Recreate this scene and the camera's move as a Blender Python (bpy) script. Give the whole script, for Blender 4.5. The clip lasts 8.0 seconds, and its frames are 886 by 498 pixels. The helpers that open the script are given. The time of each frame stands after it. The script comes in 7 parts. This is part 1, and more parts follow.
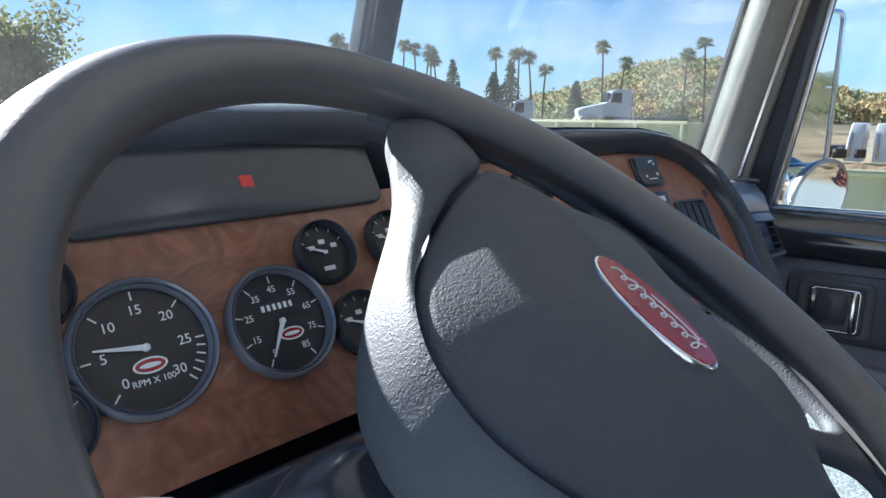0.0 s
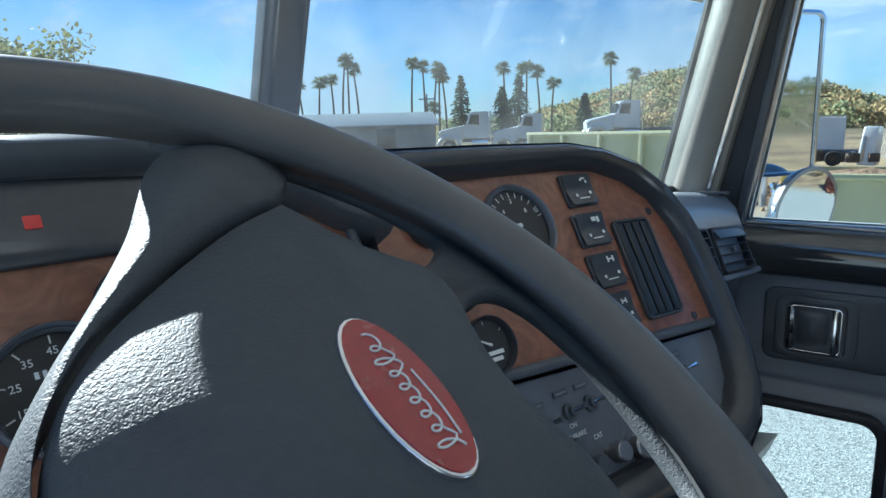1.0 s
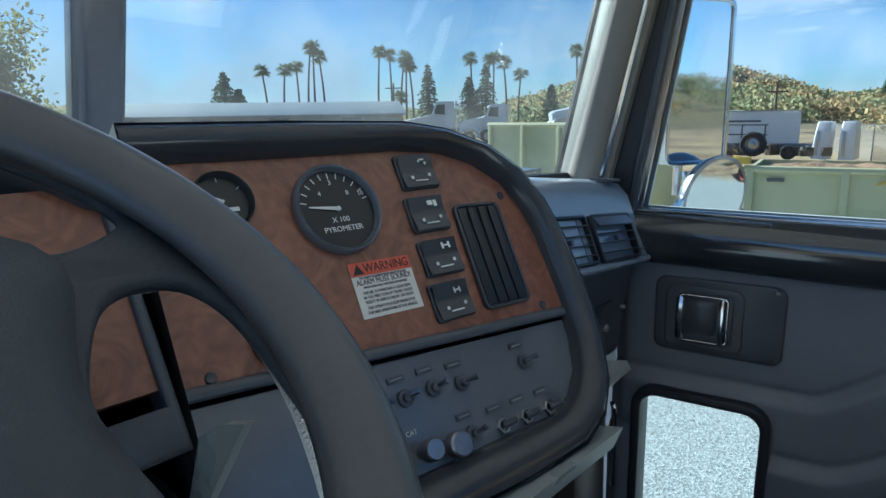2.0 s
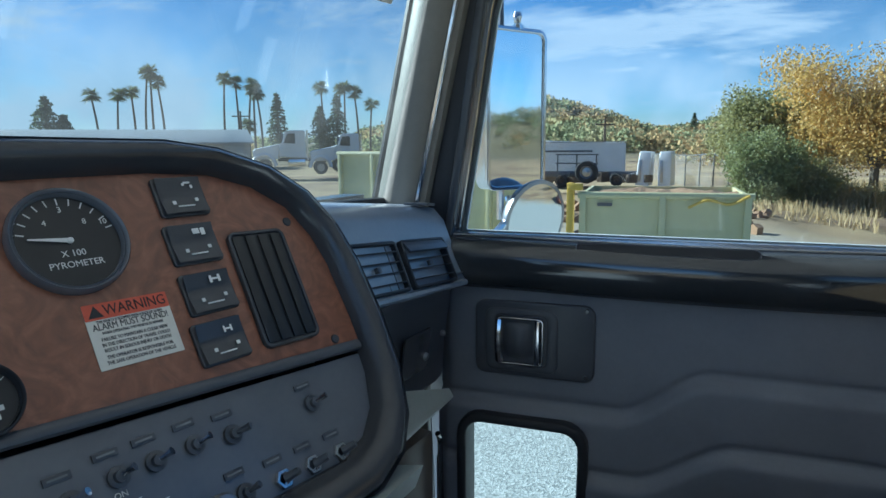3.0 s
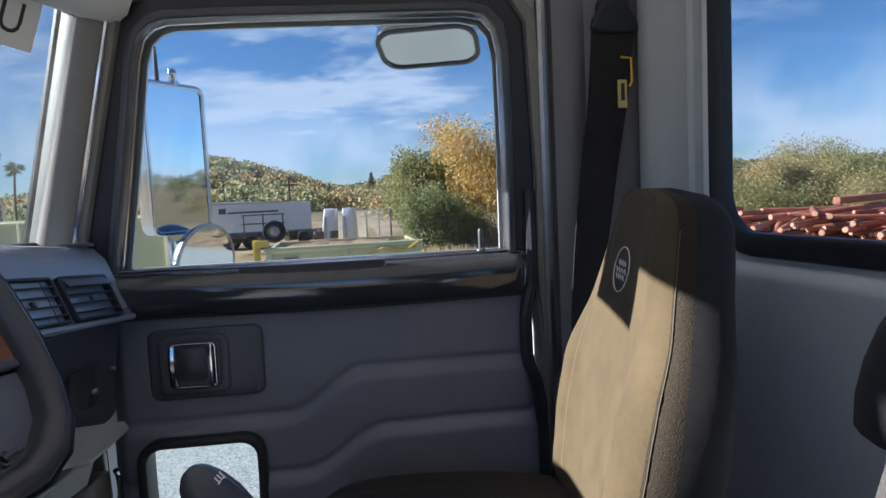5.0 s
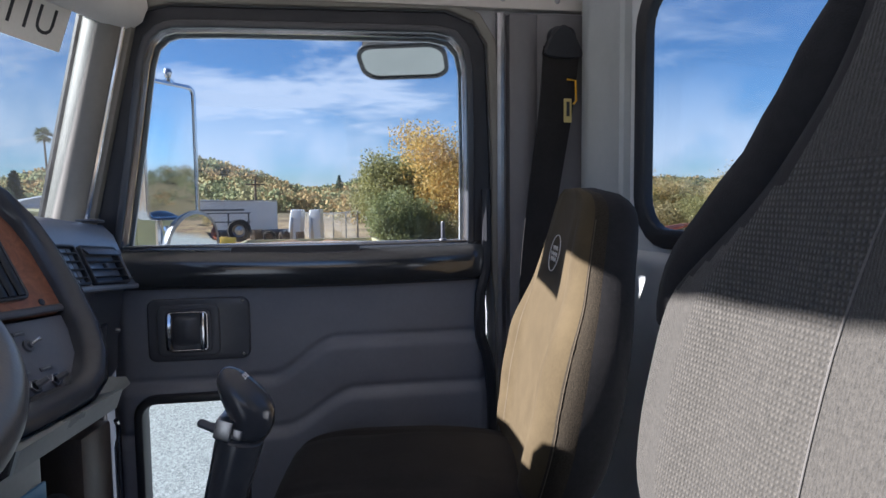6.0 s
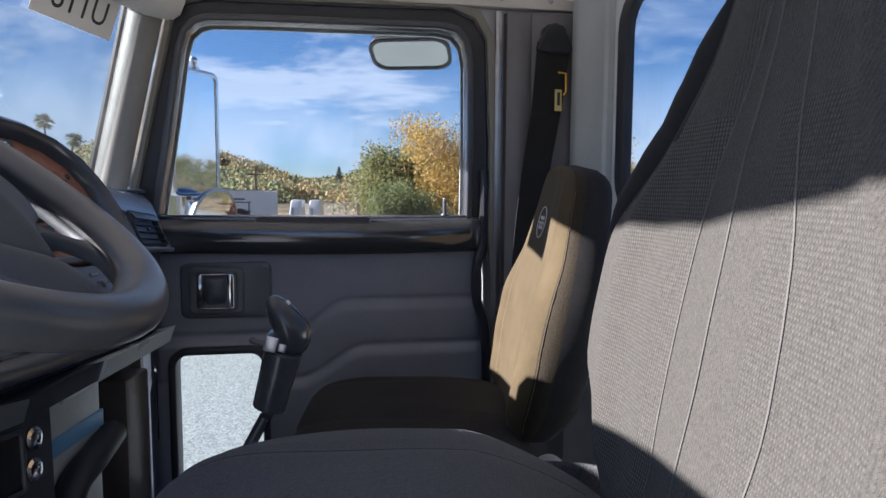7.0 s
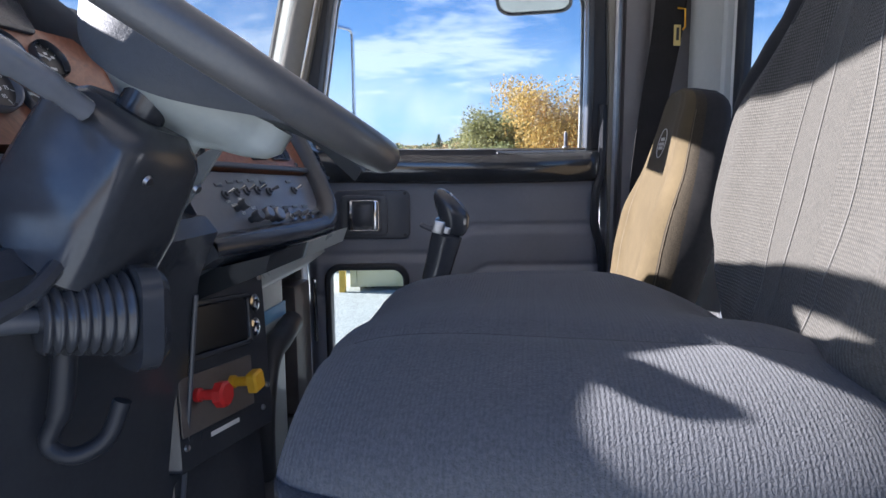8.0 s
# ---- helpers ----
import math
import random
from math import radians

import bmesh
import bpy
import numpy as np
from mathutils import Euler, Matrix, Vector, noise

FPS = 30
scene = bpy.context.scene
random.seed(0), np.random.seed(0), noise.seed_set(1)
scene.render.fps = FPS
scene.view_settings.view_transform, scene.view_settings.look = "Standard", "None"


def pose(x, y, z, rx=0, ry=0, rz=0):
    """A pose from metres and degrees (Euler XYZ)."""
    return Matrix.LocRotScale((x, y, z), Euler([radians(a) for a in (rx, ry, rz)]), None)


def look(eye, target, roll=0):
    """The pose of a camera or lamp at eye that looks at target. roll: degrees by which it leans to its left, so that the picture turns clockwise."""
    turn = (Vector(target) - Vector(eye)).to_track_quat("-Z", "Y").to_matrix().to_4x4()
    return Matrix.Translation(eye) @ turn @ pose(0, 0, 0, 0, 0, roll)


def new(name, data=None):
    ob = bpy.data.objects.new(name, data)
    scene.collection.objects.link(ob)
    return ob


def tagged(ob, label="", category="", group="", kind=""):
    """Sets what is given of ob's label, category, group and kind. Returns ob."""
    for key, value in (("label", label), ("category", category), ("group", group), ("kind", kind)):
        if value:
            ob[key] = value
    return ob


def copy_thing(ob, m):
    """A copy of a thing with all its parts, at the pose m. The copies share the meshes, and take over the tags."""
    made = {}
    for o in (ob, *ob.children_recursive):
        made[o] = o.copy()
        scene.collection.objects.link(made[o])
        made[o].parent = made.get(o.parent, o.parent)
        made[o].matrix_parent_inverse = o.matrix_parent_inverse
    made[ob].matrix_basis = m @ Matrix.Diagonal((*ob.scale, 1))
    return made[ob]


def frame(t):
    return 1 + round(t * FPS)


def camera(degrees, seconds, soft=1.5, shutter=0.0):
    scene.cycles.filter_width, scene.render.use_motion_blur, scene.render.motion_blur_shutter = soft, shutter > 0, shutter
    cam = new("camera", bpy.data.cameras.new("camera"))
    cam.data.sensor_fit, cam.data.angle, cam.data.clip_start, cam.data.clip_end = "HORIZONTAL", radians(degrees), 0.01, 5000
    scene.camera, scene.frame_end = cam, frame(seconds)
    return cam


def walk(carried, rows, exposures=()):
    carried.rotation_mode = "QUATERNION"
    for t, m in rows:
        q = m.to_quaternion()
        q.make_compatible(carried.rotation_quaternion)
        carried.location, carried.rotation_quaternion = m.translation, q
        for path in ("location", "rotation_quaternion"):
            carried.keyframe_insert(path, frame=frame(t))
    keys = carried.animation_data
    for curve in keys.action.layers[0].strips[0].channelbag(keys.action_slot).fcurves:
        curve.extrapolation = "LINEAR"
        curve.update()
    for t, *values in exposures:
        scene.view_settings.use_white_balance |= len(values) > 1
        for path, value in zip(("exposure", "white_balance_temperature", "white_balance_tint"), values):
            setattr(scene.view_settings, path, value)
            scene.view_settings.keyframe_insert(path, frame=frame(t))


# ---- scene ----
cam = camera(69.2, 8.0)
PATH = [
    (0, (0.069, -0.11, 2.485), (1.477, 1.245, 2.062), 0.0),
    (0.5, (0.15, -0.106, 2.486), (1.5, 1.312, 2.079), -0.5),
    (1, (0.221, -0.148, 2.486), (1.607, 1.244, 2.11), -1.7),
    (2.5, (0.44, -0.259, 2.457), (1.983, 0.946, 2.046), 0.2),
    (3, (0.473, -0.27, 2.453), (2.194, 0.695, 2.127), -0.6),
    (3.5, (0.461, -0.299, 2.436), (2.325, 0.373, 2.17), -1.9),
    (4, (0.425, -0.364, 2.425), (2.378, 0.008, 2.206), -3.0),
    (4.5, (0.388, -0.396, 2.405), (2.37, -0.203, 2.215), -3.3),
    (5, (0.286, -0.398, 2.4), (2.277, -0.323, 2.23), -2.8),
    (6.5, (-0.048, -0.404, 2.354), (1.945, -0.454, 2.197), -0.1),
    (7, (-0.146, -0.392, 2.332), (1.846, -0.427, 2.158), 0.3),
    (7.5, (-0.261, -0.351, 2.294), (1.723, -0.233, 2.069), 0.2),
    (8, (-0.362, -0.322, 2.229), (1.601, -0.052, 1.955), -0.4),
]
walk(cam, [(t, look(eye, target, roll)) for t, eye, target, roll in PATH],
     exposures=[(0.0, 2.6, 5100, 8), (1.0, 2.35, 4850, 0), (2.5, 2.15, 4800, -1), (3.3, 2.06, 4700, -2), (4.0, 1.98, 5150, 6), (5.0, 2.05, 5250, 14), (6.5, 2.15, 5300, 17), (7.5, 2.35, 5350, 18), (8.0, 2.65, 5250, 17)])

# ---- world, sun ----
SUN_AZ, SUN_EL = 3.0, 25.7   # degrees to the right of straight ahead, and above the horizon
world = bpy.data.worlds.new("world")
scene.world = world
world.use_nodes = True
wn, wl = world.node_tree.nodes, world.node_tree.links
bg = wn["Background"]
sky = wn.new("ShaderNodeTexSky")
sky.sky_type, sky.sun_disc = "NISHITA", False
sky.sun_elevation, sky.sun_rotation = radians(SUN_EL), radians(SUN_AZ)
sky.air_density, sky.dust_density, sky.ozone_density = 0.9, 0.06, 5.0
tc = wn.new("ShaderNodeTexCoord")
sep = wn.new("ShaderNodeSeparateXYZ")
wl.new(tc.outputs["Generated"], sep.inputs[0])
div = []
for axis in ("X", "Y"):   # clouds lie on a high flat layer
    up = wn.new("ShaderNodeMath"); up.operation = "ADD"; up.inputs[1].default_value = 0.2
    wl.new(sep.outputs["Z"], up.inputs[0])
    d = wn.new("ShaderNodeMath"); d.operation = "DIVIDE"
    wl.new(sep.outputs[axis], d.inputs[0]); wl.new(up.outputs[0], d.inputs[1])
    div.append(d)
comb = wn.new("ShaderNodeCombineXYZ")
wl.new(div[0].outputs[0], comb.inputs[0]); wl.new(div[1].outputs[0], comb.inputs[1])
cmap = wn.new("ShaderNodeMapping")
cmap.inputs["Scale"].default_value = (2.0, 1.3, 1.0)
cmap.inputs["Rotation"].default_value = (0, 0, radians(12))
cmap.inputs["Location"].default_value = (3.4, 1.2, 0.0)
wl.new(comb.outputs[0], cmap.inputs[0])
cn = wn.new("ShaderNodeTexNoise")
cn.inputs["Scale"].default_value, cn.inputs["Detail"].default_value, cn.inputs["Roughness"].default_value, cn.inputs["Distortion"].default_value = 1.35, 12.0, 0.66, 0.25
wl.new(cmap.outputs[0], cn.inputs[0])
cr = wn.new("ShaderNodeValToRGB")
cr.color_ramp.elements[0].position, cr.color_ramp.elements[1].position = 0.51, 0.70


def fade(socket, a, b):
    """0 at a, 1 at b, smoothly."""
    n = wn.new("ShaderNodeMapRange"); n.interpolation_type = "SMOOTHSTEP"
    n.inputs["From Min"].default_value, n.inputs["From Max"].default_value = min(a, b), max(a, b)
    n.inputs["To Min"].default_value, n.inputs["To Max"].default_value = (0, 1) if a < b else (1, 0)
    wl.new(socket, n.inputs[0])
    return n.outputs[0]


bank = fade(sep.outputs["Z"], 0.075, 0.13)      # a denser bank of rippled cloud over the eastern hills
for other in (fade(sep.outputs["Z"], 0.24, 0.14), fade(sep.outputs["Y"], -0.08, 0.10), fade(sep.outputs["Y"], 0.52, 0.36), fade(sep.outputs["X"], 0.0, 0.3)):
    mul = wn.new("ShaderNodeMath"); mul.operation = "MULTIPLY"
    wl.new(bank, mul.inputs[0]); wl.new(other, mul.inputs[1]); bank = mul.outputs[0]
dens = wn.new("ShaderNodeMath"); dens.operation = "MULTIPLY_ADD"; dens.inputs[1].default_value = 0.17
wl.new(bank, dens.inputs[0]); wl.new(cn.outputs[0], dens.inputs[2])
wl.new(dens.outputs[0], cr.inputs[0])
low = wn.new("ShaderNodeMapRange")   # thicker cloud near the horizon
low.inputs["From Min"].default_value, low.inputs["From Max"].default_value = 0.06, 0.19
low.inputs["To Min"].default_value, low.inputs["To Max"].default_value = 1.0, 0.0
wl.new(sep.outputs["Z"], low.inputs[0])
lown = wn.new("ShaderNodeMath"); lown.operation = "MULTIPLY"
cn2 = wn.new("ShaderNodeTexNoise"); cn2.inputs["Scale"].default_value, cn2.inputs["Detail"].default_value = 7.0, 6.0
wl.new(tc.outputs["Generated"], cn2.inputs[0])
cr2 = wn.new("ShaderNodeValToRGB")
cr2.color_ramp.elements[0].position, cr2.color_ramp.elements[1].position = 0.36, 0.54
wl.new(cn2.outputs[0], cr2.inputs[0])
wl.new(low.outputs[0], lown.inputs[0]); wl.new(cr2.outputs[0], lown.inputs[1])
cs = wn.new("ShaderNodeMath"); cs.operation = "MAXIMUM"
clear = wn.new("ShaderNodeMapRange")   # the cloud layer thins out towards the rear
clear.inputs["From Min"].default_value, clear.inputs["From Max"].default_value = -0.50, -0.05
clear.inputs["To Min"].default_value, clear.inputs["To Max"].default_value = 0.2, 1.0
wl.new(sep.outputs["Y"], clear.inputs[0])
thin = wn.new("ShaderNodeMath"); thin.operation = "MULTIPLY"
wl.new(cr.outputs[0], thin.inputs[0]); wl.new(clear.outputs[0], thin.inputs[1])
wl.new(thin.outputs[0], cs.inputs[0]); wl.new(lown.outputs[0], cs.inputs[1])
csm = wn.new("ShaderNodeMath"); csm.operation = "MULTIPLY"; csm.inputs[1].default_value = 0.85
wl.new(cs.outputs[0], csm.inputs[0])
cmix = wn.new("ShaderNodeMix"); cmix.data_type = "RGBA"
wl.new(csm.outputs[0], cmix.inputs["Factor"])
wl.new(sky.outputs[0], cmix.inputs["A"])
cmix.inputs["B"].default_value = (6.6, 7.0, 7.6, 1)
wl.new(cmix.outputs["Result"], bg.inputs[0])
bg.inputs[1].default_value = 0.05

sun = new("sun", bpy.data.lights.new("sun", "SUN"))
sun.data.energy, sun.data.angle, sun.data.color = 5.0, radians(0.53), (1.0, 0.87, 0.70)
sdir = Vector((math.sin(radians(SUN_AZ)) * math.cos(radians(SUN_EL)), math.cos(radians(SUN_AZ)) * math.cos(radians(SUN_EL)), math.sin(radians(SUN_EL))))
sun.matrix_world = look(sdir * 50, (0, 0, 0))


# ---- materials ----
def mat(name, c1, c2=None, scale=8.0, rough=0.5, bump=0.0, bscale=200.0, metal=0.0, kind="noise", spec=0.5, rvar=0.1, sheen=0.0, rnd=0.0, coat=0.0, axis="X", ribs=(95.0, 0.22)):
    """A principled material with colour varied at two scales, and a fine relief."""
    m = bpy.data.materials.new(name)
    m.use_nodes = True
    n, l = m.node_tree.nodes, m.node_tree.links
    p = n["Principled BSDF"]
    c2 = c2 or tuple(v * 0.8 for v in c1)
    co = n.new("ShaderNodeTexCoord")
    big = n.new("ShaderNodeTexNoise")
    big.inputs["Scale"].default_value, big.inputs["Detail"].default_value, big.inputs["Roughness"].default_value = scale, 6, 0.6
    l.new(co.outputs["Object"], big.inputs[0])
    fine = n.new("ShaderNodeTexNoise")
    fine.inputs["Scale"].default_value, fine.inputs["Detail"].default_value = scale * 14, 3
    l.new(co.outputs["Object"], fine.inputs[0])
    add = n.new("ShaderNodeMath"); add.operation = "MULTIPLY_ADD"
    l.new(fine.outputs[0], add.inputs[0]); add.inputs[1].default_value = 0.35
    l.new(big.outputs[0], add.inputs[2])
    ramp = n.new("ShaderNodeValToRGB")
    ramp.color_ramp.elements[0].position, ramp.color_ramp.elements[1].position = 0.45, 0.9
    ramp.color_ramp.elements[0].color, ramp.color_ramp.elements[1].color = (*c1, 1), (*c2, 1)
    l.new(add.outputs[0], ramp.inputs[0])
    colour = ramp.outputs[0]
    if rnd:
        oi = n.new("ShaderNodeObjectInfo")
        hs = n.new("ShaderNodeHueSaturation")
        mr = n.new("ShaderNodeMapRange")
        mr.inputs["To Min"].default_value, mr.inputs["To Max"].default_value = 1 - rnd, 1 + rnd
        l.new(oi.outputs["Random"], mr.inputs[0]); l.new(mr.outputs[0], hs.inputs["Value"])
        l.new(colour, hs.inputs["Color"]); colour = hs.outputs[0]
    l.new(colour, p.inputs["Base Color"])
    rr = n.new("ShaderNodeMapRange")
    rr.inputs["To Min"].default_value, rr.inputs["To Max"].default_value = max(0.02, rough - rvar), min(1, rough + rvar)
    l.new(big.outputs[0], rr.inputs[0]); l.new(rr.outputs[0], p.inputs["Roughness"])
    p.inputs["Metallic"].default_value = metal
    p.inputs["Specular IOR Level"].default_value = spec
    p.inputs["Sheen Weight"].default_value = sheen
    p.inputs["Coat Weight"].default_value = coat
    if bump:
        if kind == "leather":
            t = n.new("ShaderNodeTexVoronoi"); t.feature = "SMOOTH_F1"; t.inputs["Scale"].default_value = bscale
            wob = n.new("ShaderNodeTexNoise"); wob.inputs["Scale"].default_value = bscale * 0.5
            wm = n.new("ShaderNodeMix"); wm.data_type = "RGBA"; wm.inputs["Factor"].default_value = 0.006
            l.new(co.outputs["Object"], wob.inputs[0]); l.new(co.outputs["Object"], wm.inputs["A"]); l.new(wob.outputs[1], wm.inputs["B"])
            l.new(wm.outputs["Result"], t.inputs[0])
            h = t.outputs["Distance"]
        elif kind == "weave":
            t = n.new("ShaderNodeTexWave"); t.inputs["Scale"].default_value = ribs[0]; t.bands_direction = axis; t.inputs["Distortion"].default_value = 0.35; t.inputs["Detail"].default_value = 2
            t2 = n.new("ShaderNodeTexNoise"); t2.inputs["Scale"].default_value = bscale * 2.6; t2.inputs["Detail"].default_value = 3
            l.new(co.outputs["Object"], t.inputs[0]); l.new(co.outputs["Object"], t2.inputs[0])
            mu = n.new("ShaderNodeMath"); mu.operation = "MULTIPLY_ADD"; mu.inputs[1].default_value = ribs[1]     # fine ribs under a fuzzy nap
            l.new(t.outputs[1], mu.inputs[0]); l.new(t2.outputs[0], mu.inputs[2]); h = mu.outputs[0]
        elif kind == "knit":       # columns of raised stitches, the base colour lighter on their crests
            wv = []
            for direction, sc in (("X", 92.0), ("Z", 84.0)):
                t = n.new("ShaderNodeTexWave"); t.inputs["Scale"].default_value = sc; t.bands_direction = direction; t.inputs["Distortion"].default_value = 0.5; t.inputs["Detail"].default_value = 2
                l.new(co.outputs["Object"], t.inputs[0]); wv.append(t)
            mu = n.new("ShaderNodeMath"); mu.operation = "MULTIPLY"
            l.new(wv[0].outputs[1], mu.inputs[0]); l.new(wv[1].outputs[1], mu.inputs[1]); h = mu.outputs[0]
            mr = n.new("ShaderNodeMapRange"); mr.inputs["To Min"].default_value, mr.inputs["To Max"].default_value = 0.85, 1.5
            vs = n.new("ShaderNodeHueSaturation"); l.new(colour, vs.inputs["Color"]); l.new(h, mr.inputs[0]); l.new(mr.outputs[0], vs.inputs["Value"]); l.new(vs.outputs[0], p.inputs["Base Color"])
        elif kind == "voronoi":
            t = n.new("ShaderNodeTexVoronoi"); t.inputs["Scale"].default_value = bscale
            l.new(co.outputs["Object"], t.inputs[0]); h = t.outputs["Distance"]
        else:
            t = n.new("ShaderNodeTexNoise"); t.inputs["Scale"].default_value, t.inputs["Detail"].default_value = bscale, 4
            l.new(co.outputs["Object"], t.inputs[0]); h = t.outputs[0]
        b = n.new("ShaderNodeBump"); b.inputs["Strength"].default_value, b.inputs["Distance"].default_value = bump, 0.6 / bscale
        l.new(h, b.inputs["Height"]); l.new(b.outputs[0], p.inputs["Normal"])
    return m


def glass_mat(name, tint, gloss=0.06, dust=0.015, film="ShaderNodeBsdfDiffuse"):
    """A thin pane: clear, with a faint dusty film and a mirror-like gloss that grows at grazing angles."""
    m = bpy.data.materials.new(name)
    m.use_nodes = True
    n, l = m.node_tree.nodes, m.node_tree.links
    n.remove(n["Principled BSDF"])
    tr = n.new("ShaderNodeBsdfTransparent"); tr.inputs[0].default_value = (*tint, 1)
    gl = n.new("ShaderNodeBsdfGlossy"); gl.inputs["Roughness"].default_value = 0.02
    df = n.new(film); df.inputs[0].default_value = (0.7, 0.7, 0.68, 1)
    fr = n.new("ShaderNodeLayerWeight"); fr.inputs[0].default_value = 0.5
    po = n.new("ShaderNodeMath"); po.operation = "POWER"; po.inputs[1].default_value = 4.0
    sc = n.new("ShaderNodeMath"); sc.operation = "MULTIPLY_ADD"; sc.inputs[1].default_value, sc.inputs[2].default_value = 0.30, gloss * 0.4
    mx = n.new("ShaderNodeMixShader"); mx2 = n.new("ShaderNodeMixShader")
    no = n.new("ShaderNodeTexNoise"); no.inputs["Scale"].default_value, no.inputs["Detail"].default_value = 9, 8
    co = n.new("ShaderNodeTexCoord"); l.new(co.outputs["Object"], no.inputs[0])
    mr = n.new("ShaderNodeMapRange"); mr.inputs["From Min"].default_value, mr.inputs["From Max"].default_value = 0.35, 0.75
    mr.inputs["To Min"].default_value, mr.inputs["To Max"].default_value = dust * 0.4, dust * 1.6
    l.new(no.outputs[0], mr.inputs[0])
    l.new(mr.outputs[0], mx2.inputs[0]); l.new(tr.outputs[0], mx2.inputs[1]); l.new(df.outputs[0], mx2.inputs[2])
    l.new(fr.outputs["Facing"], po.inputs[0]); l.new(po.outputs[0], sc.inputs[0]); l.new(sc.outputs[0], mx.inputs[0])
    l.new(mx2.outputs[0], mx.inputs[1]); l.new(gl.outputs[0], mx.inputs[2])
    l.new(mx.outputs[0], n["Material Output"].inputs[0])
    return m


def wood_mat():
    m = mat("burl_wood", (0.16, 0.052, 0.022), (0.07, 0.02, 0.009), 14, 0.32, 0.05, 90, coat=0.25)
    n, l = m.node_tree.nodes, m.node_tree.links
    co = n.new("ShaderNodeTexCoord")
    no = n.new("ShaderNodeTexNoise"); no.inputs["Scale"].default_value, no.inputs["Detail"].default_value, no.inputs["Distortion"].default_value = 22, 8, 3.5
    l.new(co.outputs["Object"], no.inputs[0])
    r = n.new("ShaderNodeValToRGB")
    e = r.color_ramp.elements
    e[0].position, e[0].color = 0.3, (0.15, 0.062, 0.036, 1)
    e[1].position, e[1].color = 0.72, (0.28, 0.122, 0.068, 1)
    mid = e.new(0.5); mid.color = (0.21, 0.086, 0.047, 1)
    l.new(no.outputs[0], r.inputs[0]); l.new(r.outputs[0], n["Principled BSDF"].inputs["Base Color"])
    return m


BLACK = mat("black_grained_plastic", (0.058, 0.064, 0.077), (0.078, 0.085, 0.10), 9, 0.33, 0.15, 700)
GLOSSBLK = mat("satin_black_plastic", (0.040, 0.043, 0.050), (0.054, 0.057, 0.064), 7, 0.2, 0.05, 300)
DASHTOP = mat("slate_blue_dash_vinyl", (0.20, 0.235, 0.29), (0.235, 0.27, 0.325), 9, 0.22, 0.12, 600, spec=0.9)
DOORVINYL = mat("charcoal_door_vinyl", (0.158, 0.168, 0.200), (0.186, 0.197, 0.228), 7, 0.5, 0.25, 650, kind="leather")
PILLARVINYL = mat("dark_taupe_pillar_vinyl", (0.135, 0.132, 0.138), (0.160, 0.156, 0.160), 7, 0.55, 0.25, 650, kind="leather")
PANELGREY = mat("dark_grey_switch_plate", (0.115, 0.124, 0.147), (0.14, 0.149, 0.17), 10, 0.2, 0.05, 500, spec=0.8)
LEATHER = mat("dark_grey_wheel_leather", (0.053, 0.059, 0.067), (0.070, 0.076, 0.084), 12, 0.60, 0.42, 620, kind="leather", spec=0.3)
RIMVINYL = mat("worn_black_wheel_rim", (0.066, 0.069, 0.075), (0.094, 0.091, 0.089), 16, 0.32, 0.12, 500)
WOOD = wood_mat()
CHROME = mat("chrome", (0.75, 0.75, 0.77), (0.6, 0.6, 0.62), 20, 0.14, 0.0, 1, metal=1.0, rvar=0.06)
STEEL = mat("brushed_steel", (0.42, 0.42, 0.43), (0.3, 0.3, 0.31), 20, 0.32, 0.05, 500, metal=1.0)
RUBBER = mat("black_rubber_seal", (0.022, 0.024, 0.029), (0.032, 0.034, 0.039), 12, 0.42, 0.1, 400, spec=0.3)
PILLAR = mat("pale_taupe_pillar_trim", (0.160, 0.152, 0.130), (0.195, 0.186, 0.160), 6, 0.5, 0.45, 420)
TRIMGREY = mat("mid_grey_cab_trim", (0.33, 0.335, 0.345), (0.38, 0.38, 0.385), 6, 0.6, 0.25, 500)
LINER = mat("beige_grey_headliner", (0.52, 0.49, 0.45), (0.58, 0.55, 0.50), 5, 0.85, 0.3, 900)
FABRIC = mat("charcoal_seat_fabric", (0.038, 0.0360, 0.0310), (0.078, 0.0725, 0.062), 330, 0.95, 0.9, 260, kind="weave", sheen=0.1, spec=0.15)
FABCUSHION = mat("charcoal_cushion_fabric", (0.056, 0.058, 0.063), (0.104, 0.106, 0.112), 330, 0.95, 0.8, 260, kind="weave", axis="Y", ribs=(85.0, 0.22), sheen=0.1, spec=0.15)
FABKNIT = mat("charcoal_knit_bolster_fabric", (0.038, 0.0360, 0.0310), (0.078, 0.0725, 0.062), 330, 0.95, 0.7, 260, kind="knit", sheen=0.1, spec=0.15)
FABDARK = mat("black_seat_fabric", (0.019, 0.0185, 0.019), (0.032, 0.0305, 0.030), 9, 0.92, 0.5, 700, kind="noise", sheen=0.03, spec=0.12)
FABTAN = mat("tan_seat_fabric", (0.058, 0.043, 0.021), (0.082, 0.062, 0.032), 14, 0.92, 0.35, 700, kind="noise", sheen=0.06, spec=0.15)
# woven side cloth, its colour darkened for the shade on that side
FABWEAVESHADE = mat("shade_darkened_woven_side_cloth", (0.018, 0.015, 0.011), (0.056, 0.045, 0.029), 420, 0.95, 0.5, 520, kind="voronoi", sheen=0.06, spec=0.12)
STITCH = mat("pale_grey_stitching", (0.13, 0.122, 0.11), (0.10, 0.094, 0.085), 60, 0.9)
PALEGREY = mat("pale_grey_green_satin", (0.36, 0.39, 0.38), (0.30, 0.33, 0.32), 8, 0.3, 0.05, 200)
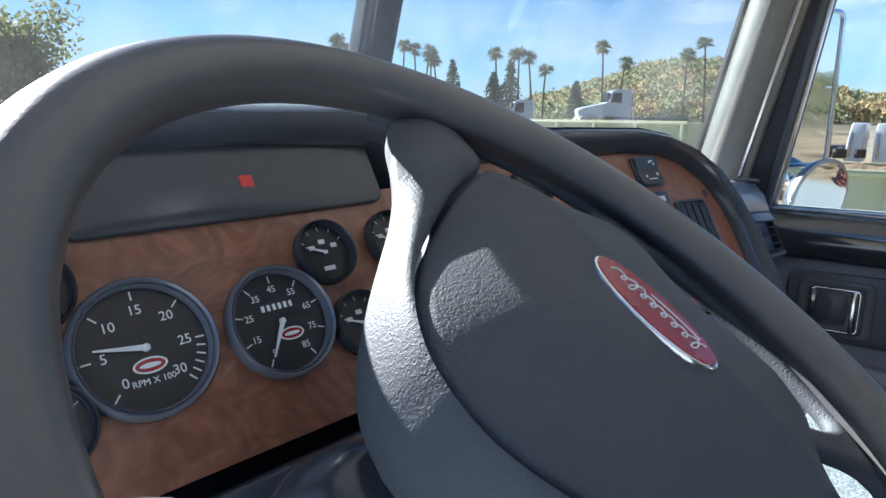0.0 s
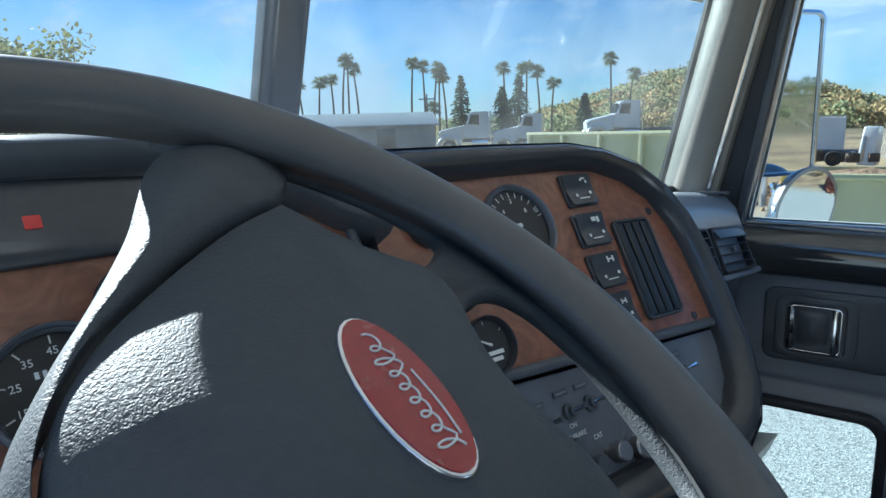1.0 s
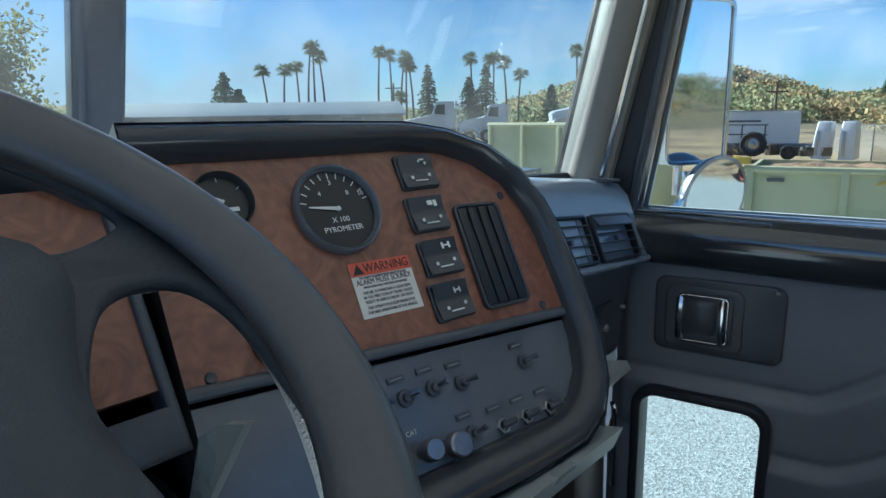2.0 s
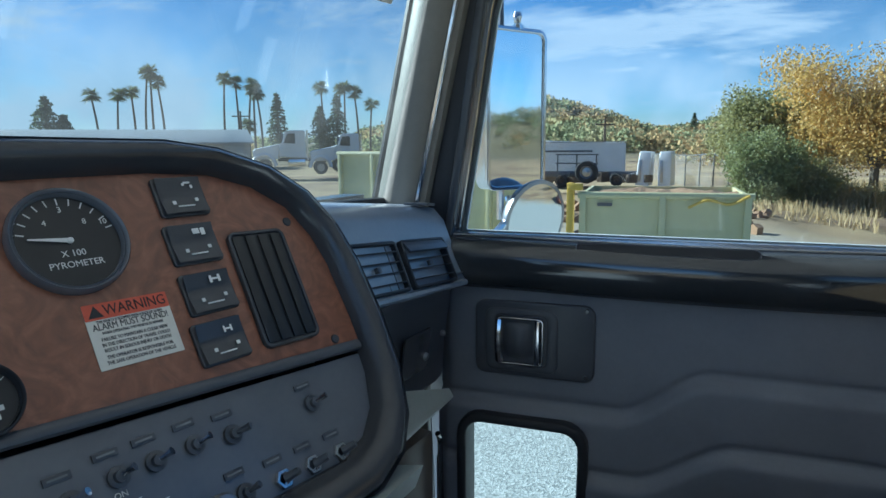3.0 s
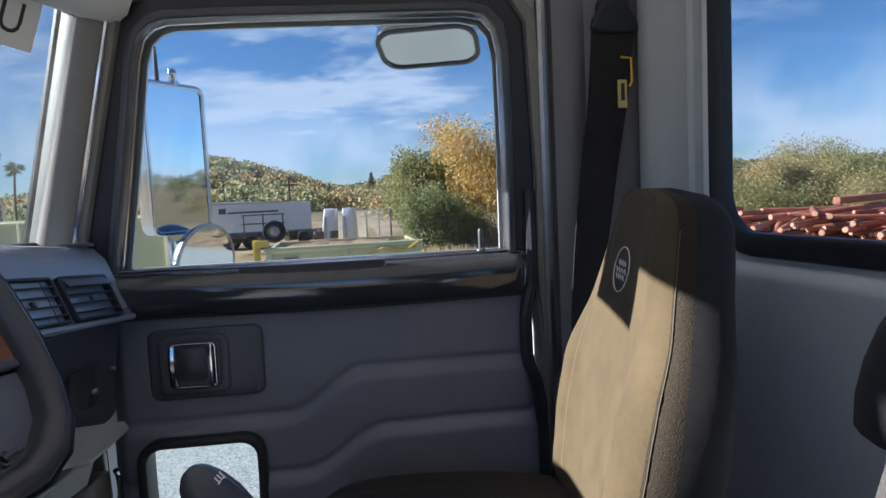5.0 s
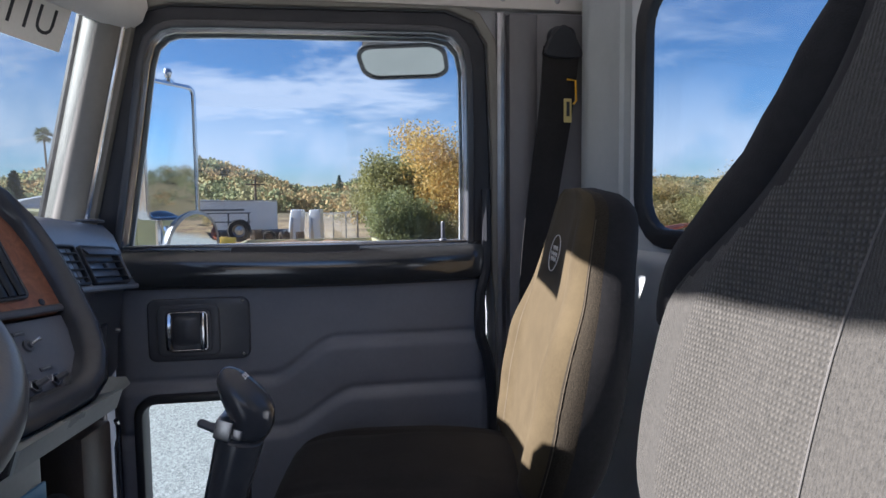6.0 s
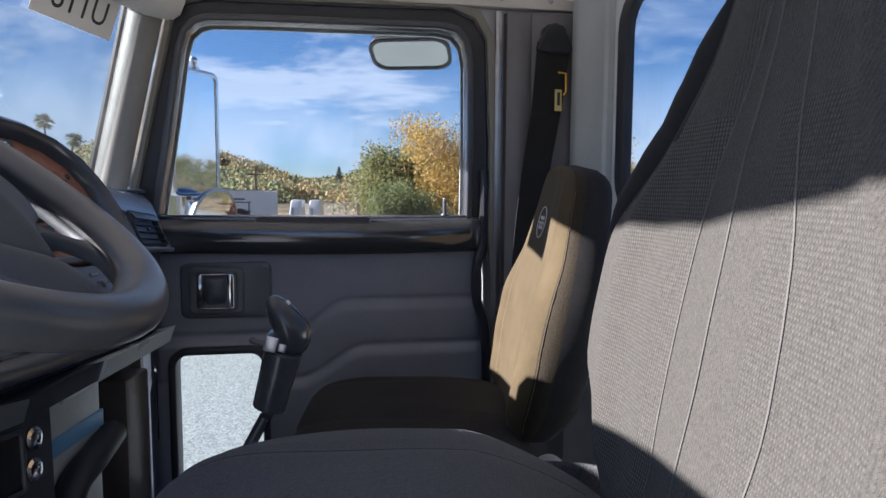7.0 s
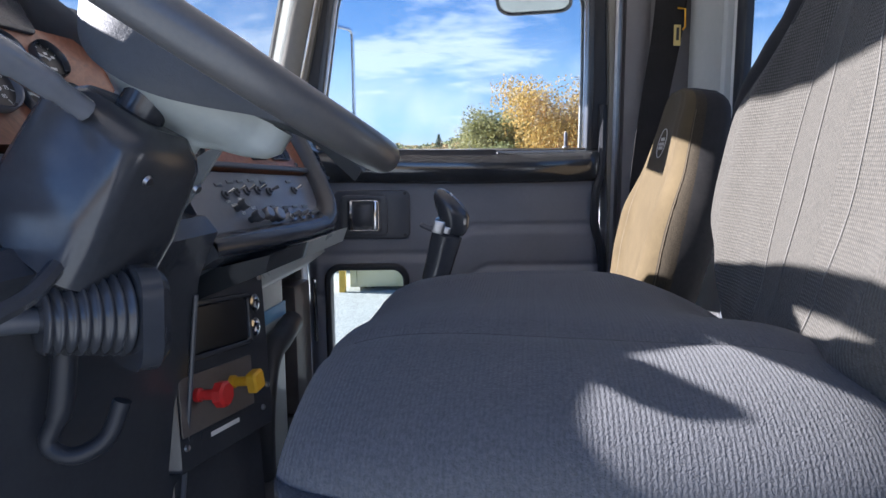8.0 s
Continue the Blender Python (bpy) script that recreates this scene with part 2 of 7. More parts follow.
MARK = mat("pale_embroidery", (0.72, 0.70, 0.66), (0.6, 0.58, 0.55), 60, 0.9)
GLOSSPANEL = mat("polished_black_panel", (0.03, 0.033, 0.036), (0.04, 0.043, 0.046), 6, 0.12, 0.0, 1, spec=0.9, rvar=0.05)
DULLMIRROR = mat("weathered_mirror_glass", (0.62, 0.64, 0.63), (0.55, 0.57, 0.56), 12, 0.14, metal=1.0, rvar=0.03)
VALVEPLATE = mat("brown_grey_valve_plate", (0.105, 0.09, 0.078), (0.14, 0.12, 0.105), 14, 0.35)
COOLGREY = mat("cool_grey_cab_paint", (0.36, 0.39, 0.40), (0.42, 0.45, 0.455), 5, 0.5, 0.15, 500)
SEAMTAN = mat("brown_seam_thread", (0.085, 0.066, 0.04), (0.11, 0.085, 0.052), 60, 0.9)
BLUEBAND = mat("faded_blue_plastic", (0.10, 0.24, 0.42), (0.14, 0.30, 0.48), 12, 0.4)
# cool grey lightened to make up for the dim light on the rear wall
REARGREY = mat("brightened_cool_grey_trim_board", (0.56, 0.59, 0.61), (0.62, 0.65, 0.66), 5, 0.55, 0.2, 500)
CARPET = mat("black_rubber_floor_mat", (0.05, 0.05, 0.052), (0.07, 0.07, 0.07), 8, 0.75, 0.5, 150)
WHITE = mat("white_print", (0.78, 0.78, 0.76), (0.7, 0.7, 0.69), 30, 0.6)
DIMPRINT = mat("worn_grey_print", (0.24, 0.25, 0.26), (0.16, 0.17, 0.18), 90, 0.6)
PAPER = mat("white_paper", (0.74, 0.72, 0.66), (0.66, 0.64, 0.58), 12, 0.8)
INK = mat("black_print", (0.02, 0.02, 0.025), (0.03, 0.03, 0.03), 30, 0.6)
ORANGE = mat("orange_red_print", (0.62, 0.12, 0.06), (0.55, 0.10, 0.05), 20, 0.6)
RED = mat("red_plastic", (0.62, 0.035, 0.03), (0.5, 0.025, 0.022), 40, 0.35, 0.05, 200)
EMBLEM = mat("dark_red_enamel", (0.30, 0.012, 0.016), (0.24, 0.010, 0.013), 60, 0.25, coat=0.3)
YELLOW = mat("yellow_plastic", (0.75, 0.42, 0.015), (0.66, 0.36, 0.012), 40, 0.4, 0.05, 200)
LABELY = mat("pale_yellow_tag", (0.62, 0.5, 0.2), (0.55, 0.44, 0.16), 40, 0.6)
DIAL = mat("black_dial_face", (0.012, 0.013, 0.015), (0.018, 0.019, 0.02), 40, 0.35)
WHITEPAINT = mat("white_truck_paint", (0.74, 0.76, 0.78), (0.66, 0.68, 0.70), 1.5, 0.32, rvar=0.12)
OLIVE = mat("pale_olive_bin_paint", (0.56, 0.53, 0.29), (0.47, 0.44, 0.23), 1.4, 0.55, 0.15, 12)
YELLOWPOST = mat("faded_yellow_paint", (0.62, 0.42, 0.05), (0.5, 0.33, 0.04), 5, 0.55, 0.1, 30)
TYRE = mat("tyre_rubber", (0.02, 0.02, 0.021), (0.032, 0.031, 0.03), 5, 0.85, 0.2, 40)
GALV = mat("galvanised_wire", (0.22, 0.23, 0.24), (0.17, 0.175, 0.18), 8, 0.45, metal=0.7)
ROOFGREY = mat("grey_metal_roof", (0.34, 0.37, 0.40), (0.28, 0.31, 0.34), 0.6, 0.5)
WALLGREY = mat("weathered_building_wall", (0.40, 0.38, 0.34), (0.32, 0.30, 0.27), 0.8, 0.8)
DARKGLASS = mat("dark_vehicle_glass", (0.03, 0.035, 0.04), (0.04, 0.045, 0.05), 3, 0.08)
PALEBARK = mat("grey_oak_bark", (0.19, 0.165, 0.13), (0.13, 0.11, 0.085), 3, 0.9, 0.6, 12)
BARK = mat("grey_brown_bark", (0.12, 0.09, 0.065), (0.07, 0.052, 0.04), 3, 0.9, 0.6, 12)
PALMLEAF = mat("palm_frond", (0.14, 0.17, 0.075), (0.19, 0.205, 0.10), 1.2, 0.6)
PINELEAF = mat("dark_conifer_needles", (0.085, 0.12, 0.075), (0.12, 0.16, 0.095), 0.6, 0.7)
OAKGOLD = mat("golden_oak_leaves", (0.68, 0.46, 0.14), (0.50, 0.38, 0.12), 0.9, 0.6)
OAKGREEN = mat("green_bush_leaves", (0.20, 0.245, 0.10), (0.32, 0.33, 0.14), 0.9, 0.6)
OAKDARK = mat("olive_oak_leaves", (0.25, 0.265, 0.105), (0.37, 0.34, 0.135), 0.6, 0.6)
HILLGREEN = mat("dark_green_hillside_trees", (0.25, 0.28, 0.16), (0.32, 0.335, 0.18), 0.25, 1.0, spec=0.0)
HILLOLIVE = mat("olive_hillside_trees", (0.33, 0.31, 0.17), (0.40, 0.36, 0.19), 0.25, 1.0, spec=0.0)
HILLRUST = mat("rusty_hillside_trees", (0.46, 0.32, 0.16), (0.41, 0.33, 0.17), 0.25, 1.0, spec=0.0)
DRYGRASS = mat("dry_grass", (0.58, 0.46, 0.25), (0.46, 0.36, 0.19), 0.9, 0.85)
OAKBROWN = mat("brown_olive_oak_leaves", (0.34, 0.33, 0.17), (0.54, 0.42, 0.20), 0.5, 0.65)
DIRT = mat("brown_dry_dirt", (0.36, 0.235, 0.135), (0.22, 0.135, 0.075), 3, 0.95, 0.8, 14)
CUTWOOD = mat("pale_cut_wood", (0.68, 0.42, 0.30), (0.60, 0.26, 0.13), 9, 0.8)
LOGMAT = mat("red_log_bark", (0.46, 0.17, 0.09), (0.28, 0.11, 0.07), 2.5, 0.7, 0.1, 30, rnd=0.35)
def leafy(m, share=0.45):
    """Lets light through thin leaves."""
    n, l = m.node_tree.nodes, m.node_tree.links
    tr = n.new("ShaderNodeBsdfTranslucent")
    src = n["Principled BSDF"].inputs["Base Color"].links[0].from_socket
    l.new(src, tr.inputs[0])
    mx = n.new("ShaderNodeMixShader"); mx.inputs[0].default_value = share
    l.new(n["Principled BSDF"].outputs[0], mx.inputs[1]); l.new(tr.outputs[0], mx.inputs[2])
    l.new(mx.outputs[0], n["Material Output"].inputs[0])


for leaf_material in (PALMLEAF, PINELEAF, OAKGOLD, OAKGREEN, OAKDARK, OAKBROWN, DRYGRASS, HILLGREEN, HILLOLIVE, HILLRUST):
    leafy(leaf_material, 0.75 if "hillside" in leaf_material.name else 0.45)
MIRROR = mat("mirror_glass", (0.82, 0.84, 0.85), (0.82, 0.84, 0.85), 5, 0.03, metal=1.0, rvar=0.005)
# tints deepened to dim the view out; panes cast no shadow, so light enters undimmed
DUSTYGLASS = glass_mat("dusty_tinted_windscreen", (0.56, 0.585, 0.575), 0.06, 0.016, "ShaderNodeBsdfTranslucent")
GLASS = glass_mat("tinted_cab_glass", (0.68, 0.70, 0.695))


def ground_mat():
    m = bpy.data.materials.new("gravel_and_dry_ground")
    m.use_nodes = True
    n, l = m.node_tree.nodes, m.node_tree.links
    p = n["Principled BSDF"]
    co = n.new("ShaderNodeTexCoord")
    v = n.new("ShaderNodeTexVoronoi"); v.inputs["Scale"].default_value = 62
    l.new(co.outputs["Object"], v.inputs[0])
    grav = n.new("ShaderNodeValToRGB")
    grav.color_ramp.elements[0].color, grav.color_ramp.elements[1].color = (0.23, 0.25, 0.23, 1), (0.56, 0.59, 0.55, 1)
    sv = n.new("ShaderNodeSeparateColor"); l.new(v.outputs["Color"], sv.inputs[0]); l.new(sv.outputs[0], grav.inputs[0])
    no = n.new("ShaderNodeTexNoise"); no.inputs["Scale"].default_value, no.inputs["Detail"].default_value = 0.22, 9
    l.new(co.outputs["Object"], no.inputs[0])
    dry = n.new("ShaderNodeValToRGB")
    e = dry.color_ramp.elements
    e[0].position, e[0].color = 0.35, (0.20, 0.13, 0.075, 1)
    e[1].position, e[1].color = 0.65, (0.42, 0.32, 0.16, 1)
    l.new(no.outputs[0], dry.inputs[0])
    ln = n.new("ShaderNodeVectorMath"); ln.operation = "LENGTH"; l.new(co.outputs["Object"], ln.inputs[0])
    wob = n.new("ShaderNodeMath"); wob.operation = "MULTIPLY_ADD"; l.new(no.outputs[0], wob.inputs[0]); wob.inputs[1].default_value = 8; l.new(ln.outputs["Value"], wob.inputs[2])
    mr = n.new("ShaderNodeMapRange"); mr.inputs["From Min"].default_value, mr.inputs["From Max"].default_value = 18, 22
    l.new(wob.outputs[0], mr.inputs[0])
    mx = n.new("ShaderNodeMix"); mx.data_type = "RGBA"
    l.new(mr.outputs[0], mx.inputs["Factor"]); l.new(grav.outputs[0], mx.inputs["A"]); l.new(dry.outputs[0], mx.inputs["B"])
    far = n.new("ShaderNodeMapRange"); far.inputs["From Min"].default_value, far.inputs["From Max"].default_value = 75, 120
    l.new(wob.outputs[0], far.inputs[0])
    mx3 = n.new("ShaderNodeMix"); mx3.data_type = "RGBA"; mx3.inputs["B"].default_value = (0.14, 0.115, 0.055, 1)    # scrub on the hills
    l.new(far.outputs[0], mx3.inputs["Factor"]); l.new(mx.outputs["Result"], mx3.inputs["A"])
    l.new(mx3.outputs["Result"], p.inputs["Base Color"])
    p.inputs["Roughness"].default_value = 0.9
    b = n.new("ShaderNodeBump"); b.inputs["Strength"].default_value, b.inputs["Distance"].default_value = 0.3, 0.015
    l.new(v.outputs["Distance"], b.inputs["Height"]); l.new(b.outputs[0], p.inputs["Normal"])
    return m


GROUND = ground_mat()


# ---- mesh tools ----
def basis(o, ex, ey, ez):
    m = Matrix.Identity(4)
    for c, v in enumerate((ex, ey, ez)):
        for r in range(3):
            m[r][c] = v[r]
    m.translation = Vector(o)
    return m


def facing(o, n):
    """A frame at o whose third axis is n, the second as upright as can be, the first to the right as seen by one who faces it."""
    n = Vector(n).normalized()
    a = Vector((0, 0, 1)).cross(n).normalized()
    return basis(o, a, n.cross(a), n)


def finish(me, material, angle=38):
    me.materials.clear()
    me.materials.append(material)
    me.polygons.foreach_set("use_smooth", [True] * len(me.polygons))
    me.set_sharp_from_angle(angle=radians(angle))
    me.update()


def attach(ob, parent, label=""):
    if parent is not None:
        ob.parent = parent
        if parent.type == "EMPTY":
            ob.matrix_parent_inverse = parent.matrix_basis.inverted()
    return tagged(ob, label)


def part(name, bm, material, parent=None, label="", angle=38):
    """Links a bmesh, in world places, as one mesh under a thing or a part."""
    bmesh.ops.recalc_face_normals(bm, faces=bm.faces)
    me = bpy.data.meshes.new(name)
    bm.to_mesh(me)
    bm.free()
    finish(me, material, angle)
    return attach(new(name, me), parent, label)


def thing(name, place, label, category, group="", kind=""):
    ob = new(name)
    ob.empty_display_size = 0.05
    ob.matrix_basis = Matrix.Translation(place)
    return tagged(ob, label, category, group, kind)


def loop_faces(bm, rings, closed=True, cap0=False, cap1=False):
    n = len(rings[0])
    for r0, r1 in zip(rings, rings[1:]):
        for i in range(n if closed else n - 1):
            j = (i + 1) % n
            bm.faces.new((r0[i], r0[j], r1[j], r1[i]))
    if cap0:
        bm.faces.new(rings[0])
    if cap1:
        bm.faces.new(rings[-1])


def add_prism(bm, m, loop, z0, z1, shrink=0.0):
    """A loop of (x, y) in the frame m, drawn out from z0 to z1; shrink: a chamfer at the z1 end."""
    rings = [[bm.verts.new(m @ Vector((x, y, z0))) for x, y in loop]]
    if shrink:
        cx, cy = sum(p[0] for p in loop) / len(loop), sum(p[1] for p in loop) / len(loop)
        rings.append([bm.verts.new(m @ Vector((x, y, z1 - shrink * math.copysign(1, z1 - z0)))) for x, y in loop])
        top = []
        for x, y in loop:
            d = math.hypot(x - cx, y - cy) or 1
            k = max(0.0, 1 - shrink / d)
            top.append(bm.verts.new(m @ Vector((cx + (x - cx) * k, cy + (y - cy) * k, z1))))
        rings.append(top)
    else:
        rings.append([bm.verts.new(m @ Vector((x, y, z1))) for x, y in loop])
    loop_faces(bm, rings, True, True, True)


def rrect(w, h, r, cx=0.0, cy=0.0, n=5):
    r = min(r, w / 2 - 1e-5, h / 2 - 1e-5)
    out = []
    for sx, sy, a0 in ((1, 1, 0), (-1, 1, 90), (-1, -1, 180), (1, -1, 270)):
        for k in range(n + 1):
            a = radians(a0 + 90 * k / n)
            out.append((cx + sx * (w / 2 - r) + r * math.cos(a), cy + sy * (h / 2 - r) + r * math.sin(a)))
    return out


def oval(a, b, cx=0.0, cy=0.0, n=32, turn=0.0):
    out = []
    for k in range(n):
        t = 2 * math.pi * k / n
        x, y = a * math.cos(t), b * math.sin(t)
        out.append((cx + x * math.cos(turn) - y * math.sin(turn), cy + x * math.sin(turn) + y * math.cos(turn)))
    return out


def soft_loop(points, n=4):
    """A closed Catmull-Rom curve through the points."""
    out, k = [], len(points)
    for i in range(k):
        p0, p1, p2, p3 = (Vector((*points[(i + d) % k], 0)) for d in (-1, 0, 1, 2))
        for s in range(n):
            t = s / n
            v = 0.5 * (2 * p1 + (p2 - p0) * t + (2 * p0 - 5 * p1 + 4 * p2 - p3) * t * t + (3 * p1 - p0 - 3 * p2 + p3) * t ** 3)
            out.append((v.x, v.y))
    return out


def soft_path(points, n=6):
    pts = [Vector(p) for p in points]
    pts = [2 * pts[0] - pts[1]] + pts + [2 * pts[-1] - pts[-2]]
    out = []
    for i in range(1, len(pts) - 2):
        p0, p1, p2, p3 = pts[i - 1:i + 3]
        for s in range(n):
            t = s / n
            out.append(0.5 * (2 * p1 + (p2 - p0) * t + (2 * p0 - 5 * p1 + 4 * p2 - p3) * t * t + (3 * p1 - p0 - 3 * p2 + p3) * t ** 3))
    return out + [pts[-2]]


def add_box(bm, m, c, size, bevel=0.0, seg=2):
    loop = [(c[0] - size[0] / 2, c[1] - size[1] / 2), (c[0] + size[0] / 2, c[1] - size[1] / 2), (c[0] + size[0] / 2, c[1] + size[1] / 2), (c[0] - size[0] / 2, c[1] + size[1] / 2)]
    before = set(bm.edges)
    add_prism(bm, m, loop, c[2] - size[2] / 2, c[2] + size[2] / 2)
    if bevel:
        bmesh.ops.bevel(bm, geom=[e for e in bm.edges if e not in before], offset=bevel, segments=seg, profile=0.6, affect="EDGES")


def add_tube(bm, pts, rad, seg=10, closed=False, flat=1.0):
    """A tube along points; rad: one radius or one for each point."""
    pts = [Vector(p) for p in pts]
    n = len(pts)
    rads = list(rad) if isinstance(rad, (list, tuple)) else [rad] * n
    rings, side = [], None
    for i, p in enumerate(pts):
        a = pts[(i - 1) % n] if closed or i else p
        b = pts[(i + 1) % n] if closed or i < n - 1 else p
        d = (b - a).normalized()
        if side is None:
            side = d.orthogonal().normalized()
        side = (side - d * side.dot(d)).normalized()
        up = d.cross(side)
        rings.append([bm.verts.new(p + rads[i] * (side * math.cos(2 * math.pi * k / seg) + flat * up * math.sin(2 * math.pi * k / seg))) for k in range(seg)])
    loop_faces(bm, rings, True, not closed, not closed)
    if closed:
        best = min(range(seg), key=lambda s: (rings[-1][0].co - rings[0][s].co).length)
        r0 = rings[0][best:] + rings[0][:best]
        loop_faces(bm, [rings[-1], r0])


def add_lathe(bm, m, prof, seg=32, cap0=True, cap1=True):
    """(radius, height) pairs turned round the frame's third axis."""
    rings = [[bm.verts.new(m @ Vector((r * math.cos(2 * math.pi * k / seg), r * math.sin(2 * math.pi * k / seg), h))) for k in range(seg)] for r, h in prof]
    loop_faces(bm, rings, True, cap0, cap1)


def plate(name, m, loops, z0, z1, material, parent=None, label="", bevel=0.0, angle=38):
    """A flat plate in the frame m, from z0 to z1; the first loop is its outline, the others are holes through it."""
    cu = bpy.data.curves.new(name, "CURVE")
    cu.dimensions, cu.fill_mode = "2D", "BOTH"
    for loop in loops:
        sp = cu.splines.new("POLY")
        sp.points.add(len(loop) - 1)
        for q, (x, y) in zip(sp.points, loop):
            q.co = (x, y, 0, 1)
        sp.use_cyclic_u = True
    cu.extrude = abs(z1 - z0) / 2 - bevel
    cu.bevel_depth, cu.bevel_resolution = bevel, 2
    cu.offset = -bevel
    tmp = bpy.data.objects.new(name, cu)
    me = bpy.data.meshes.new_from_object(tmp)
    bpy.data.objects.remove(tmp)
    bpy.data.curves.remove(cu)
    me.transform(m @ Matrix.Translation((0, 0, (z0 + z1) / 2)))
    me.name = name
    bm = bmesh.new()
    bm.from_mesh(me)
    bmesh.ops.remove_doubles(bm, verts=bm.verts, dist=1e-5)
    bmesh.ops.recalc_face_normals(bm, faces=bm.faces)
    bm.to_mesh(me)
    bm.free()
    finish(me, material, angle)
    return attach(new(name, me), parent, label)


def words(name, text, m, size, material, parent, align="CENTER", squeeze=1.0, depth=0.0002):
    """Raised lettering in the frame m, which it faces."""
    cu = bpy.data.curves.new(name, "FONT")
    cu.body, cu.size, cu.align_x, cu.align_y, cu.extrude = text, size, align, "CENTER", depth
    cu.resolution_u = 3
    tmp = bpy.data.objects.new(name, cu)
    me = bpy.data.meshes.new_from_object(tmp)
    bpy.data.objects.remove(tmp)
    bpy.data.curves.remove(cu)
    me.transform(m @ Matrix.Diagonal((squeeze, 1, 1, 1)))
    me.name = name
    finish(me, material)
    return attach(new(name, me), parent)


def add_sheet(bm, fn, nu, nv, keep=None):
    """A sheet of fn(s, t) for s, t in 0..1; keep(s, t) says which faces stay."""
    grid = [[bm.verts.new(fn(i / nu, j / nv)) for j in range(nv + 1)] for i in range(nu + 1)]
    for i in range(nu):
        for j in range(nv):
            if keep is None or keep((i + 0.5) / nu, (j + 0.5) / nv):
                bm.faces.new((grid[i][j], grid[i + 1][j], grid[i + 1][j + 1], grid[i][j + 1]))
    return grid


def smooth(a, b, x):
    t = max(0.0, min(1.0, (x - a) / (b - a)))
    return t * t * (3 - 2 * t)


def lerp_table(table, x):
    """Smooth curve through the rows of a table."""
    def slope(i, j):
        a, b = table[max(0, i - 1)], table[min(len(table) - 1, i + 1)]
        return (b[j] - a[j]) / (b[0] - a[0])
    for i in range(len(table) - 1):
        p, q = table[i], table[i + 1]
        if x <= q[0]:
            w = q[0] - p[0]
            t = max(0.0, (x - p[0]) / w)
            h1, h2 = (1 + 2 * t) * (1 - t) ** 2, t * (1 - t) ** 2
            h3, h4 = t * t * (3 - 2 * t), t * t * (t - 1)
            return [h1 * p[j] + h2 * w * slope(i, j) + h3 * q[j] + h4 * w * slope(i + 1, j) for j in range(1, len(p))]
    return list(table[-1][1:])


# ---- frames of the cab ----
DU = Vector((0.160, -0.987, 0)).normalized()          # along the right-hand door, towards the rear
DN = Vector((DU.y, -DU.x, 0))                         # out of that door, into the cab
DOOR = basis((1.653, 0.349, 0), DU, (0, 0, 1), DN)    # u to the rear, height above the ground, depth into the cab
WING = facing((0.932, 0.260, 2.2806), (-0.109, -0.863, 0.493))
CLUSTER = facing((0.321, 0.306, 2.325), (0, -0.8695, 0.494))
WTILT, WYAW = radians(56.3), radians(10.9)
WN = Vector((math.sin(WYAW) * math.cos(WTILT), -math.cos(WYAW) * math.cos(WTILT), math.sin(WTILT)))
WU = Vector((math.cos(WYAW), math.sin(WYAW), 0))
WHEEL = basis((0.3368, 0.0517, 2.3717), WU, WN.cross(WU), WN) @ pose(0, 0, 0, 0, 0, -13.7)   # turned a little
I4 = Matrix.Identity(4)
FLOOR_Z, ROOF_Z = 1.45, 2.93

# ---- ground and hills ----
RIDGE = [(-180, 12), (-120, 14), (-60, 9), (-33, 4), (-29, 4.5), (-24, 3.5), (-18, 5), (-5, 9), (2, 9.5), (4, 9), (6, 5.5), (9, 2.6), (11.5, 2.6), (14.6, 7.2), (17.6, 11.2),
         (20.5, 14), (24, 15), (27, 13), (29, 10), (31, 8), (33.5, 4.5), (36, 2.5), (45, 2.5), (52, 4), (60, 4.5), (75, 6), (100, 8), (140, 9), (180, 12)]


def ridge(az):
    for (a0, h0), (a1, h1) in zip(RIDGE, RIDGE[1:]):
        if az <= a1:
            return h0 + (h1 - h0) * (az - a0) / (a1 - a0)
    return 12.0


def ground_height(x, y):
    r, az = math.hypot(x, y), math.degrees(math.atan2(y, x))
    h = ridge(az) * smooth(110, 250, r)
    h += 1.2 * noise.noise((x * 0.02, y * 0.02, 0)) * smooth(60, 160, r)
    bank = math.exp(-((x - 19) / 6.0) ** 2) * smooth(-3.5, 0.5, y) * (1 - smooth(5.5, 8.5, y))   # low rubble bank behind the bins
    return h + 0.55 * bank * (0.8 + 0.4 * noise.noise((x * 0.6, y * 0.6, 3)))


def build_ground():
    bm = bmesh.new()
    radii = [0.01] + [0.6 * 1.075 ** k for k in range(110)]
    na = 300
    rings = []
    for r in radii:
        ring = []
        for k in range(na):
            a = 2 * math.pi * k / na
            x, y = r * math.cos(a), r * math.sin(a)
            ring.append(bm.verts.new((x, y, ground_height(x, y) if r > 0.5 else 0)))
        rings.append(ring)
    loop_faces(bm, rings, True, True)
    tagged(part("ground", bm, GROUND, angle=180), "pale gravel yard that turns to dry grassy earth and wooded hills", "ground", kind="structure")


build_ground()


# ---- cab shell ----
GLASS_LOOP = [(-0.012, 2.264), (0.028, 2.505), (0.060, 2.715), (0.074, 2.762), (0.098, 2.785), (0.125, 2.794), (0.23, 2.798), (0.77, 2.804), (0.815, 2.796), (0.840, 2.768), (0.850, 2.72), (0.852, 2.50), (0.850, 2.262)]
FRAME_LOOP = [(-0.09, 2.24), (-0.008, 2.677), (0.025, 2.795), (0.055, 2.832), (0.122, 2.85), (0.80, 2.861), (0.87, 2.835), (0.905, 2.78), (0.918, 2.437), (0.912, 2.226)]
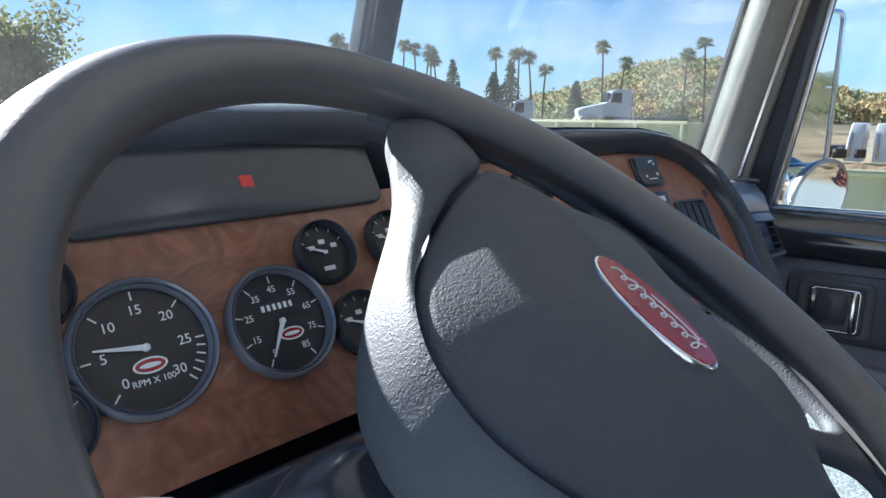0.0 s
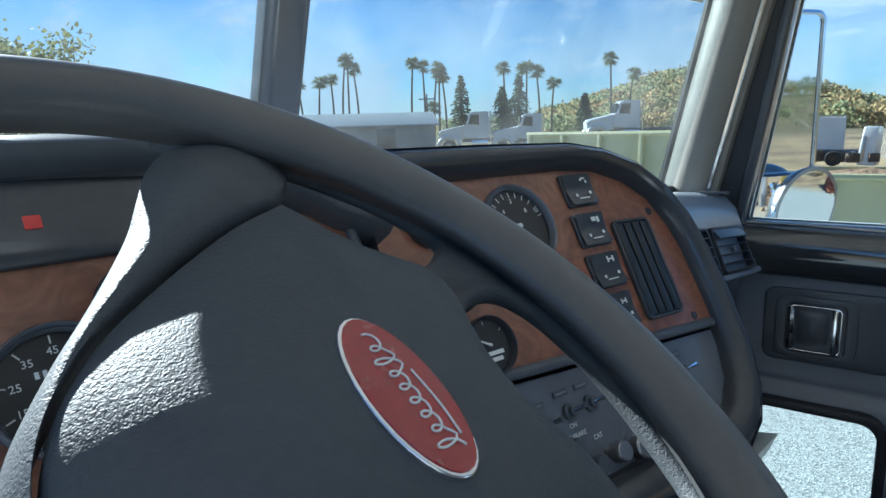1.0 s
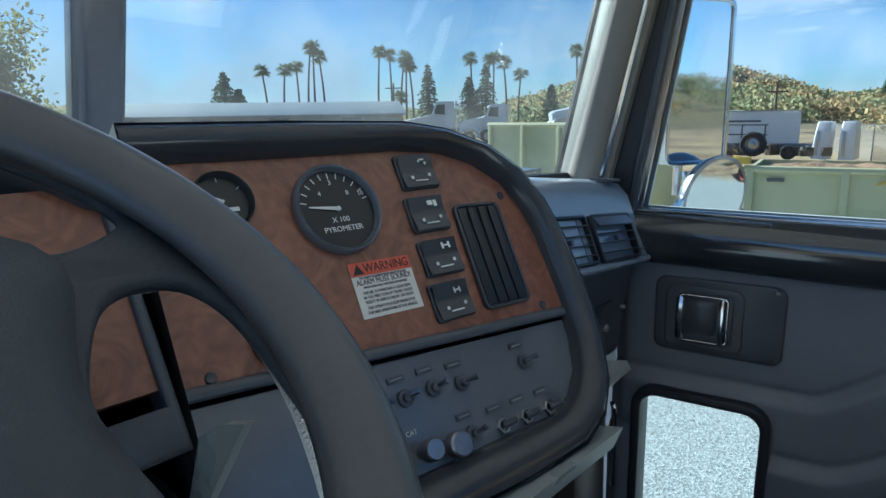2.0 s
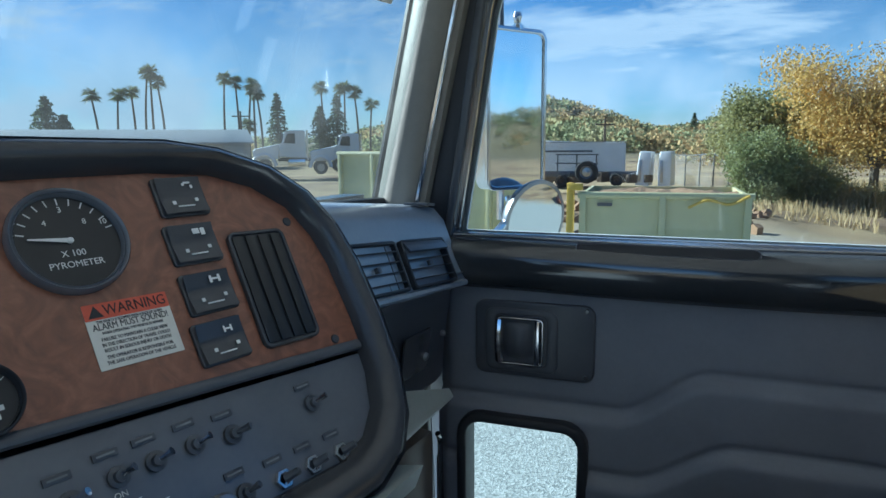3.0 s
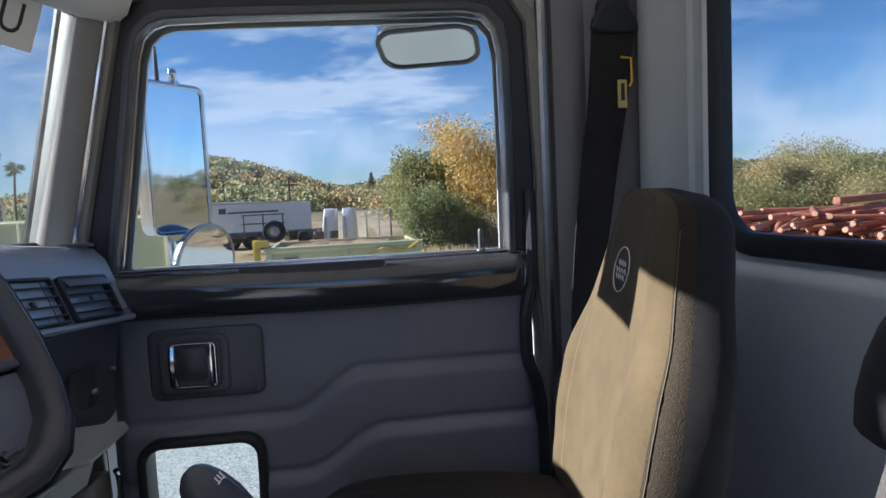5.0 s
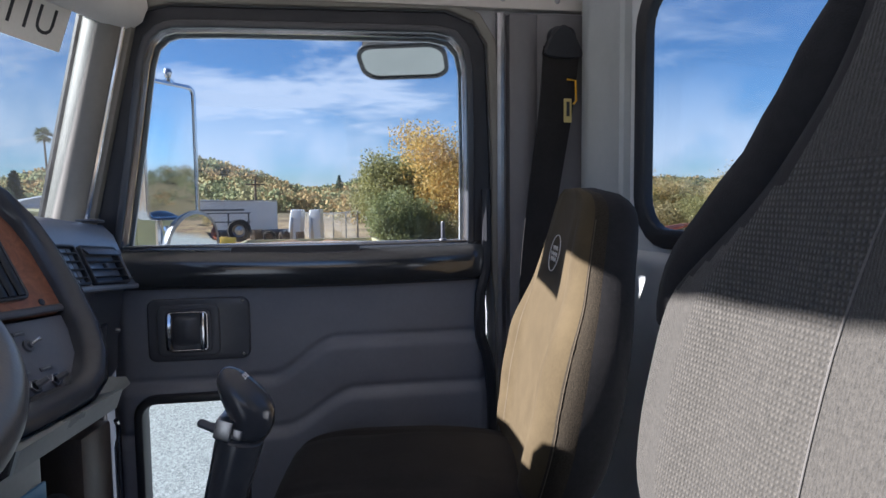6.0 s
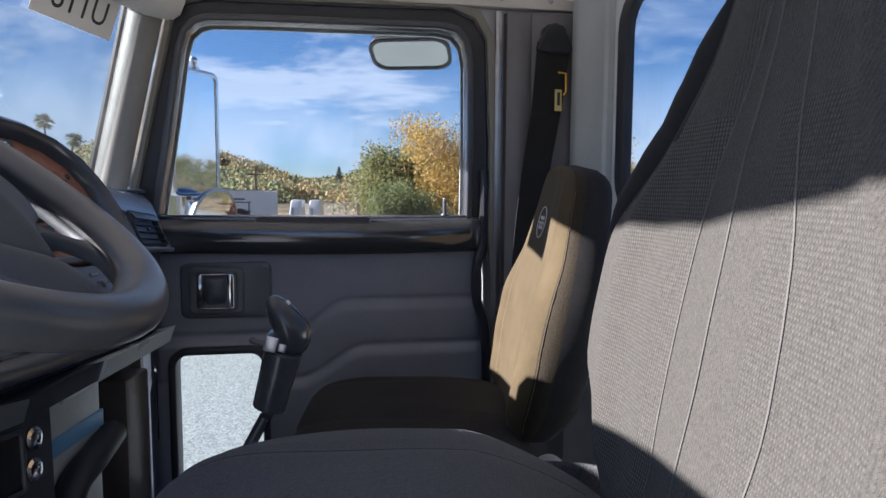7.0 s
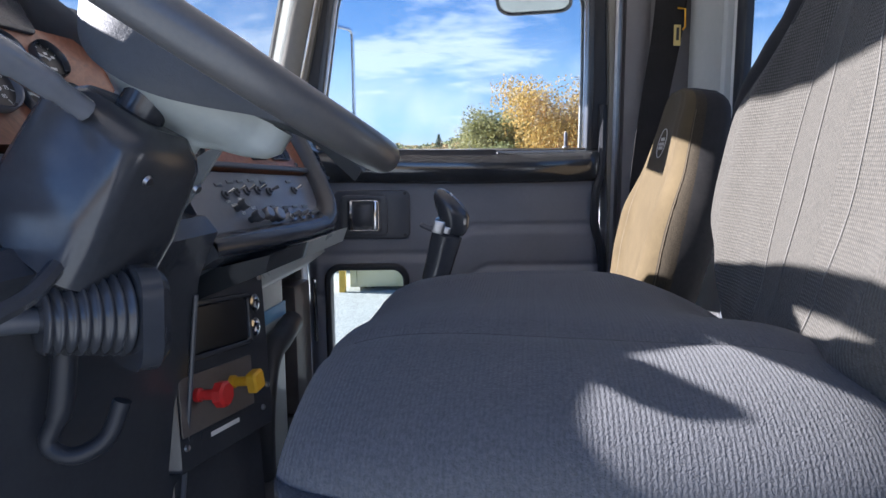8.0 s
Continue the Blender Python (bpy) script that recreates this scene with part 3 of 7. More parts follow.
DOOR_LOOP = [(-0.055, 1.42)] + [(-0.078, 2.24)] + FRAME_LOOP[1:-1] + [(0.912, 2.226), (0.925, 2.05), (0.925, 1.42)]


def grow(loop, d):
    """The loop moved outwards by d."""
    area = sum(a[0] * b[1] - b[0] * a[1] for a, b in zip(loop, loop[1:] + loop[:1]))
    out = []
    for i, p in enumerate(loop):
        a, b = Vector(loop[i - 1]), Vector(loop[(i + 1) % len(loop)])
        e1, e2 = (Vector(p) - a).normalized(), (b - Vector(p)).normalized()
        n = Vector((e1.y + e2.y, -(e1.x + e2.x)))
        n = n.normalized() / max(0.4, math.sqrt((1 + e1.dot(e2)) / 2)) if n.length else n
        q = Vector(p) + n * d * (1 if area > 0 else -1)
        out.append((q.x, q.y))
    return out


PEEP = rrect(0.232, 0.425, 0.035, 0.1435, 1.6675)


def build_shell():
    # right side: one wall with the doorway cut out
    side = [(-0.62, 1.25), (1.23, 1.25), (1.23, ROOF_Z), (0.02, ROOF_Z), (-0.13, 2.33), (-0.40, 2.30), (-0.62, 2.2)]
    w = plate("wall_right", DOOR, [side, grow(DOOR_LOOP, 0.004)], -0.09, 0.0, TRIMGREY)
    tagged(w, "grey painted right side wall of the truck cab", "wall", kind="structure")
    b = plate("trim", DOOR, [grow(DOOR_LOOP, 0.03), grow(DOOR_LOOP, 0.004)], 0.002, 0.022, PILLAR, bevel=0.005)
    tagged(b, "pale metal lip round the right door opening", "trim", kind="structure")
    # rear wall: two halves that meet further back at the middle, each with its window
    corner, middle = Vector((1.845, -0.815, 0)), Vector((0.8015, -1.11, 0))
    for sx in (1, -1):
        o = corner if sx > 0 else Vector((1.603 - corner.x, corner.y, 0))
        along = (middle - o).normalized()
        inward = Vector((-along.y, along.x, 0)) * (-1 if sx > 0 else 1)
        back = basis(o, along, (0, 0, 1), inward)
        L = (middle - o).length
        rw = rrect(0.70, 0.52, 0.075, 0.672, 2.565)
        w = plate("wall_rear", back, [[(-0.10, 1.25), (L, 1.25), (L, ROOF_Z), (-0.10, ROOF_Z)], grow(rw, 0.03)], -0.03, 0.0, REARGREY)
        tagged(w, "pale grey trimmed rear wall of the truck cab", "wall", kind="structure")
        win = thing("window_1" if sx > 0 else "window_3", back @ Vector((0.672, 2.305, 0)), "fixed rear cab window in a black rubber seal", "window", kind="structure")
        plate("window_frame", back, [grow(rw, 0.045), grow(rw, 0.002)], -0.014, 0.014, RUBBER, win, bevel=0.006)
        p = plate("pane", back, [grow(rw, 0.02)], -0.010, -0.006, GLASS, win)
        p.visible_shadow = False
        # ledge under the window, with a rounded bead
        bm = bmesh.new()
        add_prism(bm, back @ basis((0.0, 0, 0), (0, 0, 1), (0, 1, 0), (1, 0, 0)), [(0.001, 2.250), (0.010, 2.248), (0.020, 2.236), (0.024, 2.224), (0.020, 2.212), (0.016, 1.46), (0.001, 1.46)], 0.03, L - 0.01)
        tagged(part("trim", bm, REARGREY, angle=60), "grey padded board under the rear window", "trim", kind="structure")
        # pale rounded post beside the window
        bm = bmesh.new()
        rings = []
        for z in (2.27, 2.5, 2.7, ROOF_Z):
            rings.append([bm.verts.new(back @ Vector((u, z, q))) for u, q in ((0.035, 0.001), (0.045, 0.022), (0.065, 0.032), (0.105, 0.032), (0.130, 0.022), (0.165, 0.018), (0.215, 0.016), (0.228, 0.022), (0.240, 0.016), (0.246, 0.001))])
        loop_faces(bm, rings, True, True, True)
        tagged(part("trim", bm, COOLGREY), "pale grey rounded post beside the rear window", "trim", kind="structure")
    # floor and roof
    bm = bmesh.new()
    add_prism(bm, I4, [(-0.24, 0.775), (-0.24, -0.83), (0.80, -1.13), (1.86, -0.82), (1.655, 0.34), (1.60, 0.775)], FLOOR_Z - 0.1, FLOOR_Z)
    tagged(part("floor", bm, CARPET), "black rubber floor mat of the truck cab", "floor", kind="structure")
    bm = bmesh.new()
    rear = lambda x: -0.83 - 0.285 * max(0.0, 1 - abs(x - 0.8015) / 1.0435)
    add_sheet(bm, lambda s, t: Vector((-0.26 + 2.24 * s, rear(-0.26 + 2.24 * s) * (1 - t) + 0.55 * t, ROOF_Z - 0.03 + 0.07 * math.sin(math.pi * s) * math.sin(math.pi * min(1, t * 1.05)))), 24, 16)
    bmesh.ops.solidify(bm, geom=list(bm.faces), thickness=-0.04)
    tagged(part("ceiling", bm, LINER, angle=180), "beige-grey padded cab headliner", "ceiling", kind="structure")
    bm = bmesh.new()     # rail over the door with its screws
    add_box(bm, DOOR, (0.5, 2.895, 0.012), (1.4, 0.045, 0.03), 0.006)
    rail = tagged(part("trim", bm, LINER), "beige headliner retaining rail over the right door", "trim", kind="structure")
    for u in (-0.05, 0.2, 0.45, 0.70, 0.95, 1.1):
        bm = bmesh.new()
        add_lathe(bm, DOOR @ Matrix.Translation((u, 2.897, 0.026)), [(0.008, 0), (0.0075, 0.003), (0.004, 0.005)], 12)
        part("screw", bm, STEEL, rail)
    bm = bmesh.new()     # closed underside that carries the cab
    add_prism(bm, basis((0.86, 0, 0), (0, 1, 0), (0, 0, 1), (1, 0, 0)), [(-0.92, 0.0), (0.70, 0.0), (0.74, 0.12), (0.74, 1.40), (-0.96, 1.40), (-0.96, 0.12)], -0.66, 0.66, 0.03)
    tagged(part("cab_base", bm, RUBBER), "plain dark underbody carrying the cab", "base", kind="structure")
    # firewall and left side
    bm = bmesh.new()
    add_box(bm, I4, (0.86, 0.74, 1.85), (1.9, 0.06, 0.95))
    tagged(part("wall_front", bm, GLOSSBLK), "black firewall in front of the footwells", "wall", kind="structure")
    left = basis((-0.05, 0.349, 0), Vector((-0.16, -0.987, 0)), (0, 0, 1), Vector((0.987, -0.16, 0)))
    mirrored = [(-0.62, 1.25), (1.23, 1.25), (1.23, ROOF_Z), (0.02, ROOF_Z), (-0.13, 2.33), (-0.40, 2.30), (-0.62, 2.2)]
    w = plate("wall_left", left, [mirrored, grow(DOOR_LOOP, 0.01)], 0.0, 0.09, TRIMGREY)
    tagged(w, "grey left side wall of the cab with its open doorway", "wall", kind="structure")


build_shell()


# windscreen: two flat panes meeting at a centre post
POST_LO, POST_HI = Vector((0.714, 0.735, 2.33)), Vector((0.714, 0.565, 2.87))
PIL_LO, PIL_HI = Vector((1.612, 0.495, 2.33)), Vector((1.645, 0.345, 2.87))
LPIL_LO, LPIL_HI = Vector((-0.137, 0.500, 2.33)), Vector((-0.172, 0.350, 2.87))


def build_windscreen():
    win = thing("window_2", POST_LO, "two-piece raked windscreen, its centre post coloured dark as backlit", "window", kind="structure")
    for a, b, c, d in ((POST_LO, PIL_LO, PIL_HI, POST_HI), (LPIL_LO, POST_LO, POST_HI, LPIL_HI)):
        bm = bmesh.new()
        n = (b - a).cross(d - a).normalized() * 0.004
        vs = [bm.verts.new(p) for p in (a, b, c, d)] + [bm.verts.new(p + n) for p in (a, b, c, d)]
        loop_faces(bm, [vs[:4], vs[4:]], True, True, True)
        part("pane", bm, DUSTYGLASS, win).visible_shadow = False
        bm = bmesh.new()     # rubber round the pane
        add_tube(bm, [a, b, c, d], 0.014, 8, True)
        part("seal", bm, RUBBER, win)
    # centre post in a darker grey that stands for its backlit shade
    bm = bmesh.new()
    ax = (POST_HI - POST_LO).normalized()
    px = Vector((1, 0, 0))
    m = basis(POST_LO, px, ax.cross(px), ax)
    add_prism(bm, m, rrect(0.066, 0.045, 0.015), -0.1, 0.62)
    part("centre_post", bm, PANELGREY, win)
    # head rail over the windscreen
    for a, b, za, zb in ((POST_HI, PIL_HI, 0.0, -0.025), (POST_HI, LPIL_HI, 0.03, 0.03)):
        bm = bmesh.new()
        add_tube(bm, [a + Vector((0, -0.02, za)), b + Vector((0, -0.02, zb))], 0.06, 10)
        part("head_rail", bm, LINER, win)


build_windscreen()


def build_pillars():
    for sx in (1, -1):
        f = (lambda u, z, n: DOOR @ Vector((u, z, n))) if sx > 0 else (lambda u, z, n: Vector((1.603 - (DOOR @ Vector((u, z, n))).x, (DOOR @ Vector((u, z, n))).y, z)))
        bm = bmesh.new()
        rings = []
        for z in (2.28, 2.33, 2.45, 2.6, 2.75, 2.88):
            u0 = -0.054 + (z - 2.315) * 0.228        # edge beside the door seal
            prof = [(-0.034, -0.06), (-0.034, 0.030), (-0.042, 0.042), (-0.060, 0.052), (-0.090, 0.050), (-0.122, 0.034), (-0.140, 0.0), (-0.138, -0.07)]
            rings.append([bm.verts.new(f(u0 + a, z, n)) for a, n in prof])
        loop_faces(bm, rings, True, True, True)
        pil = tagged(part("trim", bm, PILLAR), "pale grey textured windscreen pillar cover", "trim", kind="structure")
        edge = lambda z: -0.054 + (z - 2.315) * 0.228
        zs = (2.29, 2.5, 2.7, 2.87)
        bm = bmesh.new()
        add_tube(bm, [f(edge(z) - 0.034, z, 0.036) for z in zs], 0.006, 8)
        part("edge_strip", bm, CHROME, pil, "bright metal edge strip")
        bm = bmesh.new()
        rings = []
        for z in zs:
            rings.append([bm.verts.new(f(edge(z) + a, z, n)) for a, n in ((-0.014, -0.05), (-0.014, 0.020), (-0.018, 0.029), (-0.030, 0.031), (-0.034, 0.02), (-0.034, -0.05))])
        loop_faces(bm, rings, True, True, True)
        part("door_side_strip", bm, PILLAR, pil, "grey strip beside the door seal")
        bm = bmesh.new()
        add_tube(bm, [f(edge(z) - 0.148, z, -0.014) for z in zs], 0.012, 8)
        part("glass_seal", bm, RUBBER, pil, "black rubber glass seal")


build_pillars()


# ---- right-hand door ----
def build_door():
    door = thing("door_1", DOOR @ Vector((0.43, 1.42, 0)), "closed right cab door, charcoal vinyl with a black window frame", "door", kind="structure")
    plate("outer_skin", DOOR, [DOOR_LOOP, GLASS_LOOP, rrect(0.36, 0.47, 0.06, 0.13, 1.665)], -0.085, -0.075, WHITEPAINT, door, "white painted outer skin")
    # black frame round the window, stepped
    plate("window_frame", DOOR, [FRAME_LOOP, grow(GLASS_LOOP, 0.006)], -0.07, 0.012, RUBBER, door, bevel=0.006)
    plate("inner_seal", DOOR, [grow(GLASS_LOOP, 0.022), grow(GLASS_LOOP, 0.002)], -0.03, 0.020, GLOSSBLK, door, bevel=0.005)
    plate("bright_strip", DOOR, [grow(GLASS_LOOP, 0.003), grow(GLASS_LOOP, -0.003)], -0.02, -0.012, CHROME, door, "thin bright metal strip")
    p = plate("pane", DOOR, [grow(GLASS_LOOP, 0.003)], -0.030, -0.026, GLASS, door)
    p.visible_shadow = False
    # padded panel below the sill, with two stepped waves
    def z1(u):
        return 1.928 + 0.092 * smooth(0.33, 0.50, u)
    def z2(u):
        return 1.80 + 0.09 * smooth(0.36, 0.55, u)
    def depth(u, z):
        n = 0.018
        for zz in (z1(u), z2(u)):
            d = zz - z
            n += 0.020 * smooth(-0.002, 0.03, d) - 0.006 * math.exp(-((d - 0.002) / 0.007) ** 2)
        n += 0.004 * noise.noise((u * 6, z * 6, 0))
        edge = min(u + 0.045, 0.905 - u)
        return n - 0.018 * (1 - smooth(0, 0.03, edge))
    def fn(s, t):
        u, z = -0.045 + 0.95 * s, 1.43 + 0.745 * t
        return DOOR @ Vector((u, z, depth(u, z)))
    bm = bmesh.new()
    add_sheet(bm, fn, 150, 120, lambda s, t: not (abs(-0.045 + 0.95 * s - 0.1435) < 0.118 and abs(1.43 + 0.745 * t - 1.6675) < 0.215))
    part("padded_panel", bm, DOORVINYL, door, "charcoal vinyl panel with two stepped waves", angle=180)
    # gloss black cap under the glass, with a long finger slot
    prof = [(2.265, -0.03), (2.265, 0.012), (2.259, 0.03), (2.248, 0.047), (2.225, 0.055), (2.195, 0.054), (2.172, 0.046), (2.160, 0.03), (2.158, 0.0)]
    bm = bmesh.new()
    rings = []
    for u in [-0.06 + 0.965 * k / 60 for k in range(61)]:
        k = smooth(-0.06, -0.02, u) * (1 - smooth(0.87, 0.905, u))
        rings.append([bm.verts.new(DOOR @ Vector((u, z - 0.006 * math.sin(math.pi * min(1, max(0, (u - 0.1) / 0.8))), n * (0.55 + 0.45 * k) if n > 0 else n))) for z, n in prof])
    loop_faces(bm, rings, True, True, True)
    part("sill_cap", bm, GLOSSPANEL, door, "glossy black sill cap", angle=60)
    bm = bmesh.new()
    add_prism(bm, DOOR @ pose(0.405, 2.2475, 0.0300, -38), rrect(0.315, 0.018, 0.008), 0.0, 0.0085)
    part("finger_slot", bm, RUBBER, door)
    # steel bead added to draw the highlight along the sill's top edge
    bm = bmesh.new()
    add_tube(bm, [DOOR @ Vector((u, 2.2655 - 0.006 * math.sin(math.pi * min(1, max(0, (u - 0.1) / 0.8))), 0.016)) for u in [-0.01 + 0.86 * k / 30 for k in range(31)]], 0.0022, 6)
    part("sill_glint", bm, STEEL, door, "thin added bead drawing the sill's highlight under the glass")
    bm = bmesh.new()
    add_tube(bm, [(DOOR @ pose(0.405, 2.2475, 0.0300, -38)) @ Vector((x, y, 0.008)) for x, y in rrect(0.32, 0.021, 0.010)], 0.0014, 6, True)
    part("slot_lip", bm, BLACK, door)
    # lock plunger
    bm = bmesh.new()
    add_lathe(bm, DOOR @ pose(0.787, 2.266, 0.012, -90), [(0.011, 0), (0.010, 0.004), (0.0055, 0.006), (0.0055, 0.045), (0.004, 0.05)], 12)
    part("lock_plunger", bm, BLACK, door)
    # handle in its rounded plate
    plate("handle_plate", DOOR, [rrect(0.245, 0.158, 0.022, 0.162, 2.056)], 0.012, 0.026, BLACK, door, bevel=0.005)
    plate("handle_surround", DOOR, [rrect(0.150, 0.132, 0.02, 0.137, 2.054), rrect(0.104, 0.104, 0.012, 0.137, 2.054)], 0.022, 0.030, BLACK, door, bevel=0.004)
    bez = plate("handle_bezel", DOOR, [rrect(0.097, 0.099, 0.010, 0.136, 2.054), rrect(0.089, 0.092, 0.008, 0.136, 2.054)], 0.020, 0.036, CHROME, door, "square chrome handle bezel", bevel=0.0015)
    bm = bmesh.new()
    add_sheet(bm, lambda s, t: DOOR @ Vector((0.100 + 0.064 * s, 2.015 + 0.078 * t, 0.024 + 0.016 * math.sin(math.pi * s) * math.sin(math.pi * t) ** 0.5)), 12, 12)
    part("handle_paddle", bm, BLACK, bez)
    bm = bmesh.new()
    add_tube(bm, [DOOR @ Vector((0.094, z, 0.035 + 0.008 * math.sin(math.pi * (z - 2.012) / 0.085))) for z in (2.012, 2.03, 2.055, 2.08, 2.097)], 0.0085, 8)
    part("handle_lip", bm, CHROME, bez)
    bm = bmesh.new()
    add_box(bm, DOOR, (0.172, 2.054, 0.033), (0.011, 0.094, 0.014), 0.002)
    part("handle_bar", bm, CHROME, bez)
    for uu, zz in ((0.268, 2.125), (0.268, 1.99)):
        bm = bmesh.new()
        add_lathe(bm, DOOR @ Matrix.Translation((uu, zz, 0.026)), [(0.005, 0), (0.004, 0.002)], 10)
        part("screw", bm, GLOSSBLK, door)
    # low peep window
    plate("peep_frame", DOOR, [rrect(0.272, 0.465, 0.05, 0.1435, 1.6675), rrect(0.232, 0.425, 0.034, 0.1435, 1.6675)], -0.012, 0.063, RUBBER, door, "black rubber frame of the low peep window", bevel=0.008)
    p = plate("peep_pane", DOOR, [grow(PEEP, 0.01)], -0.006, -0.002, GLASS, door)
    p.visible_shadow = False
    # seals down the rear edge of the doorway
    bm = bmesh.new()
    add_tube(bm, soft_path([DOOR @ Vector(p) for p in ((0.905, 2.40, 0.012), (0.900, 2.20, 0.03), (0.880, 2.12, 0.045), (0.878, 2.02, 0.05), (0.90, 1.94, 0.05), (0.912, 1.80, 0.04), (0.912, 1.45, 0.03))]), 0.014, 8)
    part("edge_seal", bm, RUBBER, door)


build_door()


# ---- steering wheel ----
def build_wheel():
    wheel = thing("steering_wheel", WHEEL.translation, "black leather-grained steering wheel turned a quarter with an oval red badge", "steering wheel")
    bm = bmesh.new()
    rings = []
    for k in range(120):      # wider towards the hub where the spoke frame joins
        a = 2 * math.pi * k / 120
        wide = 0.45 * smooth(88, 66, abs((math.degrees(a) + 180) % 360 - 180))
        ring = []
        for j in range(24):
            c, q = math.cos(2 * math.pi * j / 24), math.sin(2 * math.pi * j / 24)
            rad = 0.2474 + 0.0199 * c * (1 + wide * smooth(-0.35, 0.1, q) if c < 0 else 1)
            ring.append(bm.verts.new(WHEEL @ Vector((rad * math.cos(a), rad * math.sin(a), 0.0199 * q - (0.004 * wide * c * c if c < 0 else 0)))))
        rings.append(ring)
    loop_faces(bm, rings + rings[:1])
    part("rim", bm, RIMVINYL, wheel, "worn black vinyl rim", angle=180)
    # spoke frame: a plate from the hub to the rim with three openings
    arc = [(0.244 * math.cos(radians(a)), 0.244 * math.sin(radians(a))) for a in range(-84, 85, 4)]
    leftside = [(0.040, 0.222), (0.036, 0.190), (0.020, 0.140), (-0.020, 0.092), (-0.048, 0.058), (-0.062, 0.030), (-0.066, 0.0)]
    leftside = [tuple(q)[:2] for q in soft_path([Vector((x, y, 0)) for x, y in leftside])]
    outline = arc + leftside + [(x, -y) for x, y in leftside[-2::-1]]
    topgap = soft_loop([(0.076, 0.158), (0.088, 0.132), (0.102, 0.114), (0.120, 0.104), (0.142, 0.102), (0.170, 0.116), (0.184, 0.136), (0.158, 0.172), (0.120, 0.202), (0.088, 0.210), (0.074, 0.186)])
    rightgap = soft_loop([(0.152, 0.056), (0.137, 0.020), (0.132, -0.010), (0.134, -0.042), (0.148, -0.070), (0.172, -0.092), (0.204, -0.096), (0.220, -0.050), (0.226, 0.0), (0.220, 0.046), (0.202, 0.072), (0.172, 0.072)])
    lowgap = [(x, -y) for x, y in topgap[::-1]]
    sp = plate("spokes", WHEEL, [outline, topgap, rightgap, lowgap], -0.024, -0.010, LEATHER, wheel, "grained black spoke frame", bevel=0.006, angle=70)
    inv = WHEEL.inverted()
    for vert in sp.data.vertices:     # the frame dips under the apron
        q = inv @ vert.co
        vert.co -= WHEEL.to_3x3() @ Vector((0, 0, 0.034 * smooth(0.05, -0.05, q.x)))
    # sloping apron beside the pad: inner edge along the groove, outer edge much deeper
    inner = [(0.106, 0.215, -0.016), (0.092, 0.186, -0.010), (0.068, 0.160, -0.003), (0.036, 0.143, -0.005), (0.008, 0.124, -0.008), (-0.020, 0.102, -0.011), (-0.044, 0.081, -0.014), (-0.061, 0.060, -0.016), (-0.072, 0.040, -0.017), (-0.078, 0.020, -0.018), (-0.080, 0.0, -0.018)]
    outer = [(0.044, 0.230, -0.010), (0.022, 0.213, -0.007), (0.006, 0.192, -0.006), (-0.006, 0.166, -0.008), (-0.016, 0.144, -0.014), (-0.031, 0.121, -0.023), (-0.047, 0.100, -0.034), (-0.062, 0.080, -0.044), (-0.077, 0.056, -0.054), (-0.088, 0.028, -0.061), (-0.091, 0.0, -0.063)]
    both = []
    for side in (inner, outer):
        run = soft_path([Vector(q) for q in side], 6)
        both.append(run + [Vector((q.x, -q.y, q.z)) for q in run[-2::-1]])
    bm = bmesh.new()
    rings = []
    for gi, go in zip(*both):
        row = [gi + Vector((0, 0, -0.012)), gi + Vector((0, 0, -0.0025))]
        for k in (0.05, 0.14, 0.28, 0.44, 0.60, 0.75, 0.88, 0.96, 1.0):
            q = gi.lerp(go, k)
            row.append(q + Vector((0, 0, 0.009 * math.sin(math.pi * k) - 0.004 * k ** 6)))
        row += [go + Vector((0.004, 0, -0.016)), gi + Vector((0, 0, -0.030))]
        rings.append([bm.verts.new(WHEEL @ q) for q in row])
    loop_faces(bm, rings, True, True, True)
    part("apron", bm, LEATHER, wheel, "grained black apron beside the horn pad", angle=60)
    # domed horn pad, highest near the badge, with a rolled edge
    rim_half = [(q.x + 0.0016 + 0.0010 * max(0.0, 1 - abs(q.y) / 0.16), q.y * 0.985 - 0.001, q.z) for q in soft_path([Vector(q) for q in inner[2:]], 4)][::-1]
    rim_half += [(0.078, 0.146, -0.003), (0.086, 0.131, -0.002), (0.097, 0.115, 0.0), (0.112, 0.101, 0.002), (0.128, 0.092, 0.002), (0.139, 0.078, 0.0), (0.140, 0.062, -0.002), (0.135, 0.042, -0.004), (0.130, 0.018, -0.005), (0.129, 0.0, -0.005)]
    edge = rim_half + [(x, -y, z) for x, y, z in rim_half[-2:0:-1]]
    bm = bmesh.new()
    rings = []
    for k, drop in ((1.0, 0.012), (1.0, 0.0035), (0.992, 0.0012), (0.975, 0.0), (0.945, 0.0), (0.90, 0.0), (0.84, 0.0), (0.76, 0.0), (0.67, 0.0), (0.57, 0.0), (0.46, 0.0), (0.34, 0.0), (0.22, 0.0), (0.10, 0.0)):
        ring = []
        for x, y, z in edge:
            e = 2.0 + 2.6 * smooth(0.04, 0.12, x)
            crown = 0.0235
            ring.append(bm.verts.new(WHEEL @ Vector((0.045 + (x - 0.045) * k, y * k, z + (crown - z) * (1 - k ** e) - drop))))
        rings.append(ring)
    loop_faces(bm, rings, True, False, True)
    part("horn_pad", bm, LEATHER, wheel, "domed grained horn pad", angle=60)
    bm = bmesh.new()     # smooth cover behind the hub
    rings = []
    under = [p for p in leftside if p[1] < 0.13]
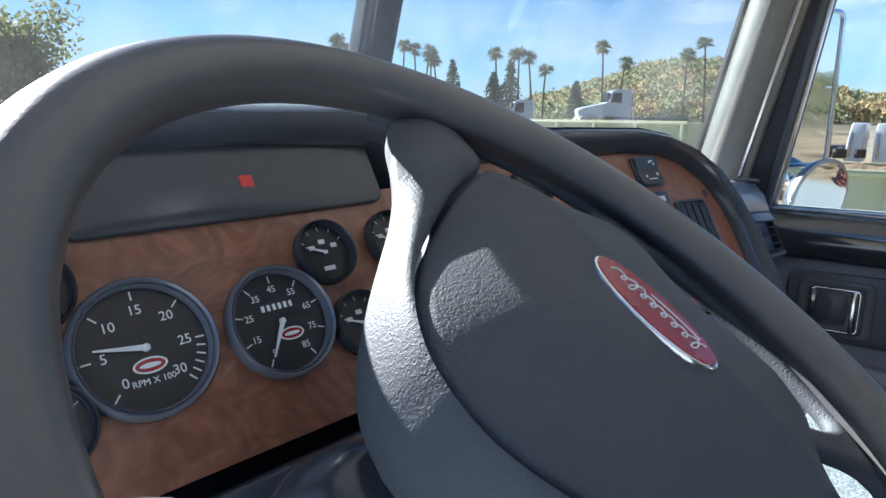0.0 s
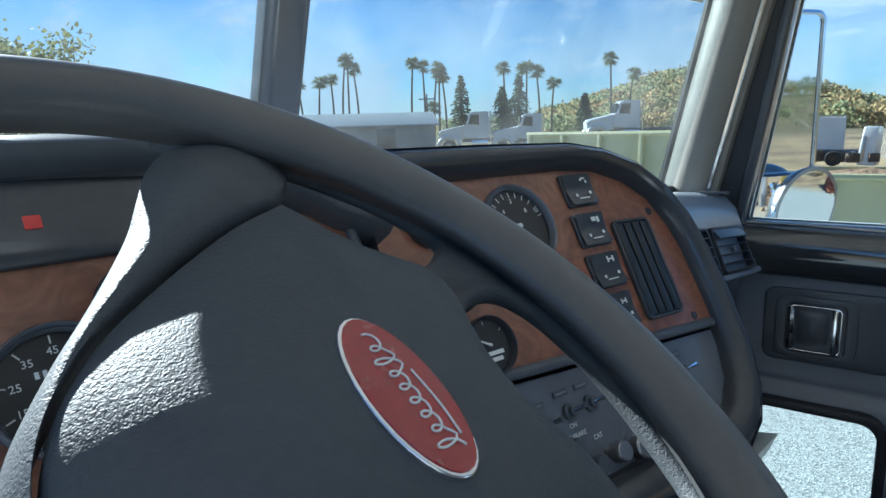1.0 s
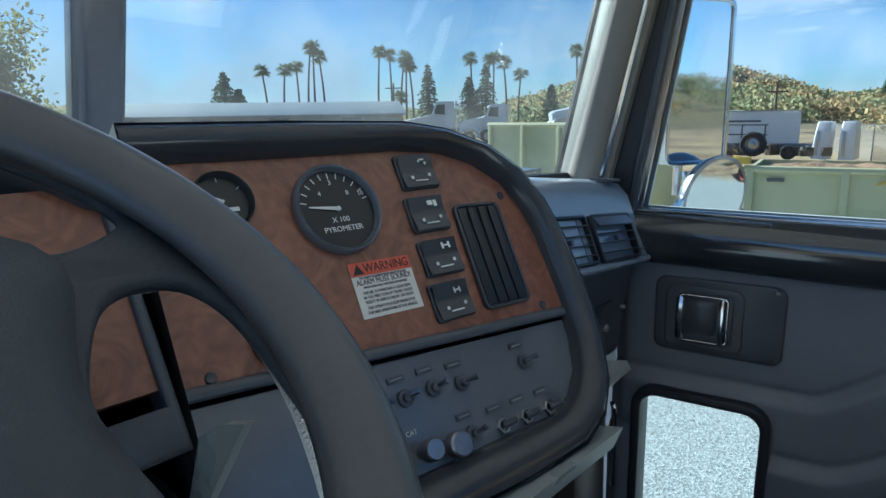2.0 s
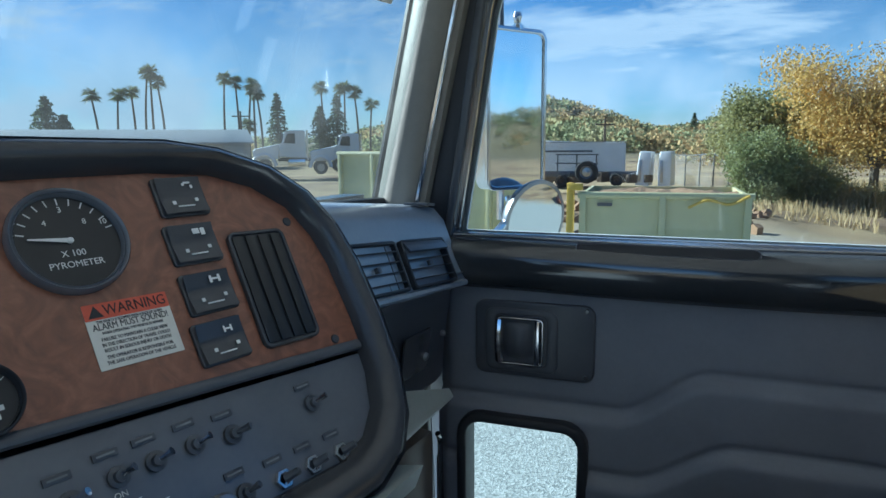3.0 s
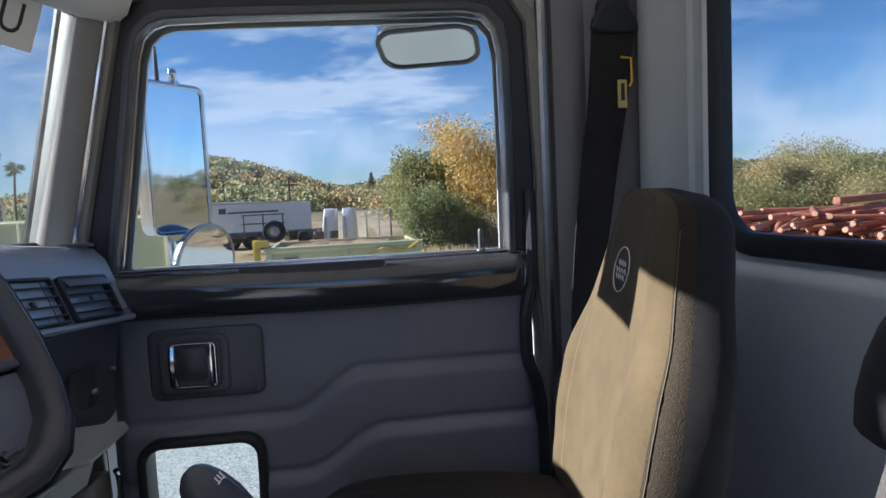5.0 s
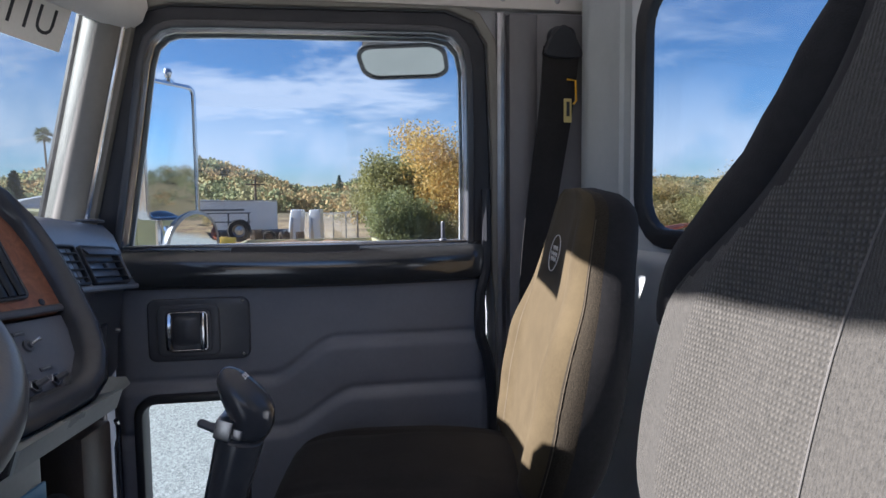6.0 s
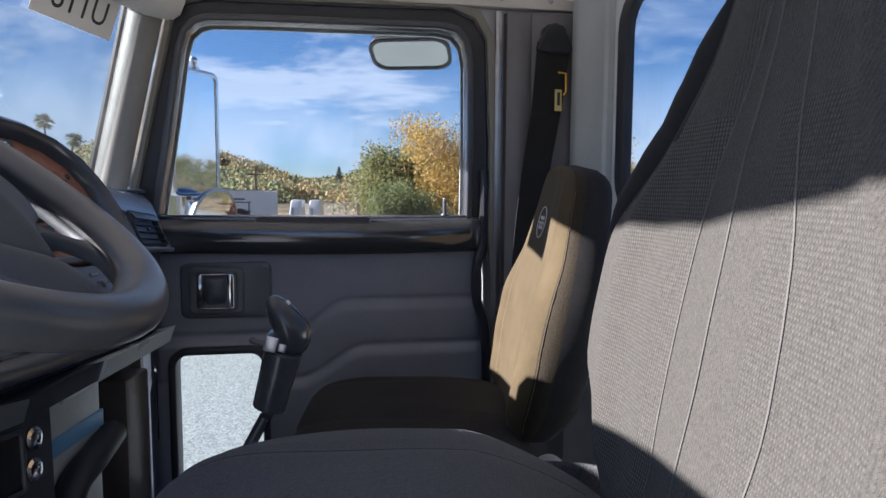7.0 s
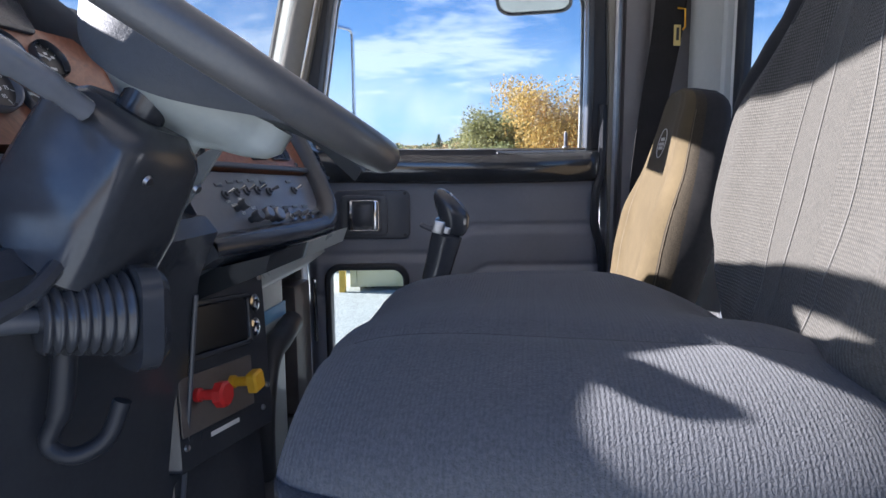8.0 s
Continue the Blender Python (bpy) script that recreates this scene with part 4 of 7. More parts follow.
    under = under + [(x, -y) for x, y in under[-2::-1]] + [(0.03, -0.15), (0.07, -0.13), (0.10, -0.10), (0.135, -0.06), (0.132, 0.0), (0.135, 0.06), (0.10, 0.10), (0.07, 0.13), (0.03, 0.15)]
    under = soft_loop(under, 4)
    for k, h in ((0.97, -0.038), (0.97, -0.062), (0.90, -0.076), (0.75, -0.088), (0.55, -0.098), (0.42, -0.108), (0.40, -0.135)):
        rings.append([bm.verts.new(WHEEL @ Vector((0.015 + (x - 0.015) * k, y * k, h))) for x, y in under])
    loop_faces(bm, rings, True, True, True)
    part("back_cover", bm, PALEGREY, wheel, "smooth grey cover behind the hub", angle=60)
    # oval badge with plain bars for its script
    em = WHEEL @ Matrix.Translation((0.041, -0.005, 0.0203)) @ pose(0, 0, 0, 0, 0, 4)
    badge = plate("badge", em, [oval(0.0205, 0.0425)], -0.006, 0.003, CHROME, wheel, "chrome-edged oval badge", bevel=0.001)
    plate("enamel", em, [oval(0.0188, 0.0405)], 0.003, 0.0036, EMBLEM, badge)
    bm = bmesh.new()     # loose looping line in place of the script
    pts = []
    for k in range(64):
        a = 2 * math.pi * 8.4 * k / 63
        tall = 1.5 if k < 8 or 44 < k < 53 else 0.8
        pts.append((0.0042 * tall * math.cos(a) + 0.0006, -0.031 + 0.060 * k / 63 + 0.0030 * math.sin(a)))
    add_tube(bm, soft_path([em @ Vector((x, y, 0.0040)) for x, y in pts], 2), 0.00055, 5)
    add_tube(bm, soft_path([em @ Vector(q) for q in ((0.0085, -0.026, 0.0040), (0.0098, -0.010, 0.0040), (0.0088, 0.008, 0.0040))], 5), 0.0005, 6)
    part("script_line", bm, WHITE, badge)
    # column: shroud, boot and stalks
    col = thing("steering_column", WHEEL @ Vector((0, 0, -0.45)), "black steering column with a ribbed rubber boot and stalks", "steering column")
    sh = WHEEL @ pose(-0.025, -0.01, -0.02, 0, 0, 0)
    bm = bmesh.new()
    rings = []
    for h, w, d, cy in ((-0.085, 0.050, 0.045, 0.0), (-0.10, 0.068, 0.056, 0.0), (-0.115, 0.078, 0.062, 0.0), (-0.20, 0.082, 0.070, -0.008), (-0.26, 0.078, 0.068, -0.015), (-0.28, 0.06, 0.055, -0.015)):
        rings.append([bm.verts.new(sh @ Vector((x, y + cy, h))) for x, y in rrect(2 * w, 2 * d, 0.028)])
    loop_faces(bm, rings, True, True, True)
    part("shroud", bm, GLOSSBLK, col)
    bm = bmesh.new()
    prof = []
    for k in range(8):
        r = 0.027 + 0.0018 * k
        prof += [(r, 0.0108 * k), (r + 0.008, 0.0108 * k + 0.002), (r + 0.009, 0.0108 * k + 0.0045), (r + 0.006, 0.0108 * k + 0.007)]
    lane = Vector((0.81, -0.58, -0.06)).normalized()
    add_lathe(bm, facing((0.204, 0.168, 2.072), lane), prof, 28)
    part("rubber_boot", bm, GLOSSBLK, col, "ribbed rubber boot", angle=180)
    bm = bmesh.new()
    end = Vector((0.204, 0.168, 2.072)) + lane * 0.088
    add_prism(bm, facing(end, lane), rrect(0.105, 0.115, 0.03, 0.0, -0.005), -0.004, 0.030, 0.012)
    part("boot_housing", bm, GLOSSBLK, col)
    bm = bmesh.new()
    tail = Vector((0.204, 0.168, 2.072)) - lane * 0.002
    add_tube(bm, soft_path([tail + lane * 0.02, tail - lane * 0.04 + Vector((0, 0, 0.002)), tail - lane * 0.10 + Vector((0, 0, -0.004)), tail - lane * 0.15 + Vector((0, 0, -0.02))]), 0.013, 12)
    part("boot_lever", bm, BLACK, col)
    bm = bmesh.new()
    add_lathe(bm, sh, [(0.026, -0.05), (0.026, -0.75)], 16)
    part("shaft", bm, GLOSSBLK, col)
    bm = bmesh.new()
    add_tube(bm, soft_path([sh @ Vector(p) for p in ((-0.075, 0.0, -0.10), (-0.11, 0.015, -0.092), (-0.15, 0.03, -0.085), (-0.20, 0.04, -0.08))]), [0.012] * 6 + [0.014] * 6 + [0.016] * 6 + [0.012], 10)
    part("turn_stalk", bm, PANELGREY, col, "grey turn-signal stalk")
    bm = bmesh.new()
    add_tube(bm, soft_path([sh @ Vector(p) for p in ((-0.06, -0.05, -0.24), (-0.12, -0.08, -0.26), (-0.19, -0.10, -0.27))]), 0.009, 8)
    part("tilt_lever", bm, GLOSSBLK, col)
    for x, y in ((0.05, -0.062), (-0.045, -0.062)):
        bm = bmesh.new()
        add_lathe(bm, sh @ pose(x, y - 0.012, -0.13, 90), [(0.006, 0), (0.005, 0.004)], 10)
        part("screw", bm, STEEL, col)


build_wheel()


# ---- dashboard ----
WOUT = [(-0.33, 0.200), (-0.16, 0.199), (0.0, 0.195), (0.062, 0.184), (0.126, 0.158), (0.170, 0.119), (0.194, 0.070), (0.204, 0.015), (0.206, -0.06), (0.199, -0.13), (0.180, -0.186), (0.148, -0.224), (0.10, -0.245), (0.0, -0.250), (-0.16, -0.248), (-0.33, -0.242)]
WIN_ = [(-0.33, 0.166), (-0.16, 0.165), (-0.02, 0.166), (0.050, 0.160), (0.102, 0.141), (0.141, 0.110), (0.162, 0.068), (0.170, 0.028), (0.171, -0.05), (0.165, -0.12), (0.151, -0.160), (0.123, -0.187), (0.08, -0.200), (0.0, -0.199), (-0.16, -0.198), (-0.33, -0.195)]


def dial(parent, m, r, ticks, texts, needle, extra=(), name="gauge"):
    """A round instrument: housing, face, bright bezel, glass, ticks, figures and pointer."""
    bm = bmesh.new()
    add_lathe(bm, m, [(r * 0.93, -0.02), (r * 0.93, 0.001)], 40)
    g = part(name, bm, DIAL, parent)
    bm = bmesh.new()
    add_lathe(bm, m, [(r * 0.88, 0.001), (r * 0.885, 0.005), (r * 0.91, 0.0075), (r * 0.935, 0.006), (r * 0.955, 0.0085), (r * 0.985, 0.0095), (r * 1.02, 0.007), (r * 1.03, 0.0), (r * 1.01, -0.006)], 48, False, False)
    part("bezel", bm, PANELGREY if r > 0.043 and name != "gauge" else GLOSSBLK, g)
    for a in ticks:
        bm = bmesh.new()
        c, s = math.cos(radians(a)), math.sin(radians(a))
        add_box(bm, m @ basis((r * 0.78 * c, r * 0.78 * s, 0.0014), (c, s, 0), (-s, c, 0), (0, 0, 1)), (0, 0, 0), (r * 0.13, r * 0.022, 0.0004))
        part("tick", bm, WHITE, g)
    for txt, a, rr, size in texts:
        words("figure", txt, m @ Matrix.Translation((r * rr * math.cos(radians(a)), r * rr * math.sin(radians(a)), 0.0014)), r * size, WHITE, g)
    for txt, x, y, size in extra:
        words("caption", txt, m @ Matrix.Translation((r * x, r * y, 0.0014)), r * size, WHITE, g)
    bm = bmesh.new()
    c, s = math.cos(radians(needle)), math.sin(radians(needle))
    nm = m @ basis((0, 0, 0.003), (c, s, 0), (-s, c, 0), (0, 0, 1))
    add_prism(bm, nm, [(-0.02 * r, -0.045 * r), (0.68 * r, -0.012 * r), (0.68 * r, 0.012 * r), (-0.02 * r, 0.045 * r)], 0, 0.0008)
    add_lathe(bm, m, [(0.055 * r, 0.0015), (0.055 * r, 0.0042), (0.04 * r, 0.0046)], 16)
    part("pointer", bm, WHITE, g)
    return g


def build_dash():
    dash = thing("dashboard", (0.75, 0.5, 2.0), "black truck dashboard with burl wood panels angled round the driver", "dashboard")
    # driver's cluster: wood plate, dark display, hood
    plate("wood_panel", CLUSTER, [[(-0.20, -0.085), (0.27, -0.085), (0.27, 0.10), (-0.135, 0.10), (-0.20, 0.03)]], -0.02, -0.002, WOOD, dash, "reddish burl wood panel")
    plate("cluster_edge", CLUSTER, [[(-0.27, -0.14), (0.27, -0.14), (0.27, 0.14), (0.20, 0.165), (0.12, 0.185), (-0.10, 0.178), (-0.165, 0.122), (-0.235, 0.05), (-0.27, 0.0)], [(-0.195, -0.10), (0.26, -0.10), (0.26, 0.15), (-0.085, 0.15), (-0.13, 0.115), (-0.195, 0.042)]], -0.03, 0.006, BLACK, dash, bevel=0.005)
    disp = plate("message_display", CLUSTER, [rrect(0.275, 0.066, 0.012, 0.006, 0.120)], -0.01, 0.003, GLOSSBLK, dash, bevel=0.002)
    plate("tell_tale", CLUSTER, [rrect(0.011, 0.010, 0.001, 0.010, 0.118)], 0.003, 0.0038, RED, disp)
    bm = bmesh.new()     # hood over the cluster
    rings = []
    for a in (-0.27, -0.255, -0.23, -0.2, -0.17, -0.13, -0.09, -0.06, 0.0, 0.12, 0.16, 0.20, 0.25, 0.30):
        k = smooth(-0.22, -0.09, a)
        drop = 0.20 * (1 - k) + 0.09 * smooth(0.13, 0.30, a)
        prof = [(0.149, -0.02), (0.152, 0.012), (0.157, 0.023), (0.166, 0.028), (0.175, 0.023), (0.179, 0.006), (0.174, -0.08), (0.11, -0.26), (0.08, -0.26)]
        rings.append([bm.verts.new(CLUSTER @ Vector((a, b - drop, n))) for b, n in prof])
    loop_faces(bm, rings, True, True, True)
    part("cluster_hood", bm, BLACK, dash, "black padded cluster hood", angle=50)
    # wing turned towards the driver
    plate("wing_wood", WING, [[p for p in WIN_ if p[1] > 0.0] + [(0.171, -0.05), (0.169, -0.087), (-0.33, -0.058)]], -0.02, -0.002, WOOD, dash, "reddish burl wood wing panel")
    low = [(-0.33, -0.066), (0.169, -0.094)] + [p for p in WIN_ if p[1] < -0.1]
    sw = plate("switch_plate", WING, [low], -0.03, -0.009, PANELGREY, dash, "dark grey switch plate")
    bm = bmesh.new()
    add_tube(bm, [WING @ Vector((a, -0.080 - 0.0285 / 0.49 * a + 0.006, 0.0)) for a in (-0.33, 0.165)], 0.007, 10, flat=0.7)
    part("divider", bm, BLACK, dash)
    bm = bmesh.new()     # thick rounded surround
    rings = []
    for o, i in zip(WOUT, WIN_):
        def at(k, n):
            return WING @ Vector((i[0] + (o[0] - i[0]) * k, i[1] + (o[1] - i[1]) * k, n))
        rings.append([bm.verts.new(q) for q in (at(0, -0.012), at(0.04, 0.006), at(0.3, 0.022), at(0.6, 0.027), at(0.88, 0.022), at(1, 0.010), at(1.02, -0.03))])
    loop_faces(bm, rings, False)
    part("wing_surround", bm, GLOSSBLK, dash, "black padded surround", angle=60)
    bm = bmesh.new()     # the mass behind it
    rings = []
    for d, k in ((0.02, 1.0), (-0.06, 1.0), (-0.16, 0.97), (-0.26, 0.9)):
        rings.append([bm.verts.new(WING @ Vector((a * k, b * k, d))) for a, b in WOUT])
    loop_faces(bm, rings, True, False, True)
    part("wing_body", bm, BLACK, dash, angle=50)
    # upper deck to the glass
    bm = bmesh.new()
    add_sheet(bm, lambda s, t: Vector((-0.13 + 1.70 * s, 0.40 + (0.40 - 0.33 * abs(-0.13 + 1.70 * s - 0.714) / 0.85 * 0.72) * t, 2.345 - 0.040 * smooth(0.95, 1.1, -0.13 + 1.70 * s) - 0.035 * t + 0.01 * math.sin(math.pi * t))), 40, 8)
    part("upper_deck", bm, BLACK, dash, "black deck below the windscreen", angle=180)
    # instruments
    for nm, cx, cy, r in (("tachometer", -0.100, 0.007, 0.0470), ("speedometer", 0.001, 0.001, 0.0435)):
        m = CLUSTER @ Matrix.Translation((cx, cy, 0.0))
        if nm == "tachometer":
            tk = [228 - 276 * k / 30 for k in (0, 5, 10, 15, 20, 25, 26, 27, 28, 29, 30)]
            tx = [(str(5 * k), 228 - 276 * 5 * k / 30, 0.56, 0.2) for k in range(7)]
            g = dial(dash, m, r, tk, tx, 170, [("RPM X 100", 0.0, -0.47, 0.13)], nm)
        else:
            tk = [238 - 296 * k / 32 for k in range(0, 33, 4)]
            tx = [(str(5 + 10 * k), 238 - 296 * k / 8, 0.60, 0.17) for k in range(9)]
            g = dial(dash, m, r, tk, tx, 238, [], nm)
            plate("odometer_window", m, [rrect(r * 0.7, r * 0.17, 0.001, 0.0, r * 0.28)], 0.0012, 0.0016, GLOSSBLK, g)
            for k in range(6):
                plate("odometer_bar", m, [rrect(r * 0.06, r * 0.11, 0.0005, r * (-0.28 + 0.11 * k), r * 0.28)], 0.0017, 0.0019, WHITE, g)
        ov = plate("badge", m, [oval(r * 0.24, r * 0.115, 0.0 if nm == "tachometer" else r * 0.12, -r * 0.25), oval(r * 0.21, r * 0.09, 0.0 if nm == "tachometer" else r * 0.12, -r * 0.25)], 0.0014, 0.0018, WHITE, g)
        plate("enamel", m, [oval(r * 0.21, r * 0.09, 0.0 if nm == "tachometer" else r * 0.12, -r * 0.25)], 0.0013, 0.0015, EMBLEM, ov)
        plate("script_bar", m, [oval(r * 0.15, r * 0.035, 0.0 if nm == "tachometer" else r * 0.12, -r * 0.25)], 0.0014, 0.0018, WHITE, ov)
    for cx, cy in ((0.060, 0.048), (0.072, -0.018), (-0.158, 0.058), (-0.166, -0.026), (0.135, 0.048), (0.138, -0.018)):
        m = CLUSTER @ Matrix.Translation((cx, cy, 0.0))
        g = dial(dash, m, 0.0275, [150, 120, 90, 60, 30], [], 160, [], "small_gauge")
        for x, y, w in ((-0.4, 0.2, 0.22), (0.0, 0.36, 0.22), (0.4, 0.2, 0.22), (0.0, -0.5, 0.4)):
            plate("figure_bar", m, [rrect(0.0275 * w, 0.0275 * 0.14, 0.0005, 0.0275 * x, 0.0275 * y)], 0.0012, 0.0016, WHITE, g)
    # wing gauges
    m = WING @ Matrix.Translation((-0.120, 0.098, 0.0))
    dial(dash, m, 0.052, [165 - 15 * k for k in range(11)], [("3", 90, 0.62, 0.16), ("4", 130, 0.5, 0.15), ("8", 45, 0.5, 0.15), ("10", 25, 0.75, 0.15)], 172, [("X 100", 0, -0.24, 0.17), ("PYROMETER", 0, -0.45, 0.17)], "pyrometer")
    for cx, cy, cap in ((-0.245, 0.120, None), (-0.245, 0.045, ("FRONT DRIVER", "OIL TEMP")), (-0.225, -0.026, None)):
        m = WING @ Matrix.Translation((cx, cy, 0.0))
        ex = [(cap[0], 0, -0.28, 0.2), (cap[1], 0, -0.5, 0.2)] if cap else []
        g = dial(dash, m, 0.031, [150, 90, 35], [], 150, ex, "small_gauge")
        if not cap:
            for y, w in ((-0.28, 1.0), (-0.5, 0.75)):
                plate("caption_bar", m, [rrect(0.031 * w, 0.031 * 0.14, 0.0005, 0, 0.031 * y)], 0.0012, 0.0016, WHITE, g)
    # warning sticker
    st = WING @ Matrix.Translation((-0.090, 0.002, -0.0015)) @ pose(0, 0, 0, 0, 0, -1.0)
    stick = plate("warning_sticker", st, [rrect(0.081, 0.063, 0.001)], 0, 0.0006, PAPER, dash, "white sticker with an orange warning band")
    plate("band", st, [rrect(0.081, 0.0155, 0.001, 0, 0.0237)], 0.0006, 0.0010, ORANGE, stick)
    plate("triangle", st, [[(-0.037, 0.018), (-0.023, 0.018), (-0.030, 0.0295)]], 0.0010, 0.0013, INK, stick)
    words("lettering", "WARNING", st @ Matrix.Translation((0.008, 0.0237, 0.0012)), 0.0145, INK, stick, squeeze=0.86)
    for txt, y, size, sq in (("THIS VEHICLE IS EQUIPPED WITH A BACK-UP ALARM", 0.0135, 0.0037, 0.72), ("ALARM MUST SOUND!", 0.0085, 0.0092, 0.78), ("WHEN OPERATING THIS VEHICLE IN REVERSE", 0.0025, 0.0038, 0.75),
                             ("FAILURE TO MAINTAIN A CLEAR VIEW", -0.0035, 0.0049, 0.75), ("IN THE DIRECTION OF TRAVEL COULD", -0.0088, 0.0049, 0.75), ("RESULT IN SERIOUS INJURY OR DEATH", -0.0140, 0.0049, 0.75),
                             ("THE OPERATOR IS RESPONSIBLE FOR", -0.0205, 0.0049, 0.78), ("THE SAFE OPERATION OF THE VEHICLE", -0.0258, 0.0049, 0.76)):
        words("lettering", txt, st @ Matrix.Translation((0, y, 0.0008)), size, INK, stick, squeeze=sq)
    # rocker switches in a slanting column
    for k, (cx, cy) in enumerate(((0.006, 0.134), (0.0, 0.078), (-0.003, 0.022), (-0.010, -0.032))):
        m = WING @ Matrix.Translation((cx, cy, 0.0))
        plate("rocker_frame", m, [rrect(0.058, 0.046, 0.004)], -0.004, 0.002, GLOSSBLK, dash, bevel=0.001)
        bm = bmesh.new()
        add_sheet(bm, lambda s, t: m @ Vector((-0.026 + 0.052 * s, -0.021 + 0.042 * t, 0.003 + 0.004 * abs(t - 0.5) * 2)), 2, 8)
        rk = part("rocker", bm, GLOSSBLK, dash)
        for x, y, w, h in (((0.004, 0.012, 0.003, 0.003), (0.009, 0.014, 0.008, 0.0022), (0.013, 0.009, 0.003, 0.004)), ((0.004, 0.012, 0.008, 0.006), (0.012, 0.011, 0.005, 0.008)), ((0.003, 0.012, 0.003, 0.008), (0.013, 0.012, 0.003, 0.008), (0.008, 0.012, 0.008, 0.002)), ((0.004, 0.010, 0.002, 0.007), (0.012, 0.010, 0.002, 0.007), (0.008, 0.010, 0.008, 0.0018)))[k] + ((-0.013, -0.009, 0.004, 0.004), (0.014, -0.007, 0.004, 0.004), (0.0, -0.0135, 0.020, 0.0015)):
            plate("symbol", m, [rrect(w, h, 0.0008, x, y)], 0.0065, 0.0071, WHITE, rk)
    # dark louvred display
    m = WING @ Matrix.Translation((0.078, 0.013, 0.0)) @ pose(0, 0, 0, 0, 0, -2)
    ld = plate("louvre_frame", m, [rrect(0.078, 0.140, 0.010), rrect(0.070, 0.132, 0.007)], -0.004, 0.004, GLOSSBLK, dash, bevel=0.0012)
    plate("louvre_back", m, [rrect(0.072, 0.134, 0.007)], -0.008, 0.0002, DIAL, ld)
    for k in range(4):
        bm = bmesh.new()
        add_box(bm, m, (-0.026 + 0.0175 * k, 0, 0.0015), (0.014, 0.128, 0.003), 0.0012)
        part("slat", bm, DIAL, ld)
    for x, y in ((0.135, -0.068), (0.135, 0.09), (-0.30, -0.045)):
        bm = bmesh.new()
        add_lathe(bm, WING @ Matrix.Translation((x, y, -0.002)), [(0.006, 0), (0.005, 0.002), (0.002, 0.0015)], 12)
        part("screw", bm, GLOSSBLK, dash)
    # toggle switches and knobs on the plate; places run along and up the plate
    base = WING @ Matrix.Translation((0.084, -0.190, -0.008))
    def toggle(x, y, nut=True, ball=True, tilt=30):
        bm = bmesh.new()
        m = base @ Matrix.Translation((x, y, 0))
        add_lathe(bm, m, [(0.0110, 0), (0.0110, 0.004), (0.0098, 0.0055), (0.0072, 0.0055), (0.0070, 0.002)] if nut else [(0.0095, 0), (0.0095, 0.004), (0.0055, 0.0045), (0.005, 0.009)], 6 if nut else 20)
        t = part("toggle_switch", bm, CHROME if nut else BLACK, sw)
        bm = bmesh.new()
        e = Vector((math.sin(radians(tilt)) * 0.011, math.cos(radians(tilt)) * 0.004, 0.013))
        add_tube(bm, [m @ Vector((0, 0, 0.006)), m @ (Vector((0, 0, 0.006)) + e * 0.5), m @ (Vector((0, 0, 0.006)) + e)], [0.0055, 0.0045, 0.0038] if nut else [0.002, 0.0026, 0.0038], 8)
        part("toggle_lever", bm, CHROME if ball else BLACK, t)
        bm = bmesh.new()
        add_box(bm, m, (-0.004, 0.022, 0.0008), (0.022, 0.007, 0.0016), 0.0004)
        lp = part("label_plate", bm, BLACK, sw)
        bm = bmesh.new()
        add_box(bm, m, (-0.004, 0.022, 0.0018), (0.016, 0.0018, 0.0004))
        part("label_bar", bm, DIMPRINT, lp)
    for x, y in ((-0.268, 0.066), (-0.228, 0.070), (-0.194, 0.070), (-0.155, 0.070), (-0.012, 0.062)):
        toggle(x, y, False, True, 50)
    toggle(-0.115, 0.065, False, False, 80)
    for x, y in ((0.0, 0.0), (-0.041, 0.002), (-0.080, 0.003)):
        toggle(x, y, True, False, 60)
    toggle(-0.124, 0.008, False, False, 40)
    for x, y, r, mt in ((-0.194, 0.012, 0.012, STEEL), (-0.160, 0.006, 0.014, STEEL), (-0.231, 0.010, 0.011, BLACK), (-0.255, 0.036, 0.010, BLACK)):
        bm = bmesh.new()
        add_lathe(bm, base @ Matrix.Translation((x, y, 0)), [(r * 0.6, 0), (r * 0.6, 0.010), (r, 0.012), (r, 0.024), (r * 0.85, 0.0265)], 20)
        part("knob", bm, mt, sw)
    for txt, x, y in (("OFF", -0.268, 0.052), ("ENGINE BRAKE", -0.240, 0.044), ("SET", -0.240, 0.026), ("CAT", -0.200, 0.034), ("ON", -0.230, 0.055)):
        words("lettering", txt, base @ Matrix.Translation((x, y, 0.0006)), 0.0075, WHITE, sw)
    # dash on the passenger's side: top, vents, lower part
    VENT = facing((1.36, 0.320, 2.248), (0.07, -0.905, 0.42)) @ pose(0, 0, 0, 0, 0, -6)
    bm = bmesh.new()
    rings = []
    for x in (1.06, 1.2, 1.4, 1.55, 1.60, 1.615):
        k = smooth(1.64, 1.58, x) if x > 1.58 else 1.0
        dy = 0.07 * (x - 1.36)
        prof = [(0.298 + dy, 2.203), (0.312 + dy, 2.235), (0.338 + dy, 2.291), (0.350 + dy, 2.322), (0.374 + dy, 2.346), (0.43 + dy, 2.352), (0.60, 2.345), (0.60, 2.19), (0.33 + dy, 2.192)]
        rings.append([bm.verts.new((x, y, z - 0.10 * (x - 1.36))) for y, z in prof])
    loop_faces(bm, rings, True, True, True)
    part("passenger_top", bm, DASHTOP, dash, "slate-blue vinyl passenger dash top", angle=45)
